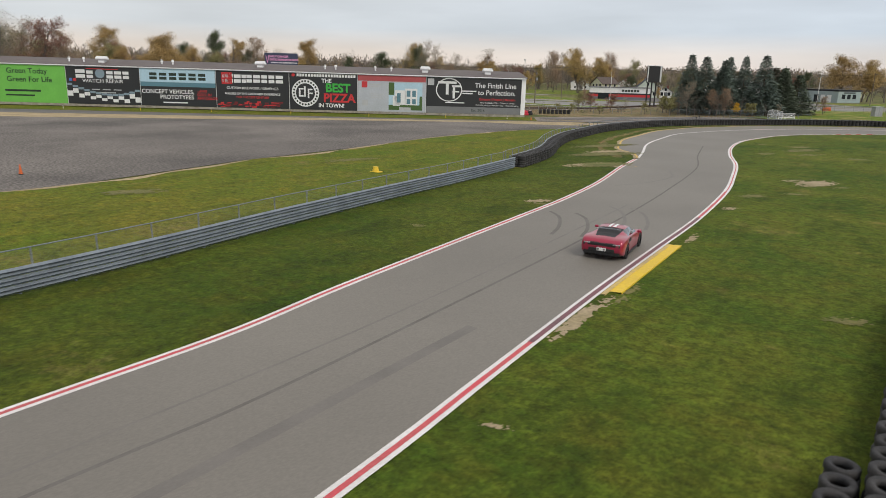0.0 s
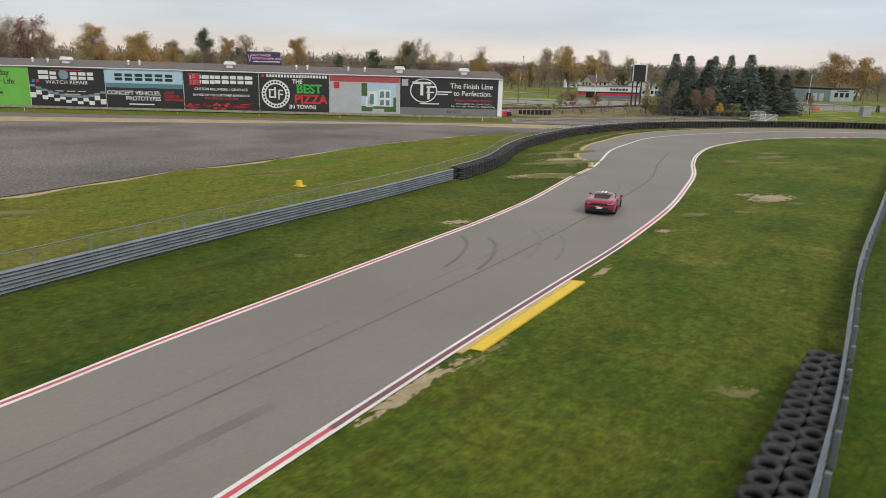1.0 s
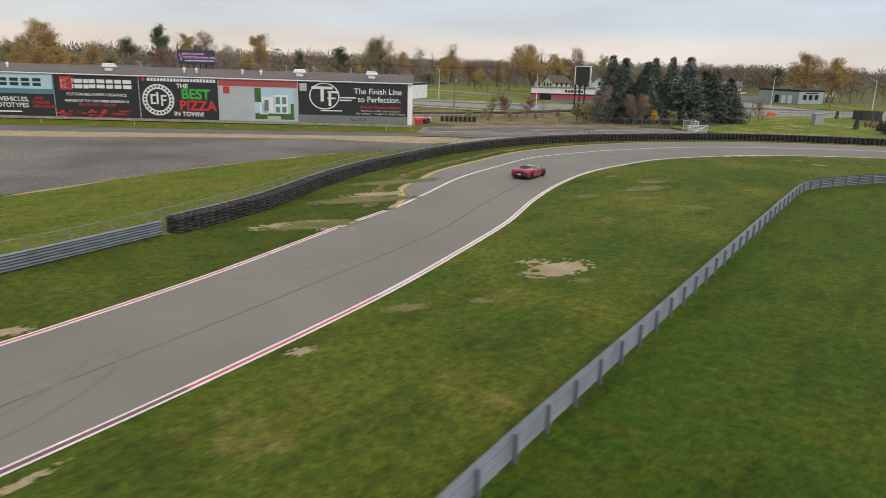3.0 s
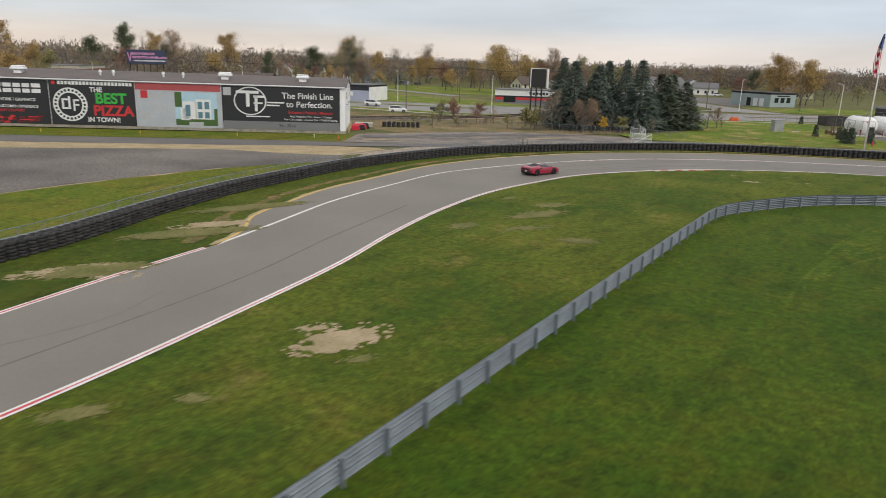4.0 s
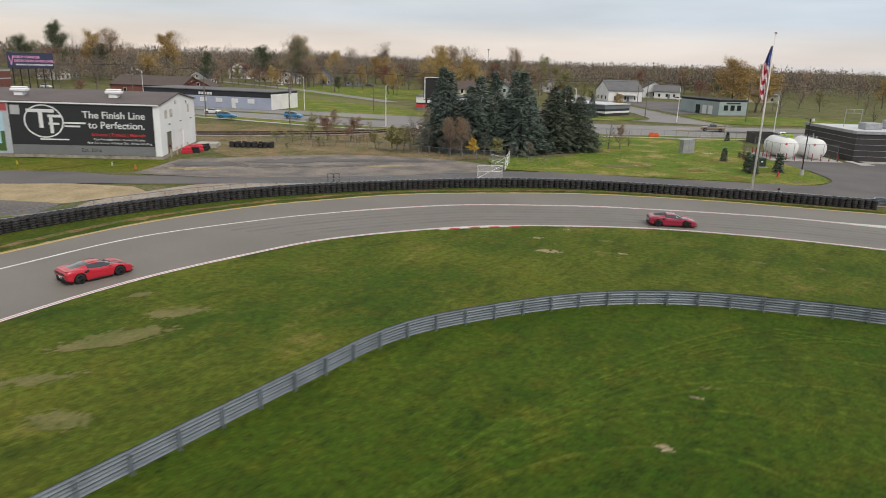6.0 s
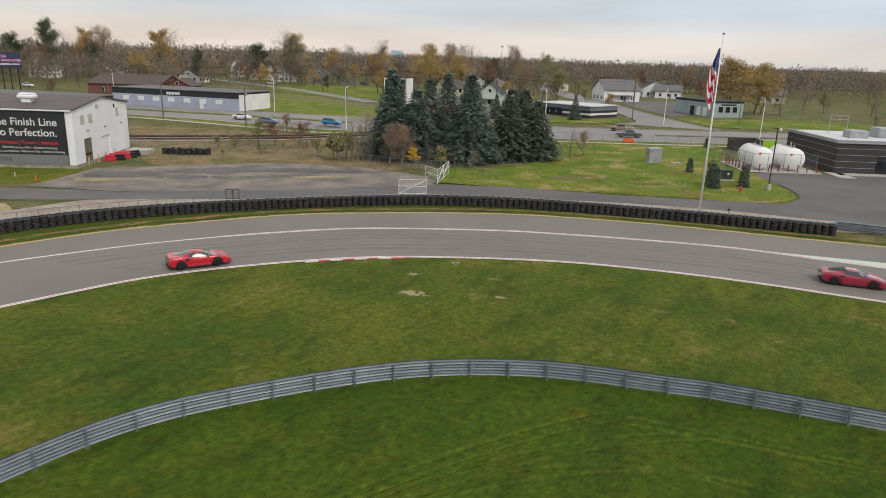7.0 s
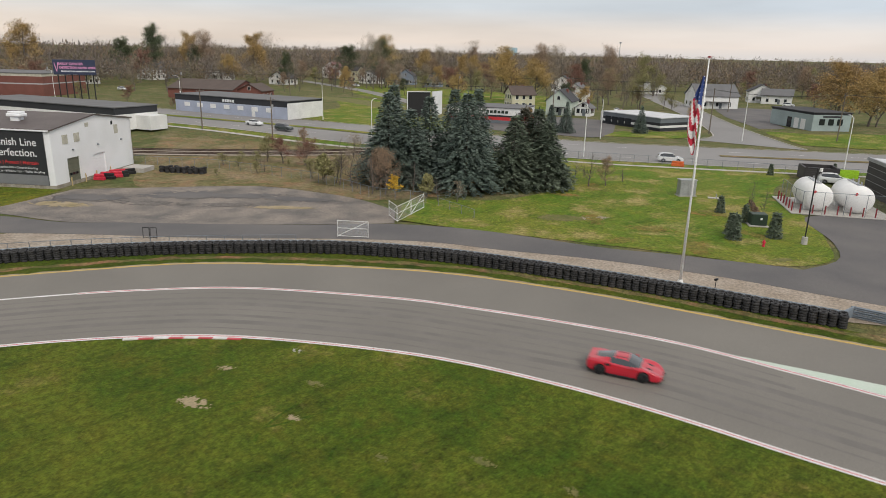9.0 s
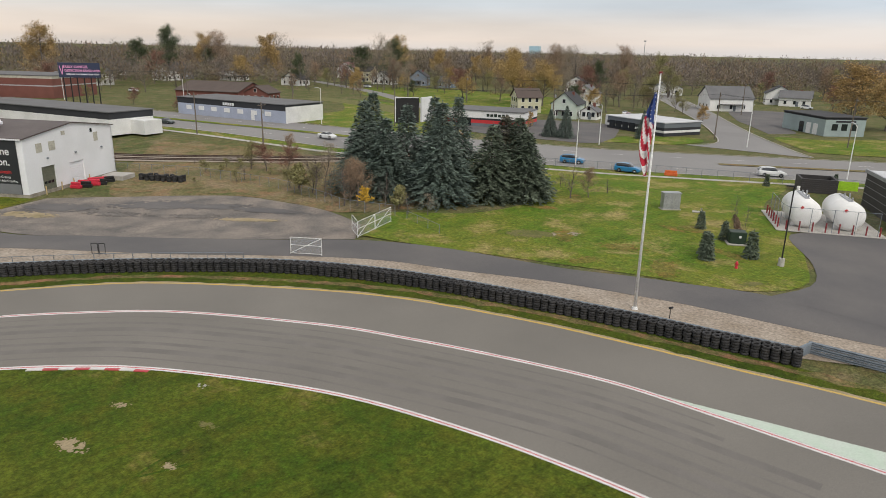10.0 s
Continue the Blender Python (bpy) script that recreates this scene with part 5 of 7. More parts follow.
        box(b, 0.24, 1.5, 0.04, x1 - 0.16, 0, 0.13, bevel=0.015)
        part("front_splitter", b, M["trim_black"], root)
        for s in (1, -1):
            b = B()
            box(b, 1.7, 0.06, 0.09, -0.1, s * 0.93, 0.1, bevel=0.02)
            part("side_skirt", b, M["trim_black"], root)
            b = B()
            box(b, 0.34, 0.05, 0.16, -0.95, s * 0.945, 0.68, bevel=0.02, rz=s * 4, ry=-18)
            part("air_intake", b, M["trim_black"], root)
            b = B()
            cyl(b, 0.05, 0.1, 0, 0, 0, seg=10, m=Matrix.Translation((x0 - 0.04, s * 0.14, 0.5)) @ Euler((0, radians(90), 0)).to_matrix().to_4x4())
            part("exhaust", b, M["chrome"], root)
            b = B()
            box(b, 0.3, 0.34, 0.07, x1 - 0.1, s * 0.42, 0.24, bevel=0.02, rz=s * -20)
            part("front_intake", b, M["trim_black"], root)
    return root


def over_top(root, stations, mt, name, y0, y1, xa, xb, lift=0.006):
    """A stripe laid over the bonnet, roof or tail of a car."""
    bm = B()
    rows = []
    k = 40
    for i in range(k + 1):
        x = xa + (xb - xa) * i / k
        for a, b in zip(stations, stations[1:]):
            if a[0] <= x <= b[0]:
                t = (x - a[0]) / (b[0] - a[0])
                t = t * t * (3 - 2 * t) * 0.5 + t * 0.5
                top = a[4] + (b[4] - a[4]) * t
                break
        rows.append([bm.verts.new((x, y, top + lift - abs(y) * 0.03)) for y in (y0, y1)])
    for p, q in zip(rows, rows[1:]):
        bm.faces.new((p[0], q[0], q[1], p[1]))
    return part(name, bm, M[mt], root)


sport_kw = dict(glass=(-0.85, 0.66), shield=(0.2, 0.95), rear=(-1.75, -0.66), sport=True)
car_wine = car("sports_car", "wine-red mid-engined sports car with white roof stripes", SPORT, "paint_wine", (-1.42, 1.2), rim="trim_black", engine="trim_black", **sport_kw)
for y in (-0.17, 0.05):
    over_top(car_wine, SPORT, "b_white", "roof_stripe", y, y + 0.12, -0.62, 0.18)
    over_top(car_wine, SPORT, "b_white", "bonnet_stripe", y, y + 0.12, 1.0, 2.1)
for s in (1, -1):
    b = B()
    box(b, 0.2, 0.035, 0.045, -2.24, s * 0.80, 0.735, bevel=0.015, rz=s * 28)
    box(b, 0.04, 0.26, 0.04, -2.30, s * 0.62, 0.725, bevel=0.015, rz=s * -6)
    part("lamp_surround", b, M["chrome"], car_wine, "pale silver blade round the tail lamp")
b = B()
box(b, 0.06, 1.0, 0.03, -1.0, 0, 1.16, bevel=0.01)
part("engine_cover", b, M["galv_dull"], car_wine)
car_red = car("sports_car", "bright red mid-engined sports car with black wheels", SPORT, "paint_red", (-1.42, 1.2), rim="trim_black", **sport_kw)
over_top(car_red, SPORT, "trim_black", "roof_stripe", -0.40, -0.33, -0.6, 0.16)
over_top(car_red, SPORT, "trim_black", "roof_stripe", 0.33, 0.40, -0.6, 0.16)
over_top(car_red, SPORT, "trim_black", "bonnet_vent", -0.42, 0.42, 1.3, 1.62)
b = B()
box(b, 0.16, 1.45, 0.025, -2.14, 0, 0.945, bevel=0.01)
part("rear_spoiler", b, M["paint_red"], car_red)

TRAFFIC = []


def traffic(label, stations, mt, axles, rows, wr=0.33, **kw):
    c = car("road_car", label, stations, mt, axles, wr, "rim_light", **kw)
    c["category"] = "car"
    TRAFFIC.append((c, rows))


sed = dict(glass=(-1.2, 0.85), shield=(0.3, 1.1), rear=(-1.75, -0.95))
suv = dict(glass=(-1.95, 0.8), shield=(0.25, 1.1), rear=(-2.28, -1.95))
pik = dict(glass=(-0.85, 1.05), shield=(0.5, 1.3), rear=(-0.97, -0.9))
traffic("white saloon car driving on the public road", SEDAN, "paint_white", (-1.35, 1.35), ((8, -145.5, 181.0), (9, -123.7, 189.9), (10, -99.5, 197.6)), **sed)
traffic("dark grey saloon car driving on the public road", SUV, "paint_dark", (-1.35, 1.35), ((8, -131.8, 182.3), (9, -110.3, 190.7), (10, -88.6, 198.8)), **suv)
traffic("white crossover car driving on the public road", SUV, "paint_white", (-1.35, 1.35), ((8, -42.5, 215.5), (9, -29.6, 226.1), (10, -15.3, 237.2)), **suv)
traffic("black pickup truck driving on the public road", PICKUP, "paint_dark", (-1.75, 1.75), ((6.2, -46, 220), (7.5, -20.4, 240.0), (8, -11.2, 247.5)), wr=0.4, **pik)
traffic("bright blue car driving on the public road", SUV, "paint_blue", (-1.35, 1.35), ((9, -62.5, 208.2), (10, -44.5, 218.4)), **suv)
traffic("tan pickup truck turning on the public road", PICKUP, "paint_tan", (-1.75, 1.75), ((6.2, -23.5, 247.2), (7.5, -45.1, 242.1), (8, -53.5, 240.1), (10, -87, 225.5)), wr=0.4, **pik)
traffic("dark car driving on the public road", SEDAN, "paint_dark", (-1.35, 1.35), ((9, -170, 168.2), (10, -146.6, 177.0)), **sed)
traffic("white estate car driving on the public road", SEDAN, "paint_white", (-1.35, 1.35), ((6.2, -126, 184.5), (7.5, -103.4, 194.2)), **sed)
traffic("blue compact car driving on the public road", SUV, "paint_blue", (-1.35, 1.35), ((5.5, -117.7, 187.0), (6.2, -103.5, 192.4), (7.5, -79.2, 201.5)), **suv)
traffic("white hatchback driving on the public road", SUV, "paint_white", (-1.35, 1.35), ((4.5, -104.1, 192.0), (5.5, -81.4, 200.0)), **suv)
traffic("white saloon driving away on the public road", SEDAN, "paint_white", (-1.35, 1.35), ((4.5, -27.9, 227.2), (5.5, -11.9, 238.6)), **sed)
for x, y, rz, mt, st in ((-92, 306, 120, "paint_dark", SEDAN), (-95, 309, 120, "tail_lamp", SEDAN), (-99, 313, 120, "paint_white", SEDAN), (-77, 404, 10, "paint_white", SUV), (-270, 172, 20, "paint_white", SUV), (-272, 205, 20, "paint_white", SUV), (-262, 318, 10, "paint_white", SUV), (-240, 365, 30, "paint_dark", SUV)):
    c = car("parked_car", "parked car by the houses", st, mt, (-1.35, 1.35), 0.33, "rim_light", **(sed if st is SEDAN else suv))
    c.matrix_world = pose(x, y, 0.05, 0, 0, rz)


# ---- trees ----
def leaf_mat(name, a, b2, rough=0.8):
    m = mat(name, a, rough, tint=b2, scale=0.25, amount=1.0, scale2=1.6, amount2=0.3, island=0.3)
    return m


M["bark"] = mat("grey_brown_bark", (0.12, 0.10, 0.088), 0.95, tint=(0.17, 0.148, 0.13), scale=1.5, amount=0.8, scale2=8, amount2=0.3)
M["bark_pale"] = mat("pale_bark", (0.19, 0.16, 0.13), 0.95, scale=1.5, amount=0.8, scale2=8, amount2=0.3)
M["leaf_brown"] = leaf_mat("brown_leaves", (0.25, 0.175, 0.12), (0.32, 0.22, 0.14))
M["leaf_tan"] = leaf_mat("tan_leaves", (0.33, 0.27, 0.19), (0.26, 0.215, 0.16))
M["leaf_yellow"] = leaf_mat("ochre_leaves", (0.46, 0.32, 0.12), (0.34, 0.24, 0.10))
M["leaf_bright"] = leaf_mat("yellow_leaves", (0.60, 0.38, 0.04), (0.50, 0.33, 0.05))
M["leaf_olive"] = leaf_mat("olive_leaves", (0.22, 0.215, 0.09), (0.27, 0.24, 0.105))
M["leaf_green"] = leaf_mat("dark_green_leaves", (0.06, 0.085, 0.04), (0.085, 0.10, 0.045))
M["leaf_red"] = leaf_mat("russet_leaves", (0.22, 0.105, 0.08), (0.20, 0.11, 0.075))
M["leaf_orange"] = leaf_mat("orange_leaves", (0.42, 0.28, 0.11), (0.32, 0.22, 0.09))
M["needle"] = leaf_mat("blue_green_needles", (0.105, 0.145, 0.118), (0.145, 0.185, 0.155))
M["needle_dark"] = leaf_mat("dark_green_needles", (0.095, 0.125, 0.085), (0.13, 0.16, 0.11))
M["needle_rust"] = leaf_mat("rusty_needles", (0.13, 0.105, 0.07), (0.085, 0.10, 0.07))
M["wood_a"] = mat("distant_twigs", (0.20, 0.168, 0.147), 0.95, tint=(0.145, 0.122, 0.108), scale=0.02, amount=0.9, scale2=0.2, amount2=0.15, island=0.18)
M["wood_b"] = mat("distant_brown_leaves", (0.27, 0.19, 0.115), 0.95, tint=(0.18, 0.135, 0.10), scale=0.02, amount=0.9, scale2=0.2, amount2=0.15, island=0.18)
M["wood_c"] = mat("distant_olive_leaves", (0.21, 0.185, 0.105), 0.95, tint=(0.16, 0.14, 0.095), scale=0.02, amount=0.9, scale2=0.2, amount2=0.15, island=0.18)


def quads_mesh(name, verts, faces, material):
    me = bpy.data.meshes.new(name)
    me.from_pydata(verts, [], faces)
    me.materials.append(material)
    return me


def branch_tree(seed, h, spread, leaves, leaf_size, leaf_mt, bark="bark", droop=0.0, low=0.16, twigs=3):
    """A tapered trunk that forks into limbs and twigs, and a crown of small leaf blades at the twigs' ends."""
    r = random.Random(seed)
    TV, TF, tips = [], [], []

    def limb(a, b, ra, rb, seg=5):
        d = (b - a)
        if d.length < 1e-4:
            return
        q = d.to_track_quat("Z", "Y")
        o = len(TV)
        for p, rad in ((a, ra), (b, rb)):
            for k in range(seg):
                t = 2 * math.pi * k / seg
                TV.append(tuple(p + q @ Vector((rad * math.cos(t), rad * math.sin(t), 0))))
        for k in range(seg):
            TF.append((o + k, o + (k + 1) % seg, o + seg + (k + 1) % seg, o + seg + k))

    def grow(p, d, length, rad, depth):
        q = p
        n = (3, 3, 2, 1)[min(3, depth)]
        for s in range(n):
            d = (d + Vector((r.gauss(0, .16), r.gauss(0, .16), r.gauss(0.05, .09) - droop * 0.1))).normalized()
            e = q + d * length / n
            limb(q, e, rad * (1 - 0.28 * s), rad * (1 - 0.28 * (s + 1)), 4 if depth < 2 else (3 if depth < 3 else 2))
            q = e
            if depth >= 2 or s == n - 1:
                tips.append((q, d))
            if depth < twigs:
                for k in range(1 if depth < 2 else 2):
                    out = Vector((r.gauss(0, 1), r.gauss(0, 1), r.uniform(-0.25, 0.7))).normalized()
                    grow(q, (d * 0.8 + out * 0.85).normalized(), length * r.uniform(0.4, 0.62), rad * 0.42, depth + 1)

    p, d = Vector((0, 0, -0.1)), Vector((0, 0, 1))
    levels = 9
    rad = h * 0.016 + 0.05
    for lv in range(levels):
        d = (d + Vector((r.gauss(0, .09), r.gauss(0, .09), 0.15))).normalized()
        e = p + d * h * 0.88 / levels
        limb(p, e, rad, rad * 0.86, 6)
        rad *= 0.86
        p = e
        f = (lv + 1) / levels
        if f > low:
            for k in range(3):
                a = r.uniform(0, 6.28)
                rise = r.uniform(0.35, 0.8) + 0.5 * f
                nd = Vector((math.cos(a) * spread, math.sin(a) * spread, rise)).normalized()
                grow(p, nd, h * (0.40 - 0.24 * f) * r.uniform(0.75, 1.15), rad * 0.5, 1)
    top = max(t[0].z for t in tips)
    k = h / top
    TV = [(x * k, y * k, z * k) for x, y, z in TV]
    LV, LF = [], []
    for i in range(leaves):
        p, d = r.choice(tips)
        p = p * k + Vector((r.gauss(0, .34), r.gauss(0, .34), r.gauss(-0.03, .3))) * (h / 12)
        u = Vector((r.gauss(0, 1), r.gauss(0, 1), r.gauss(0, 1))).normalized()
        v = u.cross(Vector((r.gauss(0, 1), r.gauss(0, 1), r.gauss(0, 1)))).normalized()
        s = leaf_size * r.uniform(0.5, 1.3)
        o = len(LV)
        LV += [tuple(p - u * s), tuple(p + v * s * 0.55), tuple(p + u * s), tuple(p - v * s * 0.55)]
        LF.append((o, o + 1, o + 2, o + 3))
    trunk = quads_mesh("trunk", TV, TF, M[bark])
    crown = quads_mesh("crown", LV, LF, M[leaf_mt]) if leaves else None
    return trunk, crown


def tree_thing(name, meshes, m, label, category="tree", group=""):
    t = thing(name, m, label, category, group)
    for nm, me in zip(("trunk", "crown"), meshes):
        if me:
            o = new(nm, me)
            o.parent = t
    return t


def spruce_meshes(seed, h, R, needle="needle"):
    """A spruce: whorls of drooping boughs, each a spray of needle tufts, around a tapered trunk."""
    r = random.Random(seed)
    TV, TF = [], []
    seg = 7
    for z, rad in ((-0.1, 0.22 * h / 12), (h, 0.02)):
        for k in range(seg):
            a = 2 * math.pi * k / seg
            TV.append((rad * math.cos(a), rad * math.sin(a), z))
    TF = [(k, (k + 1) % seg, seg + (k + 1) % seg, seg + k) for k in range(seg)]
    LV, LF = [], []

    def tuft(p, d, ln, wd):
        up = Vector((0, 0, 1))
        s = d.cross(up)
        s = s.normalized() if s.length > 1e-3 else Vector((1, 0, 0))
        tilt = (s * math.cos(0.5) + up * r.uniform(-0.6, 0.6)).normalized()
        o = len(LV)
        LV.extend([tuple(p), tuple(p + d * ln * 0.5 + tilt * wd), tuple(p + d * ln), tuple(p + d * ln * 0.5 - tilt * wd)])
        LF.append((o, o + 1, o + 2, o + 3))

    z = 0.15
    while z < h - 0.15:
        f = z / h
        rr = R * (1 - f) ** 1.0 * min(1.0, 0.85 + f * 2) + 0.16
        n = int(9 + 12 * (1 - f))
        a0 = r.uniform(0, 6.28)
        for k in range(n):
            a = a0 + 2 * math.pi * k / n + r.uniform(-0.2, 0.2)
            ln = rr * r.uniform(0.72, 1.12)
            out = Vector((math.cos(a), math.sin(a), 0))
            p = Vector((0, 0, z + 0.2 * ln))
            steps = max(2, int(ln / 0.42))
            for s in range(steps):
                t = (s + 0.6) / steps
                if t < 0.25 and steps > 3:
                    continue
                q = p + out * ln * t + Vector((0, 0, -0.30 * ln * t * t + 0.12 * ln * max(0, t - 0.7)))
                for j in range(6 if t > 0.5 else 4):
                    b = a + r.uniform(-0.9, 0.9)
                    d = Vector((math.cos(b), math.sin(b), r.uniform(-0.5, 0.15))).normalized()
                    tuft(q + Vector((r.gauss(0, .09), r.gauss(0, .09), r.gauss(0, .06))), d, r.uniform(0.36, 0.68), r.uniform(0.07, 0.14))
        z += 0.30 + 0.12 * (1 - f)
    for k in range(5):
        tuft(Vector((0, 0, h - 0.5 + 0.1 * k)), Vector((r.gauss(0, .3), r.gauss(0, .3), 1)).normalized(), 0.4, 0.07)
    return quads_mesh("trunk", TV, TF, M["bark"]), quads_mesh("crown", LV, LF, M[needle])


SP = [spruce_meshes(11, 13.4, 5.0, "needle"), spruce_meshes(12, 13.0, 4.6, "needle"), spruce_meshes(13, 11.0, 4.4, "needle_dark"), spruce_meshes(14, 10.5, 4.0, "needle_rust")]
for x, y, hh, v, rz, w in ((-43.5, 173.5, 13.3, 0, 10, 1.05), (-48.6, 178.5, 13.9, 1, 80, 0.9), (-39.6, 174.5, 11.0, 0, 200, 1.25), (-40.6, 179, 12.6, 1, 30, 1.0), (-41.0, 184.5, 13.5, 1, 120, 0.9), (-37.8, 186.5, 13.8, 0, 300, 0.8), (-31.2, 177.8, 13.7, 0, 150, 1.0), (-28.2, 184.5, 10.7, 2, 0, 1.05), (-31.6, 190.5, 11.2, 3, 70, 1.1), (-29.4, 191, 11.3, 2, 200, 1.0), (-25.6, 188.8, 9.7, 2, 260, 1.15), (-74.2, 246, 6.7, 1, 0, 0.9), (-70.1, 247, 7.8, 0, 50, 0.75), (-58.9, 263.0, 7.0, 0, 90, 0.75)):
    base = (13.4, 13.0, 11.0, 10.5)[v]
    x, y = (x - 2.4, y - 1.2) if y < 200 else (x, y)
    s = hh / base
    t = tree_thing("spruce", SP[v], pose(x, y, 0, 0, 0, rz) @ Matrix.Diagonal((s * w * 1.12, s * w * 1.12, s, 1)), "tall blue-green spruce with drooping boughs", "spruce", "spruces")
YS = spruce_meshes(21, 2.9, 0.95, "needle_dark")
for x, y, hh in ((-3.9, 193.1, 2.2), (0.4, 190.6, 2.2), (3.1, 181.8, 2.9), (5.7, 186.1, 2.9), (1.9, 183.6, 2.5), (-11.8, 227.7, 1.9), (-5.9, 240.1, 1.6)):
    tree_thing("young_spruce", YS, pose(x, y, 0.02, 0, 0, x * 77) @ Matrix.Diagonal((hh / 4.0, hh / 4.0, hh / 2.9, 1)), "small young spruce planted on the lawn", "young spruce", "young spruces")

KINDS = [
    branch_tree(31, 15, 0.85, 2200, 0.11, "leaf_tan"),
    branch_tree(32, 16, 0.75, 0, 0.19, "leaf_tan"),
    branch_tree(33, 14, 0.9, 6500, 0.125, "leaf_brown"),
    branch_tree(34, 15, 0.95, 11000, 0.15, "leaf_yellow"),
    branch_tree(35, 14, 0.9, 7000, 0.13, "leaf_olive"),
    branch_tree(36, 13, 0.9, 6800, 0.13, "leaf_red"),
    branch_tree(37, 16, 0.7, 4200, 0.12, "leaf_tan"),
    branch_tree(38, 15, 0.85, 7000, 0.19, "leaf_green"),
    branch_tree(39, 15, 1.0, 10000, 0.145, "leaf_orange"),
    branch_tree(40, 15, 0.8, 0, 0.19, "leaf_tan"),
]
KH = (15, 16, 14, 15, 14, 13, 16, 15, 15, 15)
KL = ("thin tan-leaved tree in late autumn", "bare grey-brown tree without leaves", "brown-leaved tree in late autumn", "broad ochre-yellow autumn tree", "olive-green tree turning brown", "russet-red tree in late autumn", "tall tree with sparse tan leaves", "full-leaved dark green tree", "orange-brown tree in late autumn", "leafless tree with grey branches")


def tree(k, x, y, h, rz=0.0, w=1.0, z=None, group=""):
    s = h / KH[k]
    return tree_thing("tree", KINDS[k], pose(x, y, ground_z(x, y) if z is None else z, 0, 0, rz) @ Matrix.Diagonal((s * w, s * w, s, 1)), KL[k], "tree", group)


# landmark trees
tree(3, -147, 310, 21, 0, 1.2)
tree(3, -139, 316, 17, 90, 1.2)
tree(8, -37.2, 337, 19, 40, 1.5)
tree(3, -30, 342, 17, 140, 1.3)
tree(6, -247, 314, 26.5, 0, 0.75)
tree(6, -241, 319, 24, 120, 0.75)
tree(3, -300, 268, 15, 60, 1.3)
tree(7, -285, 292, 17, 10, 0.7)
tree(4, -91, 336, 6.0, 0, 1.5)
tree(8, -70.3, 311.6, 5.6, 0, 1.4)
tree(5, -330, 232, 17, 30, 1.0)
tree(4, -223, 176, 6.5, 0, 1.1)
tree(5, -206, 186, 6.0, 60, 1.1)
tree(5, -180, 191, 3.4, 10, 1.0)
tree(8, -85.5, 251, 5.0, 10, 0.8)
# scrub and small trees by the yard
for k, x, y, h, w in ((9, -40.5, 165.2, 6.6, 1.1), (2, -39.0, 166.3, 6.4, 1.1), (2, -42.5, 167.5, 6.0, 1.0), (9, -36.0, 168.8, 5.0, 1.0), (9, -30.6, 168.6, 3.4, 1.5), (0, -28.6, 170.2, 3.0, 1.4), (9, -33.0, 186.5, 9, 0.9), (9, -24.5, 193.5, 5.5, 1.2), (2, -23.2, 196, 4.5, 1.1), (4, -51.5, 166.5, 4.6, 1.4), (9, -49.5, 165.8, 7.5, 1.0), (6, -47.5, 166.5, 8.0, 0.9), (9, -45.5, 166.2, 5.0, 1.0), (4, -57.5, 166, 3.2, 1.5), (5, -74, 170, 5.0, 1.2), (4, -77, 168.5, 5.4, 1.0), (5, -69, 171.5, 4.8, 1.3), (0, -66, 174, 4.2, 1.0), (2, -80, 178, 5.5, 1.0), (9, -55, 174, 5.0, 1.2)):
    tree(k, x, y, h, x * 31, w, group="scrub trees")
for k in range(46):
    r = random.Random(500 + k)
    t = r.random()
    x, y = -86 + 56 * t + r.gauss(0, 4), 160 + 38 * t + r.gauss(0, 5)
    if x > -34 and y < 195:
        continue
    tree(r.choice((0, 0, 4, 9, 9, 4)), x, y, r.uniform(1.2, 2.6), r.uniform(0, 360), r.uniform(1.2, 1.9), group="scrub bushes")
YB = branch_tree(61, 3.0, 0.9, 900, 0.14, "leaf_bright", "bark_pale")
tree_thing("yellow_sapling", YB, pose(-36.1, 165.8, 0.0), "small bright yellow-leaved sapling", "sapling")
GB = branch_tree(62, 2.8, 1.1, 1500, 0.16, "leaf_olive")
for x, y, s in ((-33.6, 169.3, 1.0), (-35, 170.5, 1.0), (-52.8, 165.0, 1.35), (-51.0, 164.2, 1.2)):
    tree_thing("bush", GB, pose(x, y, 0, 0, 0, x * 50) @ Matrix.Diagonal((s, s, s, 1)), "olive-green bush at the edge of the yard", "bush")

# wood behind the houses: rows of single trees, then a joined distant wood
r = random.Random(77)
choice = (0, 1, 2, 1, 6, 9, 3, 9, 0, 9, 2, 5, 6, 1, 8, 4, 7)


def belt(n, a, b, depth, h0, h1, kinds=choice):
    for k in range(n):
        t = (k + r.random()) / n
        x, y = a[0] + (b[0] - a[0]) * t + r.uniform(-depth, depth), a[1] + (b[1] - a[1]) * t + r.uniform(-depth, depth)
        tree(r.choice(kinds), x, y, r.uniform(h0, h1), r.uniform(0, 360), r.uniform(0.85, 1.25), group="trees behind the town")


belt(13, (-420, 130), (-330, 300), 22, 20, 31)
belt(16, (-380, 250), (-280, 405), 26, 17, 28)
belt(15, (-300, 385), (-150, 450), 24, 14, 25)
belt(11, (-215, 352), (-120, 420), 18, 10, 17)
belt(11, (-150, 460), (-40, 520), 24, 11, 16)
belt(9, (-60, 430), (60, 470), 24, 9, 14)
belt(7, (-20, 370), (90, 410), 20, 8, 12)
belt(6, (-130, 320), (-100, 350), 16, 6, 11)
belt(5, (-235, 260), (-190, 300), 14, 5, 10)
belt(8, (-330, 165), (-260, 230), 16, 9, 16)
belt(14, (-170, 118), (-260, 140), 14, 11, 18, (3, 4, 7, 2, 0, 6, 4, 8, 1, 5, 9))
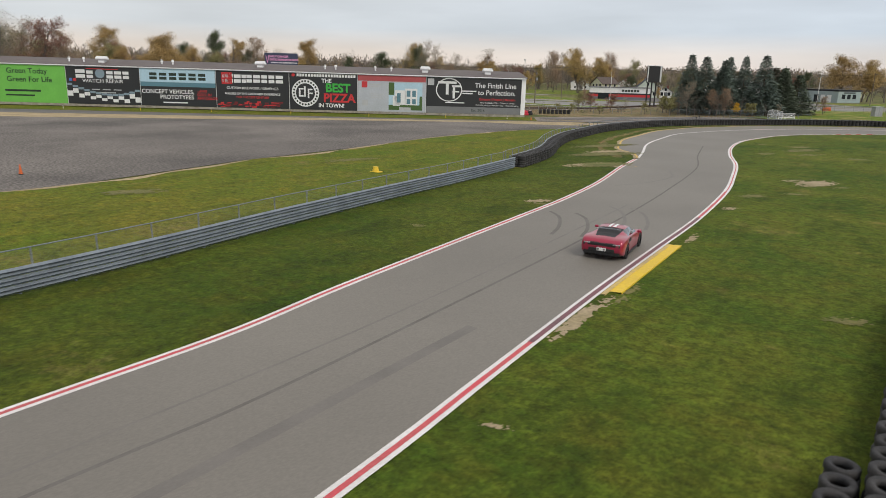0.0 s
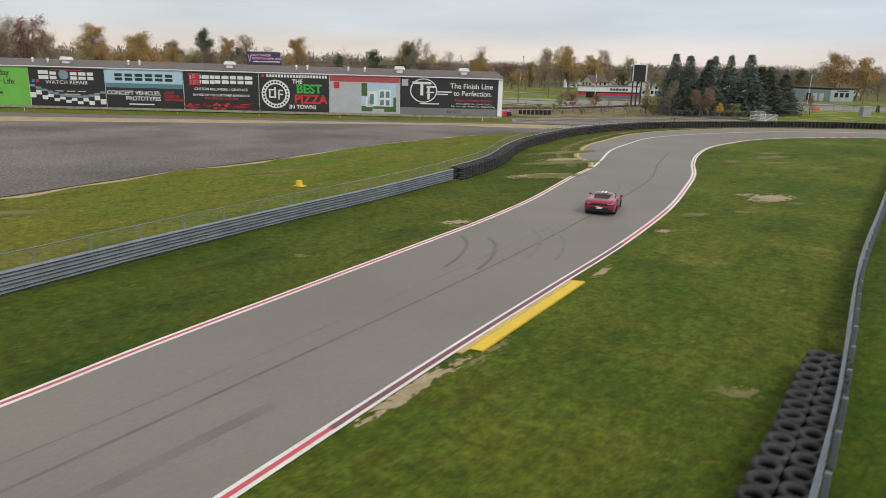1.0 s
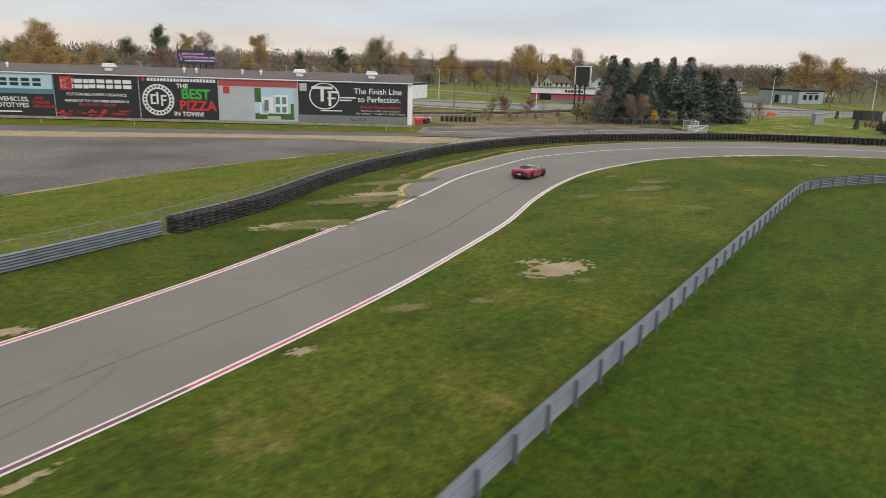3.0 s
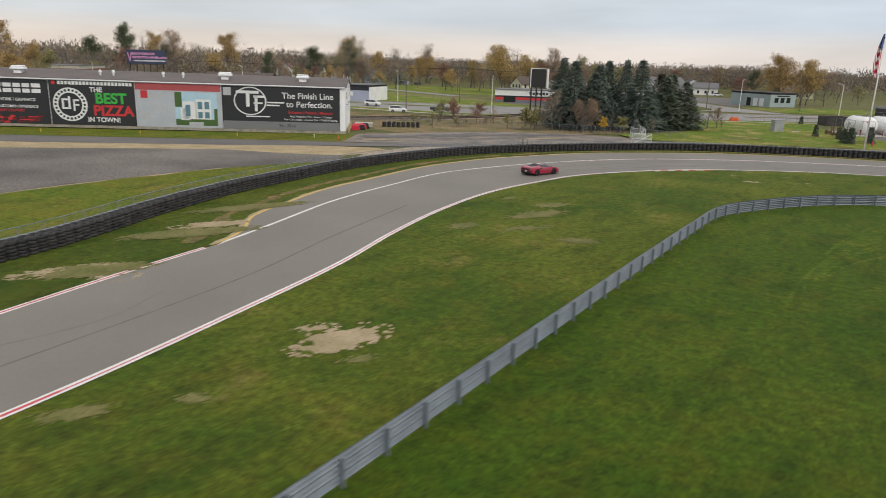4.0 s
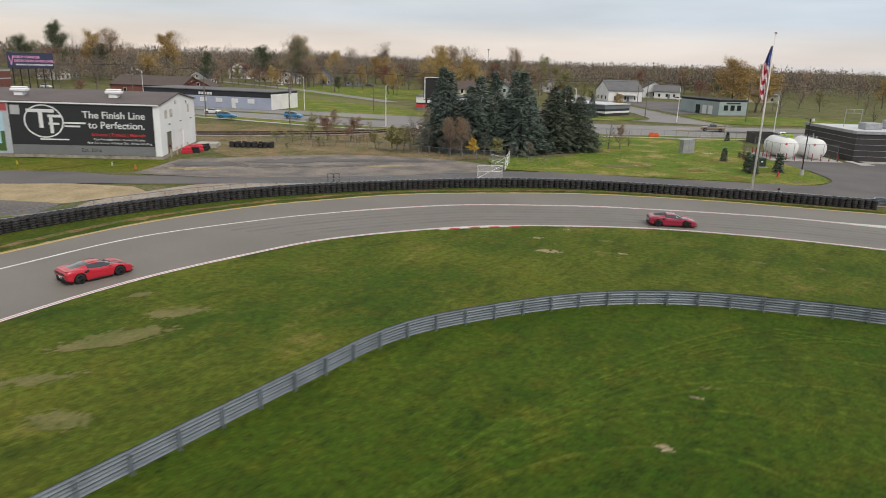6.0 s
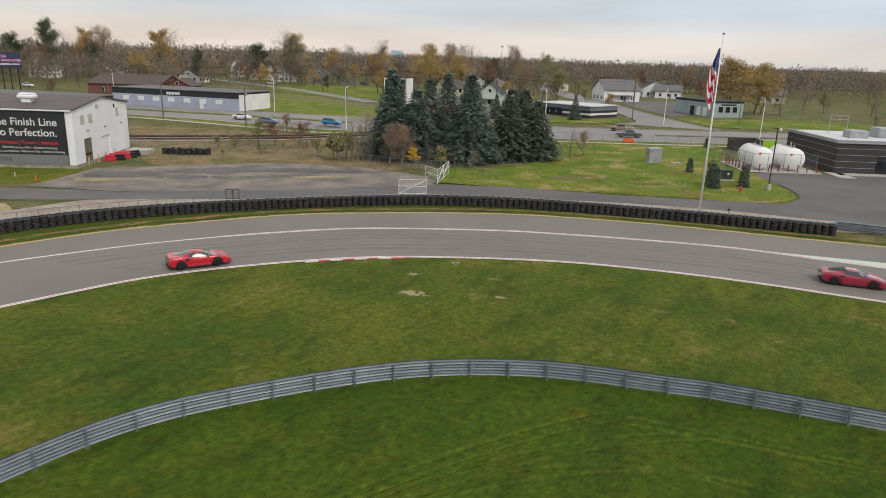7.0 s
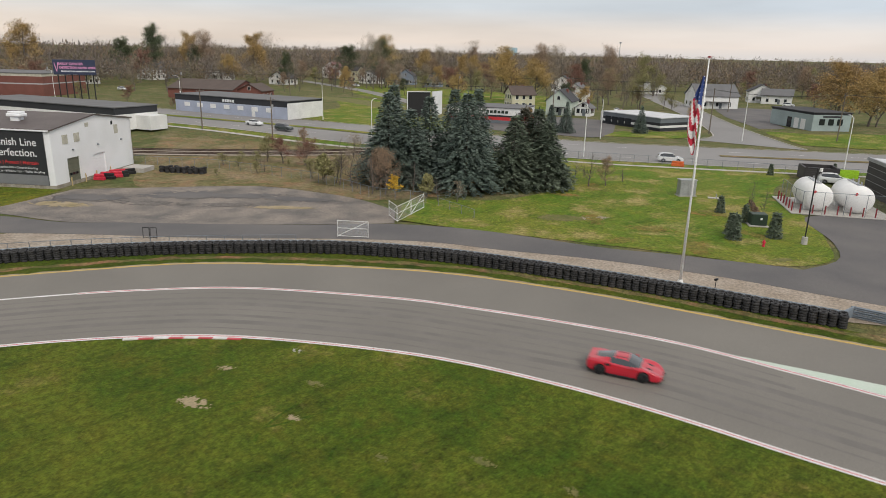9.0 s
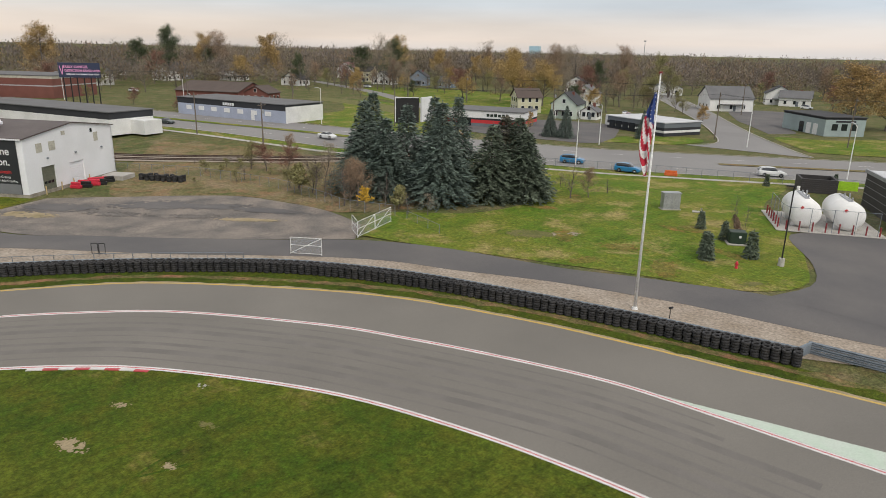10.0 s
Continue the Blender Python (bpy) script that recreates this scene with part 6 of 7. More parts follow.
belt(24, (-260, 60), (-330, 130), 30, 19, 30, (3, 4, 7, 2, 0, 6, 4, 8, 1, 5, 9))
belt(18, (-200, 20), (-280, 70), 30, 18, 28, (3, 4, 7, 2, 0, 6, 4, 8, 1, 5, 9))


# trees standing between the houses
def town_tree_ok(x, y):
    near = min((Vector((x, y, 0)) - p).length for p in sl + sr)
    return near > 9 and not (-95 < x < -40 and 300 < y < 385)


for k in range(120):
    q = random.Random(3000 + k)
    t = q.random()
    x, y = -300 + 330 * t + q.gauss(0, 14), 292 + 105 * t * (1.25 - 0.7 * t) + q.gauss(24, 30)
    if y > 270 and town_tree_ok(x, y):
        tree(q.choice((1, 9, 9, 0, 6, 2, 4, 1, 5, 3)), x, y, q.uniform(7, 15), q.uniform(0, 360), q.uniform(0.95, 1.4), group="trees between the houses")


def far_wood(name, a, b, depth, n, h0, h1, mts, seed):
    """A distant wood: trunks and ragged crowns of many small blades, joined."""
    r = random.Random(seed)
    V, F, I = [], [], []
    for k in range(n):
        t = r.random()
        x, y = a[0] + (b[0] - a[0]) * t + r.uniform(-depth, depth), a[1] + (b[1] - a[1]) * t + r.uniform(-depth, depth)
        h = r.uniform(h0, h1)
        mi = r.randrange(len(mts))
        for j in range(95):
            u = Vector((r.gauss(0, 1), r.gauss(0, 1), r.gauss(0, 1))).normalized() * r.random() ** 0.4
            p = Vector((x + u.x * h * 0.36, y + u.y * h * 0.36, h * (0.56 + 0.42 * u.z)))
            s = h * r.uniform(0.025, 0.075)
            e = (u + Vector((r.gauss(0, .4), r.gauss(0, .4), 0.7 + r.gauss(0, .4)))).normalized() * s
            g = e.cross(Vector((r.gauss(0, 1), r.gauss(0, 1), r.gauss(0, 1)))).normalized() * h * r.uniform(0.006, 0.020)
            o = len(V)
            V += [tuple(p - e), tuple(p + g), tuple(p + e), tuple(p - g)]
            F.append((o, o + 1, o + 2, o + 3))
            I.append(mi)
    me = bpy.data.meshes.new(name)
    me.from_pydata(V, [], F)
    for m in mts:
        me.materials.append(M[m])
    me.polygons.foreach_set("material_index", I)
    ob = new(name, me)
    return tagged(ob, "distant brown and grey autumn woodland", "woodland", kind="stuff")


wm = ("wood_a", "wood_b", "wood_a", "wood_c", "wood_a")
far_wood("wood", (-350, 160), (-300, 300), 30, 220, 8, 16, wm, 13)
far_wood("wood", (-300, 440), (-60, 500), 26, 330, 9, 16, wm, 14)
far_wood("wood", (-470, 60), (-390, 480), 45, 1000, 14, 22, wm, 1)
far_wood("wood", (-420, 480), (-60, 640), 60, 1200, 12, 19, wm, 2)
far_wood("wood", (-80, 540), (330, 560), 70, 900, 10, 15, wm, 3)
far_wood("wood", (-900, 300), (-500, 1000), 160, 800, 14, 22, wm, 4)
far_wood("wood", (-560, 950), (500, 1150), 170, 800, 12, 18, wm, 5)
far_wood("wood", (-2300, 900), (900, 2400), 320, 700, 14, 22, wm, 6)


# ---- fences and poles ----
def wire_mat(name="chain_link", colour=(0.30, 0.32, 0.33), cover=0.09):
    m = bpy.data.materials.new(name)
    m.use_nodes = True
    n, l = m.node_tree.nodes, m.node_tree.links
    p = n["Principled BSDF"]
    p.inputs["Base Color"].default_value = (*colour, 1)
    p.inputs["Metallic"].default_value, p.inputs["Roughness"].default_value = 0.5, 0.5
    tr = n.new("ShaderNodeBsdfTransparent")
    mx = n.new("ShaderNodeMixShader")
    mx.inputs[0].default_value = cover
    l.new(tr.outputs[0], mx.inputs[1])
    l.new(p.outputs[0], mx.inputs[2])
    l.new(mx.outputs[0], n["Material Output"].inputs[0])
    return m


M["chain"] = wire_mat()
M["red_post"] = mat("red_bollard_paint", (0.28, 0.03, 0.035), 0.6, scale=2)
M["tank_white"] = mat("white_tank_paint", (0.84, 0.84, 0.83), 0.45, tint=(0.72, 0.71, 0.69), scale=0.6, amount=0.5, scale2=4, amount2=0.04)
M["slat_dark"] = mat("charcoal_cladding", (0.030, 0.028, 0.030), 0.6, tint=(0.045, 0.04, 0.04), scale=0.6, amount=0.8, island=0.2)
M["trim_silver"] = mat("silver_trim", (0.42, 0.43, 0.45), 0.45, 0.5, scale=1.0)
M["green_box"] = mat("dark_green_enamel", (0.02, 0.04, 0.025), 0.5, scale=2)
M["orange"] = mat("orange_plastic", (0.65, 0.13, 0.03), 0.6, scale=2)
M["red_plastic"] = mat("red_plastic", (0.62, 0.03, 0.06), 0.5, scale=1.5)
M["lime"] = mat("lime_panel", (0.35, 0.62, 0.03), 0.5, scale=1.5)
M["pole_wood"] = mat("weathered_pole", (0.17, 0.14, 0.115), 0.95, scale=3, stretch=(1, 1, 0.1))
M["lamp_white"] = mat("white_pole_paint", (0.82, 0.82, 0.81), 0.5, scale=1)
M["flag_red"] = mat("flag_red", (0.45, 0.02, 0.045), 0.8, scale=2, amount=0.3)
M["flag_white"] = mat("flag_white", (0.72, 0.70, 0.70), 0.8, scale=2, amount=0.3)
M["flag_blue"] = mat("flag_blue", (0.03, 0.06, 0.22), 0.8, scale=2, amount=0.3)
for key, c in (("w_white", (0.78, 0.78, 0.77)), ("w_cream", (0.60, 0.58, 0.42)), ("w_pale_green", (0.55, 0.62, 0.55)), ("w_bluegrey", (0.22, 0.27, 0.34)), ("w_lilac", (0.40, 0.44, 0.55)), ("w_teal", (0.33, 0.40, 0.40)), ("w_charcoal", (0.032, 0.034, 0.04)), ("w_slate", (0.16, 0.18, 0.20)), ("w_brick", (0.20, 0.078, 0.062)), ("r_grey", (0.15, 0.15, 0.155)), ("r_brown", (0.10, 0.075, 0.065)), ("r_dark", (0.055, 0.055, 0.06)), ("r_white", (0.60, 0.61, 0.63)), ("r_redbrown", (0.19, 0.10, 0.10))):
    M[key] = mat(key, c, 0.85, tint=tuple(0.78 * v for v in c), scale=0.3, amount=0.7, scale2=4, amount2=0.08)


def chain_fence(name, line, h, every, label, z0=0.0):
    root = thing(name, label=label, category="fence", kind="structure")
    bm = B()
    for a, b in zip(line, line[1:]):
        za, zb = ground_z(a.x, a.y) + z0, ground_z(b.x, b.y) + z0
        bm.faces.new([bm.verts.new(p) for p in ((a.x, a.y, za + 0.05), (b.x, b.y, zb + 0.05), (b.x, b.y, zb + h), (a.x, a.y, za + h))])
    part("mesh_panel", bm, M["chain"], root)
    bm = B()
    for a, b in zip(line, line[1:]):
        tube(bm, (a.x, a.y, ground_z(a.x, a.y) + z0 + h), (b.x, b.y, ground_z(b.x, b.y) + z0 + h), 0.026, seg=5)
    part("top_rail", bm, M["galv"], root)
    pb = B()
    cyl(pb, 0.035, h, 0, 0, 0, seg=6)
    me = bpy.data.meshes.new("post")
    pb.to_mesh(me)
    pb.free()
    me.materials.append(M["galv_dull"])
    for i in range(0, len(line), every):
        o = new("post", me)
        o.parent = root
        o.location = (line[i].x, line[i].y, ground_z(line[i].x, line[i].y) + z0)
    return root


tb_line = offset(TYRES, 1.9)
chain_fence("fence_west", resample(offset(RAIL_L, 1.1)[30:], 32) + resample(tb_line[:nearest(tb_line, Vector((-23, 144, 0)))], 56), 1.38, 1, "low chain-link fence behind the barrier")
chain_fence("fence_road", resample(V2((-46, 211.4), (-26.6, 223.4), (-13.0, 230.5), (0, 238)), 22), 1.5, 1, "chain-link fence along the public road")
chain_fence("fence_yard", resample(V2((-92, 146), (-76, 158.5), (-66, 162.5), (-56, 164.5), (-44, 164.2), (-38, 163.6), (-30.6, 166.5)), 30), 1.5, 1, "old chain-link fence along the scrub")
chain_fence("fence_stub", resample(V2((-28.5, 166.8), (-20.9, 165.7)), 4), 1.1, 1, "short sagging chain-link fence")
chain_fence("fence_tank", resample(V2((-2.4, 208.3), (2.7, 200.5), (11.2, 206.2)), 9), 3.0, 1, "tall chain-link fence round the fuel tanks")
M["chain_pale"] = wire_mat("bright_chain_link", (0.62, 0.64, 0.66), 0.32)


def mesh_gate(a, b, h, label, leaves=1):
    """A framed chain-link gate from a to b, its leaves end to end."""
    d = Vector((b[0] - a[0], b[1] - a[1], 0))
    g = thing("chain_link_gate", pose(a[0], a[1], 0.03, 0, 0, math.degrees(math.atan2(d.y, d.x))), label, "gate")
    w = d.length / leaves
    for k in range(leaves):
        x0, x1 = k * w + 0.04, (k + 1) * w - 0.04
        bm = B()
        for p, q in (((x0, 0, 0.12), (x1, 0, 0.12)), ((x0, 0, h), (x1, 0, h)), ((x0, 0, 0.0), (x0, 0, h)), ((x1, 0, 0.0), (x1, 0, h)), ((x0, 0, 0.12), (x1, 0, h)), ((x0, 0, h * 0.55), (x1, 0, h * 0.55))):
            tube(bm, p, q, 0.027, seg=5)
        leaf = part("gate_leaf", bm, M["lamp_white"], g)
        bm = B()
        bm.faces.new([bm.verts.new(p) for p in ((x0, 0.01, 0.12), (x1, 0.01, 0.12), (x1, 0.01, h), (x0, 0.01, h))])
        part("mesh_panel", bm, M["chain_pale"], leaf)


mesh_gate((-23.96, 148.42), (-21.48, 150.67), 1.78, "pale framed chain-link gate behind the tyre wall")
mesh_gate((-28.1, 158.5), (-25.0, 157.3), 1.85, "pale chain-link gate leaf standing open at the yard")
mesh_gate((-24.93, 157.18), (-28.55, 164.4), 1.85, "long pale chain-link gate standing open at the yard", 2)
gf = thing("steel_frame", pose(-35.6, 132.6, 0.0, 0, 0, 48), "small dark steel frame beside the fence", "frame")
for x in (0, 0.75):
    bm = B()
    for a, b in (((x, 0, 0.0), (x, 0, 1.15)), ((x + 0.65, 0, 0.0), (x + 0.65, 0, 1.15)), ((x, 0, 1.15), (x + 0.65, 0, 1.15)), ((x, 0, 0.12), (x + 0.65, 0, 0.12))):
        tube(bm, a, b, 0.035, seg=5)
    part("frame_bay", bm, M["trim_black"], gf)

# flagpole with its limp flag
fp = thing("flagpole", pose(6.66, 163.9, 0), "tall white flagpole with a limp striped flag", "flagpole")
bm = B()
cyl(bm, 0.13, 19.0, 0, 0, 0, 0.05, seg=14)
part("pole", bm, M["lamp_white"], fp, smooth=True)
bm = B()
cyl(bm, 0.28, 0.22, 0, 0, 0, 0.2, seg=16)
part("base_collar", bm, M["lamp_white"], fp)
bm = B()
cyl(bm, 0.16, 0.14, 0, 0, 19.0, 0.12, seg=12)
part("truck", bm, M["red_post"], fp, "red cap")


def limp_flag():
    """A flag hanging in folds: strips that run down the folds, stripes slanting across them."""
    mats = [M["flag_red"], M["flag_white"], M["flag_blue"]]
    bm = B()
    nu, nv = 16, 60
    rows = []
    for j in range(nv + 1):
        v = j / nv
        z = 17.6 - 6.4 * v
        width = 0.28 + 0.75 * math.sin(min(1.0, v * 1.25) * math.pi * 0.62)
        if v > 0.82:
            width *= 1 - (v - 0.82) / 0.18 * 0.75
        row = []
        for i in range(nu + 1):
            u = i / nu
            fold = 0.16 * math.sin(u * 9.0 + v * 5) * (0.4 + u) + 0.05 * math.sin(v * 17)
            x = -0.12 - u * width * 0.85 - 0.12 * v
            row.append(bm.verts.new((x * 0.82, fold + x * 0.35, z)))
        rows.append(row)
    for j in range(nv):
        for i in range(nu):
            f = bm.faces.new((rows[j][i], rows[j][i + 1], rows[j + 1][i + 1], rows[j + 1][i]))
            u, v = (i + 0.5) / nu, (j + 0.5) / nv
            s = v * 11 + u * 3.2 + 0.8 * math.sin(u * 7)
            if v < 0.38 - 0.10 * u:
                f.material_index = 2
                if (i + 2 * j) % 5 == 0 and j % 3 == 0:
                    f.material_index = 1
            else:
                f.material_index = int(s) % 2
    return part("flag", bm, mats, fp, "limp red, white and blue flag", smooth=True)


limp_flag()
fl = thing("floodlight", pose(9.6, 164.4, 0.0), "small black ground floodlight beside the barrier", "floodlight")
b = B()
cyl(b, 0.03, 0.9, 0, 0, 0)
part("stake", b, M["trim_black"], fl)
b = B()
box(b, 0.3, 0.25, 0.18, 0.05, 0, 0.85, bevel=0.03, ry=-25)
part("head", b, M["trim_black"], fl)


def street_lamp(x, y, h, rz, mt="lamp_white", arm=1.8, z=0.0):
    t = thing("street_lamp", pose(x, y, z, 0, 0, rz), "tall pale street lamp with a short arm", "street lamp", "street lamps")
    b = B()
    cyl(b, 0.11, h, 0, 0, 0, 0.06, seg=8)
    part("pole", b, M[mt], t)
    b = B()
    tube(b, (0, 0, h - 0.25), (arm * 0.5, 0, h + 0.25), 0.045)
    tube(b, (arm * 0.5, 0, h + 0.25), (arm, 0, h + 0.3), 0.045)
    part("arm", b, M[mt], t)
    b = B()
    box(b, 0.75, 0.28, 0.14, arm + 0.2, 0, h + 0.22, bevel=0.04)
    part("lamp_head", b, M["trim_silver"], t)
    return t


for x, y, h, rz in ((-43.0, 217.5, 9.5, 130), (-36, 270.5, 9.5, -60), (-6.0, 245.5, 9.3, 130), (-79, 193.5, 9.0, 120), (-126, 211.5, 9.5, -70), (-182, 194.5, 9.5, -70), (-58, 244.5, 8.8, -60), (-240, 172, 9.5, -70)):
    street_lamp(x, y, h, rz)
lp = thing("lot_lamp", pose(8.9, 186.0, 0.02, 0, 0, 200), "slim black lamp post on a concrete footing", "lamp post")
b = B()
cyl(b, 0.32, 0.8, 0, 0, 0, 0.30, seg=14)
part("footing", b, M["concrete"], lp)
b = B()
box(b, 0.13, 0.13, 7.4, 0, 0, 0.8)
part("pole", b, M["trim_black"], lp)
b = B()
box(b, 0.7, 0.35, 0.1, 0.35, 0, 8.15, bevel=0.02)
part("lamp_head", b, M["trim_black"], lp)
b = B()
cyl(b, 0.16, 0.35, -0.35, 0, 7.9)
part("camera_dome", b, M["tank_white"], lp)


def utility_pole(x, y, h, rz):
    t = thing("utility_pole", pose(x, y, 0, 0, 0, rz), "weathered wooden utility pole with crossarm", "utility pole", "utility poles")
    b = B()
    cyl(b, 0.16, h, 0, 0, 0, 0.11, seg=8)
    part("pole", b, M["pole_wood"], t)
    b = B()
    box(b, 0.1, 2.4, 0.12, 0.15, 0, h - 0.7)
    part("crossarm", b, M["pole_wood"], t)
    for yy in (-1.0, 0.0, 1.0):
        b = B()
        cyl(b, 0.05, 0.2, 0.15, yy, h - 0.58, 0.03, seg=6)
        part("insulator", b, M["trim_silver"], t)
    if int(x) % 2:
        b = B()
        cyl(b, 0.22, 0.8, 0.35, 0, h - 2.4, seg=10)
        part("transformer", b, M["trim_silver"], t)
    return t


def wires(pts, h, spread=1.0):
    for yy in (-spread, 0.0, spread):
        c = bpy.data.curves.new("wire", "CURVE")
        c.dimensions, c.bevel_depth, c.bevel_resolution = "3D", 0.018, 0
        c.materials.append(M["trim_black"])
        sp = c.splines.new("POLY")
        out = []
        for (x0, y0), (x1, y1) in zip(pts, pts[1:]):
            for k in range(8):
                t = k / 8
                out.append((x0 + (x1 - x0) * t, y0 + (y1 - y0) * t + yy, h - 0.4 - 4 * 0.9 * t * (1 - t)))
        out.append((pts[-1][0], pts[-1][1] + yy, h - 0.4))
        sp.points.add(len(out) - 1)
        for q, p in zip(sp.points, out):
            q.co = (*p, 1)
        tagged(new("wire", c), "thin sagging overhead power wire", "power wire")


row1 = [(-265, 176), (-205, 204), (-160, 221), (-112, 226), (-77, 250), (-48, 278), (-22, 291), (20, 322)]
for x, y in row1:
    utility_pole(x, y, 11.5, 35)
wires(row1, 11.5)
row2 = [(-330, 300), (-270, 322), (-215, 310), (-165, 300), (-118, 312), (-78, 352), (-60, 400)]
for x, y in row2:
    utility_pole(x, y, 11, 20)
wires(row2, 11)
utility_pole(-122.7, 176, 9.5, 20)
utility_pole(-97.0, 180.5, 9, 20)

# ---- paddock corner ----
uc = thing("utility_cabinet", pose(-12.0, 199.4, 0.02, 0, 0, 52), "large stainless steel utility cabinet on the lawn", "cabinet")
b = B()
box(b, 2.6, 1.5, 0.12, 0, 0, 0)
part("plinth", b, M["concrete"], uc)
for k in (-1, 1):
    b = B()
    box(b, 1.15, 1.25, 2.15, k * 0.58, 0, 0.12, bevel=0.03)
    part("cabinet_body", b, M["trim_silver"], uc)
b = B()
box(b, 2.5, 1.4, 0.1, 0, 0, 2.27, bevel=0.03)
part("lid", b, M["trim_silver"], uc)
sl = thing("concrete_slab", pose(-8.6, 201.0, 0.02, 0, 0, 30), "small white concrete slab with a pipe stub", "slab")
b = B()
box(b, 1.6, 0.9, 0.1, 0, 0, 0, bevel=0.02)
part("slab", b, M["concrete"], sl)
b = B()
cyl(b, 0.08, 0.5, 0.3, 0, 0.1)
part("pipe", b, M["trim_silver"], sl)
tf = thing("transformer_box", pose(2.1, 190.2, 0.02, 0, 0, 38), "dark green transformer box on a concrete pad", "transformer")
b = B()
box(b, 2.2, 1.9, 0.12, 0, 0, 0, bevel=0.02)
part("pad", b, M["concrete"], tf)
b = B()
box(b, 1.8, 1.4, 1.35, 0, 0.1, 0.12, bevel=0.05)
part("housing", b, M["green_box"], tf)
b = B()
box(b, 0.25, 0.02, 0.25, 0.2, -0.62, 0.8)
part("label_plate", b, M["b_white"], tf)
hy = thing("fire_hydrant", pose(6.5, 181.5, 0.02), "small red fire hydrant on the lawn", "fire hydrant")
b = B()
cyl(b, 0.16, 0.12, 0, 0, 0)
cyl(b, 0.12, 0.5, 0, 0, 0.1)
cyl(b, 0.14, 0.16, 0, 0, 0.58, 0.05)
part("barrel", b, M["red_plastic"], hy)
b = B()
box(b, 0.42, 0.12, 0.12, 0, 0, 0.38, bevel=0.03)
part("nozzles", b, M["red_plastic"], hy)
HB = branch_tree(63, 1.0, 1.2, 500, 0.09, "leaf_brown")
for k in range(7):
    tree_thing("hedge_shrub", HB, pose(-2.8 + 0.75 * k, 199.5 - 1.35 * k + 0.2 * (k % 2), 0.02, 0, 0, 40 * k), "low clipped brown shrub on the lawn", "shrub", "shrubs on the lawn")
tree(9, 1.4, 193.5, 4.2, 0, 0.7)
tree(9, -1.6, 197.0, 4.6, 60, 0.7)
rb = thing("road_barrier", pose(-26.0, 222.4, 0.03, 0, 0, 30), "orange and white plastic road barrier", "barrier")
b = B()
box(b, 2.2, 0.4, 0.55, 0, 0, 0, bevel=0.06)
part("barrier_base", b, M["orange"], rb)
b = B()
box(b, 2.0, 0.25, 0.4, 0, 0, 0.55, bevel=0.05)
part("barrier_top", b, M["orange"], rb)

TK = pose(2.8, 200.5, 0.03, 0, 0, 34)
pad = thing("tank_pad", TK, "pale concrete pad under the fuel tanks", "pad", kind="structure")
b = B()
box(b, 12.0, 11.0, 0.14, 5.2, 5.4, 0, bevel=0.03)
part("slab", b, M["concrete"], pad)
for k, x in enumerate((2.6, 7.4)):
    t = thing("fuel_tank", TK @ pose(x, 1.6, 0.14), "large white horizontal fuel tank with red hazard diamond", "tank", "fuel tanks")
    R_, L_ = 1.72, 6.2
    bm = B()
    prof = [(0.0, -0.35), (0.8, -0.28), (1.35, -0.12), (R_, 0.12), (R_, L_ - 0.12), (1.35, L_ + 0.12), (0.8, L_ + 0.28), (0.0, L_ + 0.35)]
    ring = []
    for j in range(28):
        a = 2 * math.pi * j / 28
        ring.append([bm.verts.new((rr_ * math.cos(a), yy, 1.85 + rr_ * math.sin(a))) for rr_, yy in prof])
    for j in range(28):
        for i in range(len(prof) - 1):
            bm.faces.new((ring[j][i], ring[(j + 1) % 28][i], ring[(j + 1) % 28][i + 1], ring[j][i + 1]))
    bmesh.ops.remove_doubles(bm, verts=bm.verts, dist=0.002)
    bmesh.ops.recalc_face_normals(bm, faces=bm.faces)
    part("shell", bm, M["tank_white"], t, smooth=True)
    for yy in (1.2, 5.0):
        b = B()
        box(b, 2.6, 0.35, 0.9, 0, yy, 0, bevel=0.03)
        part("saddle", b, M["tank_white"], t)
    b = B()
    box(b, 0.5, 4.6, 0.06, 0, 3.0, 3.58)
    part("catwalk", b, M["trim_silver"], t)
    for yy, hh in ((1.2, 0.5), (2.4, 0.8), (4.4, 0.45)):
        b = B()
        cyl(b, 0.1, hh, 0.2, yy, 3.5)
        part("vent_pipe", b, M["trim_silver"], t)
    b = B()
    box(b, 0.02, 0.02, 0.02, 0, 0, 0)
    bm = B()
    bmesh.ops.create_cube(bm, size=1.0, matrix=Matrix.Translation((-0.6, -0.26, 2.6)) @ Euler((0, radians(45), 0)).to_matrix().to_4x4() @ Matrix.Diagonal((0.34, 0.02, 0.34, 1)))
    part("hazard_sign", bm, M["b_red"], t)
    b.free()
for k in range(8):
    b = B()
    cyl(b, 0.09, 1.15, seg=8)
    o = put("bollard", b, M["red_post"])
    o.matrix_world = TK @ pose(0.3 + 1.45 * k, 0.25, 0.14)
    tagged(o, "dark red steel bollard before the tanks", "bollard", "bollards round the tanks")
for k in range(6):
    b = B()
    cyl(b, 0.09, 1.15, seg=8)
    o = put("bollard", b, M["red_post"])
    o.matrix_world = TK @ pose(-0.4, 1.4 + 1.5 * k, 0.14)
    tagged(o, "dark red steel bollard before the tanks", "bollard", "bollards round the tanks")

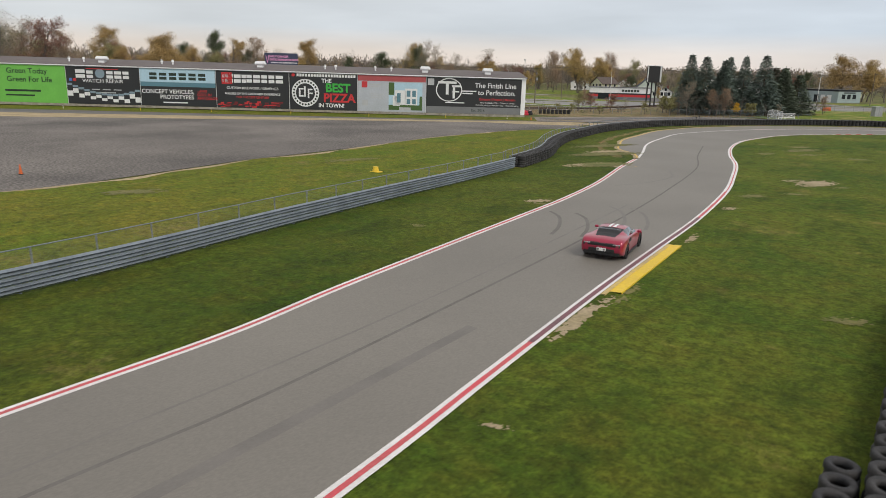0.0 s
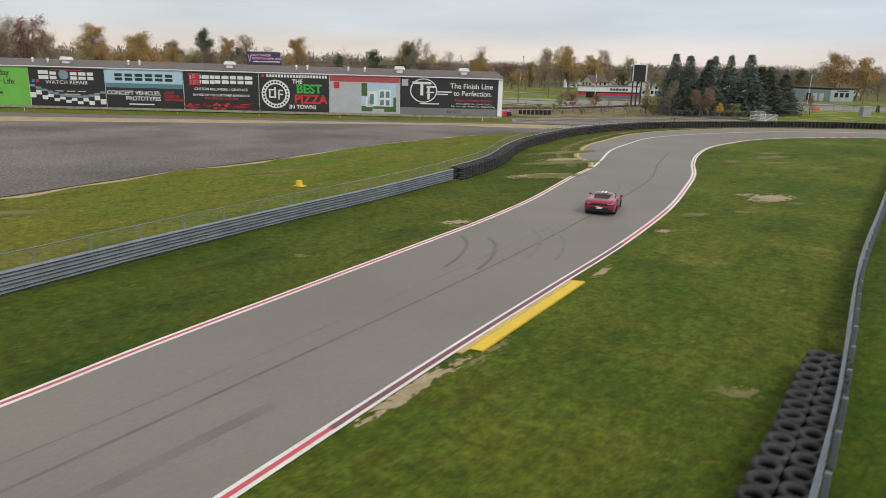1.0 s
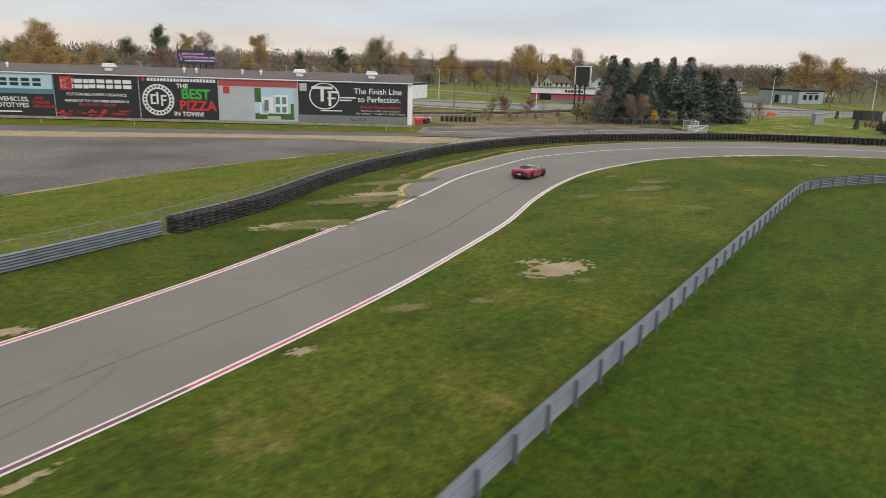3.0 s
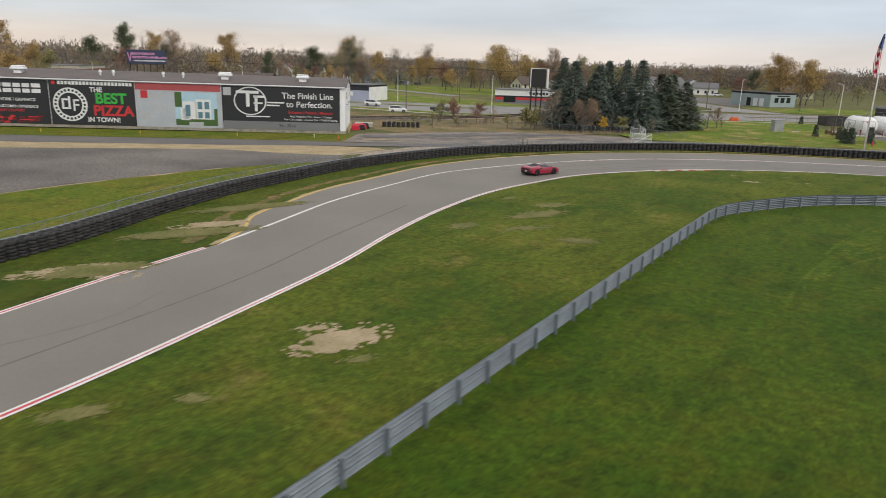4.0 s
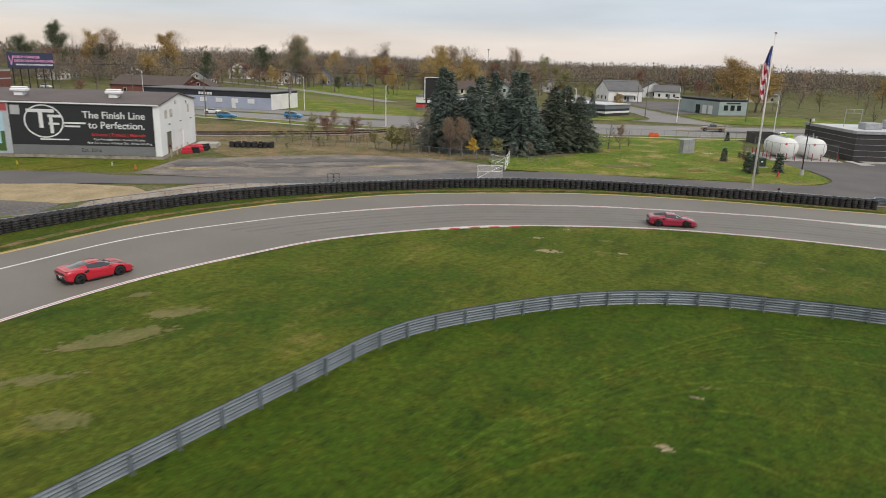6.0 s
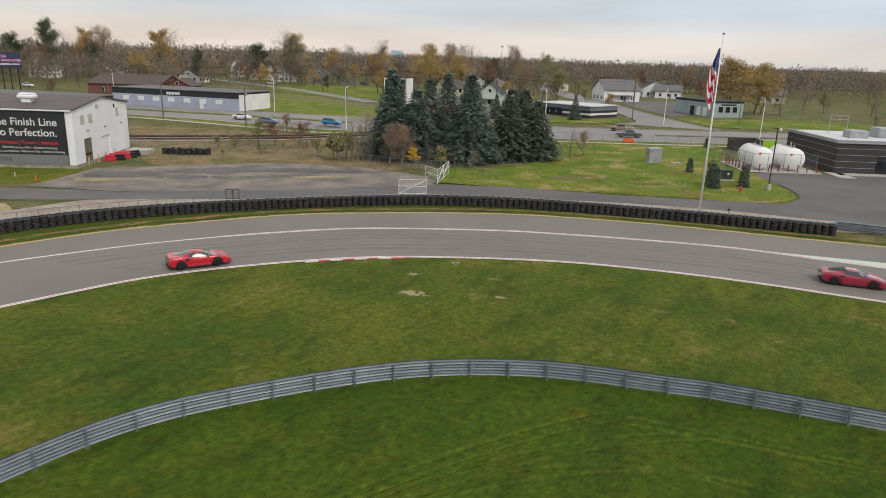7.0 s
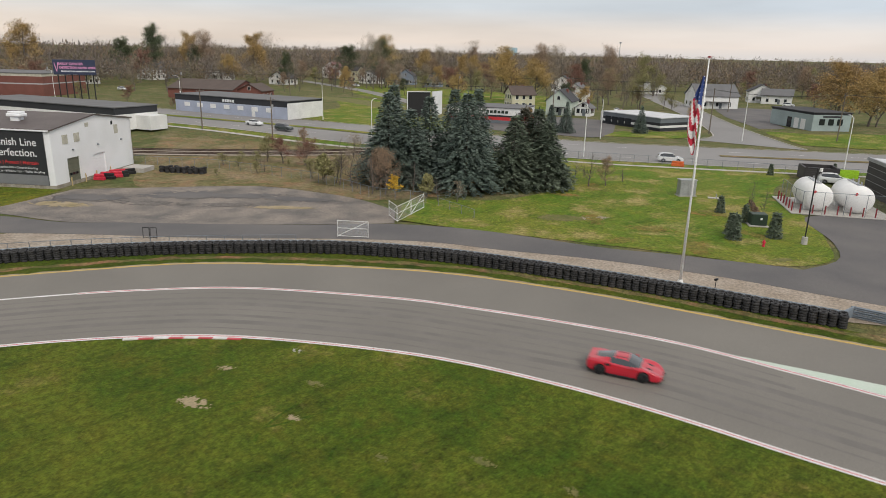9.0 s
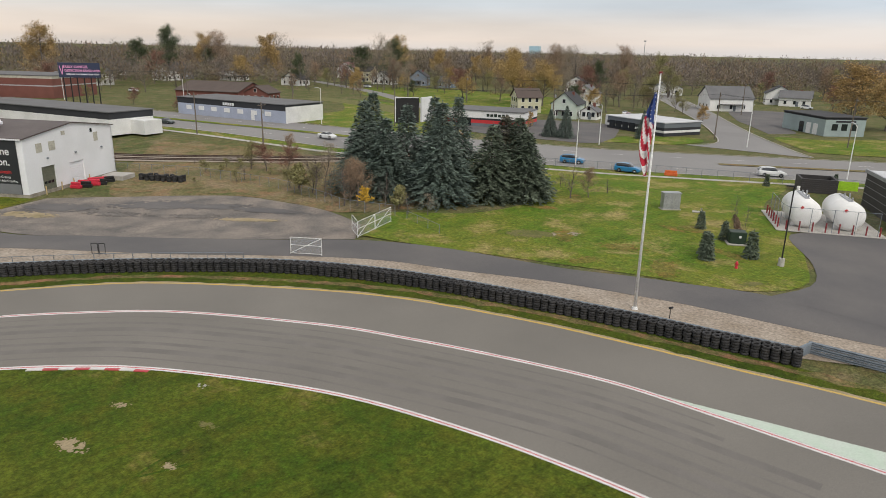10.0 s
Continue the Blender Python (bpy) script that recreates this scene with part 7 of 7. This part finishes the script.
PB = pose(13.2, 210.0, 0.02, 0, 0, 34)
bl = thing("paddock_building", PB, "low modern building in charcoal cladding with silver lines", "building")
for nm, sx, sy, x, y in (("front_wall", 42, 0.3, 21, 0.15), ("side_wall", 0.3, 17.4, 0.15, 9.0), ("back_wall", 42, 0.3, 21, 17.85)):
    b = B()
    box(b, sx - 0.04, sy - 0.04, 4.8, x, y, 0)
    w_ = part(nm, b, M["slat_dark"], bl)
    for k in range(16):
        b = B()
        box(b, sx, sy, 0.27, x, y, 0.3 * k)
        part("board", b, M["slat_dark"], w_)
    for zz in (0.9, 1.9, 2.9, 3.9):
        b = B()
        box(b, sx + 0.02, sy + 0.06, 0.06, x, y, zz)
        part("silver_line", b, M["trim_silver"], w_)
b = B()
box(b, 42.4, 18.4, 0.25, 21, 9, 4.8)
part("roof", b, M["r_white"], bl, "pale flat roof")
b = B()
box(b, 42.6, 0.25, 0.5, 21, -0.1, 4.75)
box(b, 0.25, 18.5, 0.5, -0.1, 9, 4.75)
part("parapet", b, M["trim_silver"], bl)
for x, y, sx, sy, sz in ((6, 7, 3, 2.4, 1.2), (13, 9, 6, 3, 1.6), (24, 8, 4, 3, 1.4)):
    b = B()
    box(b, sx, sy, sz, x, y, 5.05, bevel=0.08)
    part("roof_unit", b, M["trim_silver"], bl)
for x in (8, 14, 20, 26):
    b = B()
    box(b, 3.4, 0.06, 2.6, x, -0.03, 0.3)
    part("window", b, M["glass_dark"], bl)
an = thing("roof_antenna", PB @ pose(4, 12, 5.05), "steel roof frame with crossbars", "antenna")
b = B()
for a, c in (((0, 0, 0), (0, 0, 3.2)), ((3, 0, 0), (3, 0, 3.2)), ((0, 0, 3.2), (3, 0, 3.2)), ((0, 0, 2.5), (3, 0, 2.5)), ((1.5, 0, 2.5), (1.5, 0, 3.2))):
    tube(b, a, c, 0.06, seg=5)
part("frame", b, M["trim_silver"], an)
wk = thing("walkway", PB, "pale concrete walkway before the building", "walkway", kind="structure")
b = B()
box(b, 42, 2.2, 0.12, 21, -1.2, 0)
box(b, 2.4, 5.0, 0.12, -0.2, -2.5, 0)
part("slab", b, M["concrete"], wk)
de = thing("dumpster_enclosure", pose(-6.4, 227.2, 0.02, 0, 0, 32), "charcoal block dumpster enclosure with lime panel", "enclosure")
for nm, sx, sy, x, y in (("wall", 5.2, 0.3, 2.6, 0), ("wall", 0.3, 4.2, 0.15, 2.1), ("wall", 0.3, 4.2, 5.05, 2.1), ("wall", 5.2, 0.3, 2.6, 4.2)):
    for k in range(7):
        b = B()
        box(b, sx, sy, 0.30, x, y, 0.31 * k)
        part("block_course", b, M["slat_dark"], de)
b = B()
box(b, 2.8, 0.1, 1.4, 6.6, 0.1, 0.7)
part("lime_panel", b, M["lime"], de, "bright lime green panel")
c = car("parked_car", "white pickup truck parked on the forecourt", PICKUP, "paint_white", (-1.75, 1.75), 0.4, "rim_light", **pik)
c.matrix_world = pose(27.5, 207.5, 0.05, 0, 0, 214)

# ---- yard by the shed ----
for k, (x, y, col) in enumerate(((1.6, 7.6, "red_plastic"), (2.6, 8.6, "trim_black"), (1.5, 9.5, "red_plastic"), (2.8, 10.3, "red_plastic"), (3.4, 11.0, "trim_black"), (1.6, 11.6, "red_plastic"), (2.6, 12.6, "red_plastic"), (3.3, 13.2, "trim_black"))):
    t = thing("water_barrier", SH @ pose(x, y, 0.05, 0, 0, 8 * k), ("red" if col != "trim_black" else "black") + " plastic traffic barrier lying by the shed", "barrier", "barriers by the shed")
    b = B()
    box(b, 1.7, 0.6, 0.5, 0, 0, 0, bevel=0.06)
    part("base", b, M[col], t)
    b = B()
    box(b, 1.5, 0.4, 0.45, 0, 0, 0.5, bevel=0.08)
    part("top", b, M[col], t)
sb = thing("dock_slab", SH @ pose(3.0, 16.2, 0.02), "weathered concrete loading slab beside the shed", "slab")
b = B()
box(b, 3.6, 3.4, 0.8, 0, 0, 0, bevel=0.04)
part("slab", b, M["concrete"], sb)
r = random.Random(8)
n_ = 0
for i in range(8):
    for j in range(2):
        x, y = -78.2 + 0.78 * i + 0.5 * j, 150.6 + 0.62 * i - 0.75 * j
        t = thing("tyre_stack", pose(x, y, ground_z(x, y)), "stack of black tyres standing in the yard", "tyre stack", "tyre stacks in the yard")
        for k in range(5 if (i + j) % 3 else 4):
            o = new("tyre", TYRE)
            o.parent = t
            o.matrix_basis = pose(r.uniform(-.04, .04), r.uniform(-.04, .04), 0.21 * k, 0, 0, r.uniform(0, 360)) @ Matrix.Diagonal((1.15, 1.15, 1.05, 1))


def cone(x, y, z=0.0):
    t = thing("traffic_cone", pose(x, y, ground_z(x, y) + z), "small orange traffic cone", "traffic cone", "traffic cones")
    b = B()
    box(b, 0.36, 0.36, 0.04, bevel=0.01)
    part("foot", b, M["trim_black"], t)
    b = B()
    cyl(b, 0.14, 0.7, 0, 0, 0.04, 0.03, seg=12)
    part("body", b, M["orange"], t)


cone(-50.6, 23.2, 0.02)
cone(-66.0, 125.0, 0.02)
tr = thing("yellow_marker", pose(-33.2, 43.0, 0.0), "small yellow drain marker in the grass", "marker")
b = B()
cyl(b, 0.28, 0.42, 0, 0, 0, 0.22, seg=12)
part("drum", b, M["yellow"], tr)
b = B()
box(b, 0.9, 0.6, 0.05, 0.1, 0, 0, bevel=0.02)
part("plate", b, M["yellow"], tr)
for a in (5, 18, 34, 50, 66, 80, 95):
    p = C0 + WN * 7 + WU * a
    t = thing("marker_post", pose(p.x, p.y, ground_z(p.x, p.y)), "short white marker post beside the road", "marker post", "marker posts")
    b = B()
    cyl(b, 0.05, 0.6, seg=6)
    part("post", b, M["b_white"] if a % 2 else M["yellow"], t)


# ---- town ----
def window(parent, x, y, z, w, h, rz=0.0, glass="glass_dark"):
    b = B()
    box(b, w + 0.2, 0.1, h + 0.2, x, y, z - 0.1, rz=rz)
    fr = part("window", b, M["w_white"], parent)
    b = B()
    box(b, w, 0.14, h, x, y, z, rz=rz)
    part("pane", b, M[glass], fr)


def house(x, y, rz, w, d, h, rh, wall, roof, label, gable_x=False, porch=True, chimney=True, storeys=None):
    """A gabled house: its front is the side towards minus y of its own space."""
    t = thing("house", pose(x, y, 0.0, 0, 0, rz), label, "house", "houses of the town")
    b = B()
    box(b, w, d, h, 0, 0, 0)
    q = [(-w / 2, h), (w / 2, h), (0, h + rh)]
    if gable_x:
        for yy in (-d / 2, d / 2):
            b.faces.new([b.verts.new((px, yy, pz)) for px, pz in q])
    else:
        for xx in (-w / 2, w / 2):
            b.faces.new([b.verts.new((xx, px * d / w, pz)) for px, pz in q])
    part("wall", b, M[wall], t)
    e = 0.45
    b = B()
    span, ln = (w, d) if gable_x else (d, w)
    for s in (1, -1):
        sl_ = rh / (span / 2)
        c = [(s * (span / 2 + e), h - e * sl_), (0, h + rh)]
        pts = []
        for u, z in c:
            for l_ in (-ln / 2 - e, ln / 2 + e):
                pts.append((u, l_, z) if gable_x else (l_, u, z))
        lo = [b.verts.new(p) for p in (pts[0], pts[1], pts[3], pts[2])]
        hi = [b.verts.new((p.co.x, p.co.y, p.co.z + 0.18)) for p in lo]
        b.faces.new(hi)
        b.faces.new(lo[::-1])
        for k in range(4):
            b.faces.new((lo[k], lo[(k + 1) % 4], hi[(k + 1) % 4], hi[k]))
    bmesh.ops.recalc_face_normals(b, faces=b.faces)
    rf = part("roof", b, M[roof], t)
    if chimney:
        b = B()
        box(b, 0.7, 0.7, 1.6, w * 0.15, d * 0.1, h + rh * 0.55)
        part("chimney", b, M["w_brick"], rf)
    for fl_ in range(storeys or max(1, int(h / 2.6))):
        z = 0.9 + 2.7 * fl_
        for k in range(3):
            window(t, -w / 2 + w * (k + 0.7) / 3.4, -d / 2, z, 1.0, 1.4)
            window(t, w / 2, -d / 2 + d * (k + 0.7) / 3.4, z, 1.0, 1.4, 90)
            window(t, -w / 2, -d / 2 + d * (k + 0.7) / 3.4, z, 1.0, 1.4, 90)
    if gable_x:
        window(t, 0, -d / 2, h + 0.3, 0.9, 1.1)
    else:
        window(t, w / 2, 0, h + 0.3, 0.9, 1.1, 90)
    b = B()
    box(b, 1.0, 0.12, 2.05, w * 0.08, -d / 2 - 0.02, 0.1)
    part("door", b, M["w_slate"], t)
    if porch:
        b = B()
        box(b, w * 0.55, 1.8, 0.2, 0, -d / 2 - 0.95, 2.5, bevel=0.04)
        pr = part("porch_roof", b, M[roof], t)
        for k in (-1, 1):
            b = B()
            box(b, 0.16, 0.16, 2.5, k * w * 0.25, -d / 2 - 1.7, 0)
            part("porch_post", b, M["w_white"], pr)
    return t


for spec in (
    (-124.8, 291.4, 62, 8.4, 8, 5.2, 2.6, "w_cream", "r_brown", "cream two-storey house with a brown roof", False, False),
    (-104.2, 289.0, 25, 8, 11, 4.6, 3.4, "w_pale_green", "r_dark", "pale green gabled house with dark roof", True, True),
    (-131.3, 332.9, 25, 9, 10, 5.0, 3.0, "w_white", "r_grey", "white house behind a green one", True, False),
    (-96.8, 291.4, 20, 5, 5, 2.6, 1.6, "w_white", "r_grey", "small white garden shed", True, False),
    (-92.7, 367.9, 48, 16, 13, 4.8, 4.0, "w_white", "r_grey", "wide white house with grey dormer roof", False, True),
    (-95.9, 420.7, 30, 11, 10, 4.8, 3.0, "w_white", "r_dark", "white house with dark roof", True, True),
    (-157.0, 430.1, 40, 15, 10, 3.6, 3.4, "w_white", "r_grey", "white gabled house near the wood", True, False),
    (-361.8, 370.3, 30, 13, 11, 6.2, 4.0, "w_white", "r_redbrown", "tall white house with red-brown roof", True, True),
    (-313.7, 351.9, 30, 11, 10, 6.4, 3.0, "w_cream", "r_dark", "cream two-storey house with hipped dark roof", False, True),
    (-288.7, 348.1, 30, 12, 10, 4.0, 3.2, "w_white", "r_grey", "white single-storey house with grey roof", True, False),
    (-272.1, 360.9, 40, 10, 10, 4.8, 3.6, "w_bluegrey", "r_dark", "blue-grey gabled house with dark roof", True, True),
    (-249.0, 361.2, 40, 9, 9, 3.2, 2.6, "w_bluegrey", "r_dark", "low grey house beyond the field", False, False),
    (-354.1, 285.2, 35, 14, 11, 5.4, 3.0, "w_white", "r_dark", "white house with dark roof beyond the field", False, True),
    (-295.1, 294.1, 20, 12, 9, 3.2, 3.4, "w_white", "r_dark", "low white house with steep roof", True, False),
    (-442.6, 240.6, 20, 15, 12, 7.0, 4.0, "w_white", "r_grey", "tall white house among the trees", True, False),
    (-378, 262, 20, 12, 10, 6.0, 3.6, "w_slate", "r_dark", "grey house among the trees", True, True),
    (-364.1, 249.9, 20, 12, 10, 5.6, 3.4, "w_white", "r_grey", "white house among the trees", True, True),
    (-87.6, 418.0, 20, 12, 9, 3.6, 2.6, "w_white", "r_grey", "white bungalow beyond the lot", False, False),
    (-45, 430, 10, 14, 9, 3.4, 2.4, "w_cream", "r_grey", "pale bungalow beyond the lot", False, False),
    (-190, 400, 30, 11, 10, 4.8, 3.0, "w_white", "r_dark", "white house at the wood's edge", True, False),
    (40, 400, 0, 13, 10, 4.0, 3.0, "w_white", "r_grey", "pale house behind trees", True, False),
    (70, 360, 0, 12, 9, 4.0, 2.8, "w_cream", "r_brown", "cream house behind trees", True, False),
    (-330, 205, 20, 12, 10, 5.5, 3.2, "w_white", "r_grey", "white house behind the billboard", True, False),
):
    house(*spec)


def flat_building(name, corner, rz, L_, D_, bands, roof, label, category="building"):
    """A flat-roofed building from its near right corner, with wall bands as (height, material)."""
    u = Vector((math.cos(radians(rz)), math.sin(radians(rz)), 0))
    v = Vector((-u.y, u.x, 0))
    c = Vector((*corner, 0)) - u * L_ / 2 + v * D_ / 2
    t = thing(name, pose(c.x, c.y, 0, 0, 0, rz), label, category)
    z = 0.0
    for k, (hh, mt) in enumerate(bands):
        b = B()
        o = 0.02 * k
        box(b, L_ + o, D_ + o, hh, 0, 0, z)
        part("wall_band", b, M[mt], t)
        z += hh
    b = B()
    box(b, L_ + 0.5, D_ + 0.5, 0.22, 0, 0, z)
    part("roof", b, M[roof], t)
    return t, z


t, z = flat_building("low_office", (-131.2, 203.6), 19, 44, 15, ((3.3, "w_lilac"), (1.6, "w_charcoal")), "r_grey", "long low office with lilac walls and charcoal fascia")
for k in range(7):
    b = B()
    box(b, 2.2, 0.1, 1.2, -17 + 5.4 * k, -7.55, 1.6)
    part("window", b, M["w_white"], t)
b = B()
box(b, 1.2, 0.12, 2.2, 9.5, -7.56, 0.1)
part("door", b, M["w_white"], t)
b = B()
box(b, 0.12, 15.1, 4.4, 22.05, 0, 0)
part("end_wall", b, M["w_white"], t, "white painted end wall")
for k in range(5):
    b = B()
    box(b, 0.75, 0.06, 0.75, -1.9 + 0.95 * k, -7.6, 3.6)
    part("number_bar", b, M["b_white"], t)
t, z = flat_building("white_annex", (-128.2, 158.5), 23, 50, 12, ((3.6, "w_white"), (1.5, "w_charcoal")), "r_grey", "white annex with a charcoal parapet behind the shed")
b = B()
box(b, 6, 5, 3.2, 26.5, 2.0, 0)
part("stepped_end", b, M["w_white"], t)
t, z = flat_building("corner_shop", (-88.5, 251.5), 27, 22, 14, ((0.9, "w_slate"), (0.9, "b_red"), (0.5, "w_charcoal"), (1.9, "w_white")), "r_grey", "white corner shop with red and black stripes")
b = B()
for k in range(6):
    box(b, 0.8, 0.06, 0.8 - 0.1 * (k % 2), 1.0 + 1.1 * k, -7.12, 2.8)
part("sign_bar", b, M["ink"], t)
b = B()
box(b, 4, 0.1, 2.2, -6, -7.05, 0.1)
part("window", b, M["glass_dark"], t)
t, z = flat_building("black_white_shop", (-58.4, 271.7), -12.6, 21.5, 13, ((0.8, "w_charcoal"), (0.6, "w_white"), (0.7, "w_charcoal"), (1.2, "w_slate")), "r_white", "low shop with black and white bands and white roof")
for k in range(4):
    b = B()
    box(b, 2.2, 0.1, 1.9, -8.6 + 2.6 * k, -6.6, 0.4)
    part("window", b, M["glass_dark"], t)
b = B()
box(b, 3.5, 2.4, 2.8, -12.6, -3, 0.4, bevel=0.05)
part("box_trailer", b, M["w_white"], t)
t, z = flat_building("grey_block", (-35, 311), -38, 21, 11, ((4.4, "w_teal"), (0.5, "w_charcoal")), "r_dark", "pale grey-green block building with dark parapet")
for k in range(3):
    b = B()
    box(b, 0.12, 1.6, 1.7, 10.5, -2.8 + 2.6 * k, 1.6)
    part("window", b, M["glass_dark"], t)
for k, mt in ((-3.5, "glass_dark"), (0.0, "w_white"), (3.2, "w_white")):
    b = B()
    box(b, 2.2, 0.12, 2.9, k + 3, -5.5, 0.05)
    part("door", b, M[mt], t)
b = B()
box(b, 0.06, 5.5, 0.45, 10.55, 0, 3.7)
part("sign_bar", b, M["w_charcoal"], t)
hall = house(-219, 222, 33, 27, 19, 3.6, 3.0, "w_brick", "r_brown", "brick hall with a broad brown roof", False, False, False, 1)
hall["category"] = "building"
wing = house(-203, 231, 33, 10, 9, 3.4, 2.4, "w_brick", "r_brown", "brick gabled wing of the hall", True, False, False, 1)
wing["category"] = "building"
t, z = flat_building("brick_store", (-246, 170), 42, 60, 25, ((4.2, "w_brick"), (0.4, "b_grey"), (2.4, "w_brick"), (1.0, "beige")), "r_grey", "large red brick store with a beige cornice")


def sign_board(x, y, rz, w, h, z0, label, face, legs):
    t = thing("roadside_billboard", pose(x, y, 0, 0, 0, rz), label, "billboard")
    b = B()
    box(b, w, 0.4, h, 0, 0, z0, bevel=0.04)
    part("panel", b, M[face], t)
    for k in range(legs):
        b = B()
        box(b, 0.28, 0.28, z0, -w / 2 + w * (k + 0.5) / legs, 0.3, 0)
        part("leg", b, M["trim_black"], t)
    b = B()
    box(b, w, 1.0, 0.12, 0, -0.3, z0 - 0.2)
    part("catwalk", b, M["trim_black"], t)
    return t


t = sign_board(-198, 169, 58, 12, 4.4, 9.6, "dark roadside billboard with pink lettering on posts", "b_navy", 6)
for txt, x, z, s, mt in (("EARLY CANCER", -1.0, 12.45, 1.0, "b_pink"), ("DETECTION SAVES LIVES.", 1.0, 11.35, 0.92, "b_pink"), ("SCHEDULE YOUR MAMMOGRAM TODAY", 1.0, 10.4, 0.52, "b_white")):
    o = board_text(txt, x, z, s, mt, t, bold=0.03)
    o.location.y = -0.22
for s in (1, -1):
    b = B()
    box(b, 0.2, 0.06, 2.6, -5.0, -0.22, 10.5, ry=12 * s)
    part("ribbon", b, M["b_pink"], t)
t = sign_board(-67.6, 196.4, 62, 4.6, 4.6, 6.8, "black steel back of a roadside billboard", "trim_black", 3)
b = B()
box(b, 4.6, 0.2, 0.14, 0, -0.3, 11.3)
part("top_bar", b, M["b_white"], t)
b = B()
box(b, 0.12, 0.3, 4.6, -2.25, -0.3, 6.8)
part("side_bar", b, M["b_white"], t)
b = B()
box(b, 4.4, 0.3, 4.6, 4.1, 1.6, 6.8, rz=52)
part("white_face", b, M["b_white"], t)
# far skyline: a blue office block, a mast and low hills
tw = thing("far_tower", pose(-1230, 1510, 0, 0, 0, 30), "distant blue office block on the skyline", "tower")
b = B()
box(b, 26, 26, 31, 0, 0, 0)
part("block", b, M["b_sky"], tw)
ms = thing("far_mast", pose(-870, 1480, 0), "thin distant steel mast", "mast")
b = B()
cyl(b, 0.9, 44, 0, 0, 0, 0.5, seg=6)
cyl(b, 2.6, 2.5, 0, 0, 44, 2.6, seg=10)
part("mast", b, M["trim_silver"], ms)
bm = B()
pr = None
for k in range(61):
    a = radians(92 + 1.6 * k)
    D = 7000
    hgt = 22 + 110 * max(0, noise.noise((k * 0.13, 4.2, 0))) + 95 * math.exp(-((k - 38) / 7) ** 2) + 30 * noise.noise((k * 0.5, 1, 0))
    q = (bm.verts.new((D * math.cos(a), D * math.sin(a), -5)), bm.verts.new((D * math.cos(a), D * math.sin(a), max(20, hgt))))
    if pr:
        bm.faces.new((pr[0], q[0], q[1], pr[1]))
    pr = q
# the haze of distance is put into the hills' blue base colour
M["hill"] = mat("hill_haze_tint", (0.17, 0.22, 0.32), 1.0, scale=0.002, amount=0.4, scale2=0.02, amount2=0.1)
tagged(put("backdrop", bm, M["hill"]), "low hills on the far horizon with blue haze painted in", "hills", kind="structure")


# ---- things that move ----
def drive(ob, pts, z=0.022):
    """Keys a vehicle through places at given times, its nose along the way; ends go straight on to the clip's start and end."""
    p = [Vector(q) for q in pts]
    if p[0][0] > 0:
        d = (p[1] - p[0]) / (p[1][0] - p[0][0])
        p.insert(0, p[0] - d * p[0][0])
    if p[-1][0] < 10:
        d = (p[-1] - p[-2]) / (p[-1][0] - p[-2][0])
        p.append(p[-1] + d * (10 - p[-1][0]))
    rows = []
    for i, q in enumerate(p):
        a, b = p[max(0, i - 1)], p[min(len(p) - 1, i + 1)]
        if 0 < i < len(p) - 1:
            # slope of the parabola through three neighbours
            u, v = (q - a) / (q[0] - a[0]), (b - q) / (b[0] - q[0])
            w = (q[0] - a[0]) / (b[0] - a[0])
            d = u * (1 - w) + v * w
        else:
            d = b - a
        rows.append((q[0], pose(q[1], q[2], z, 0, 0, math.degrees(math.atan2(d[2], d[1])))))
    walk(ob, rows)


def motions():
    drive(car_wine, [(0, -7.95, 32.4), (0.5, -9.4, 41.4), (1, -11.82, 50.8), (1.5, -15.1, 60.8), (2, -18.3, 71.1), (2.5, -20.54, 80.9), (3.25, -21.4, 95.3), (4, -20.2, 111.1), (4.5, -16.0, 119.7), (5, -10.4, 127.45), (5.5, -3.75, 134.5), (6, 4.5, 139.7), (6.5, 13.9, 144.2), (7.2, 27.2, 148.4), (10, 80.0, 163.0)])
    drive(car_red, [(0, -8.0, -46.0), (2, -8.6, 1.5), (3.2, -10.2, 30.5), (4, -13.2, 49.4), (4.5, -15.7, 62.2), (5, -18.84, 73.6), (5.5, -20.65, 85.1), (6, -21.0, 96.5), (6.7, -18.6, 111.2), (7.5, -12.2, 126.0), (8, -5.0, 133.6), (8.5, 3.5, 139.9), (9, 13.3, 145.0), (9.5, 23.75, 148.7), (10, 34.5, 152.3)])
    for ob, pts in TRAFFIC:
        drive(ob, pts, 0.045)


motions()
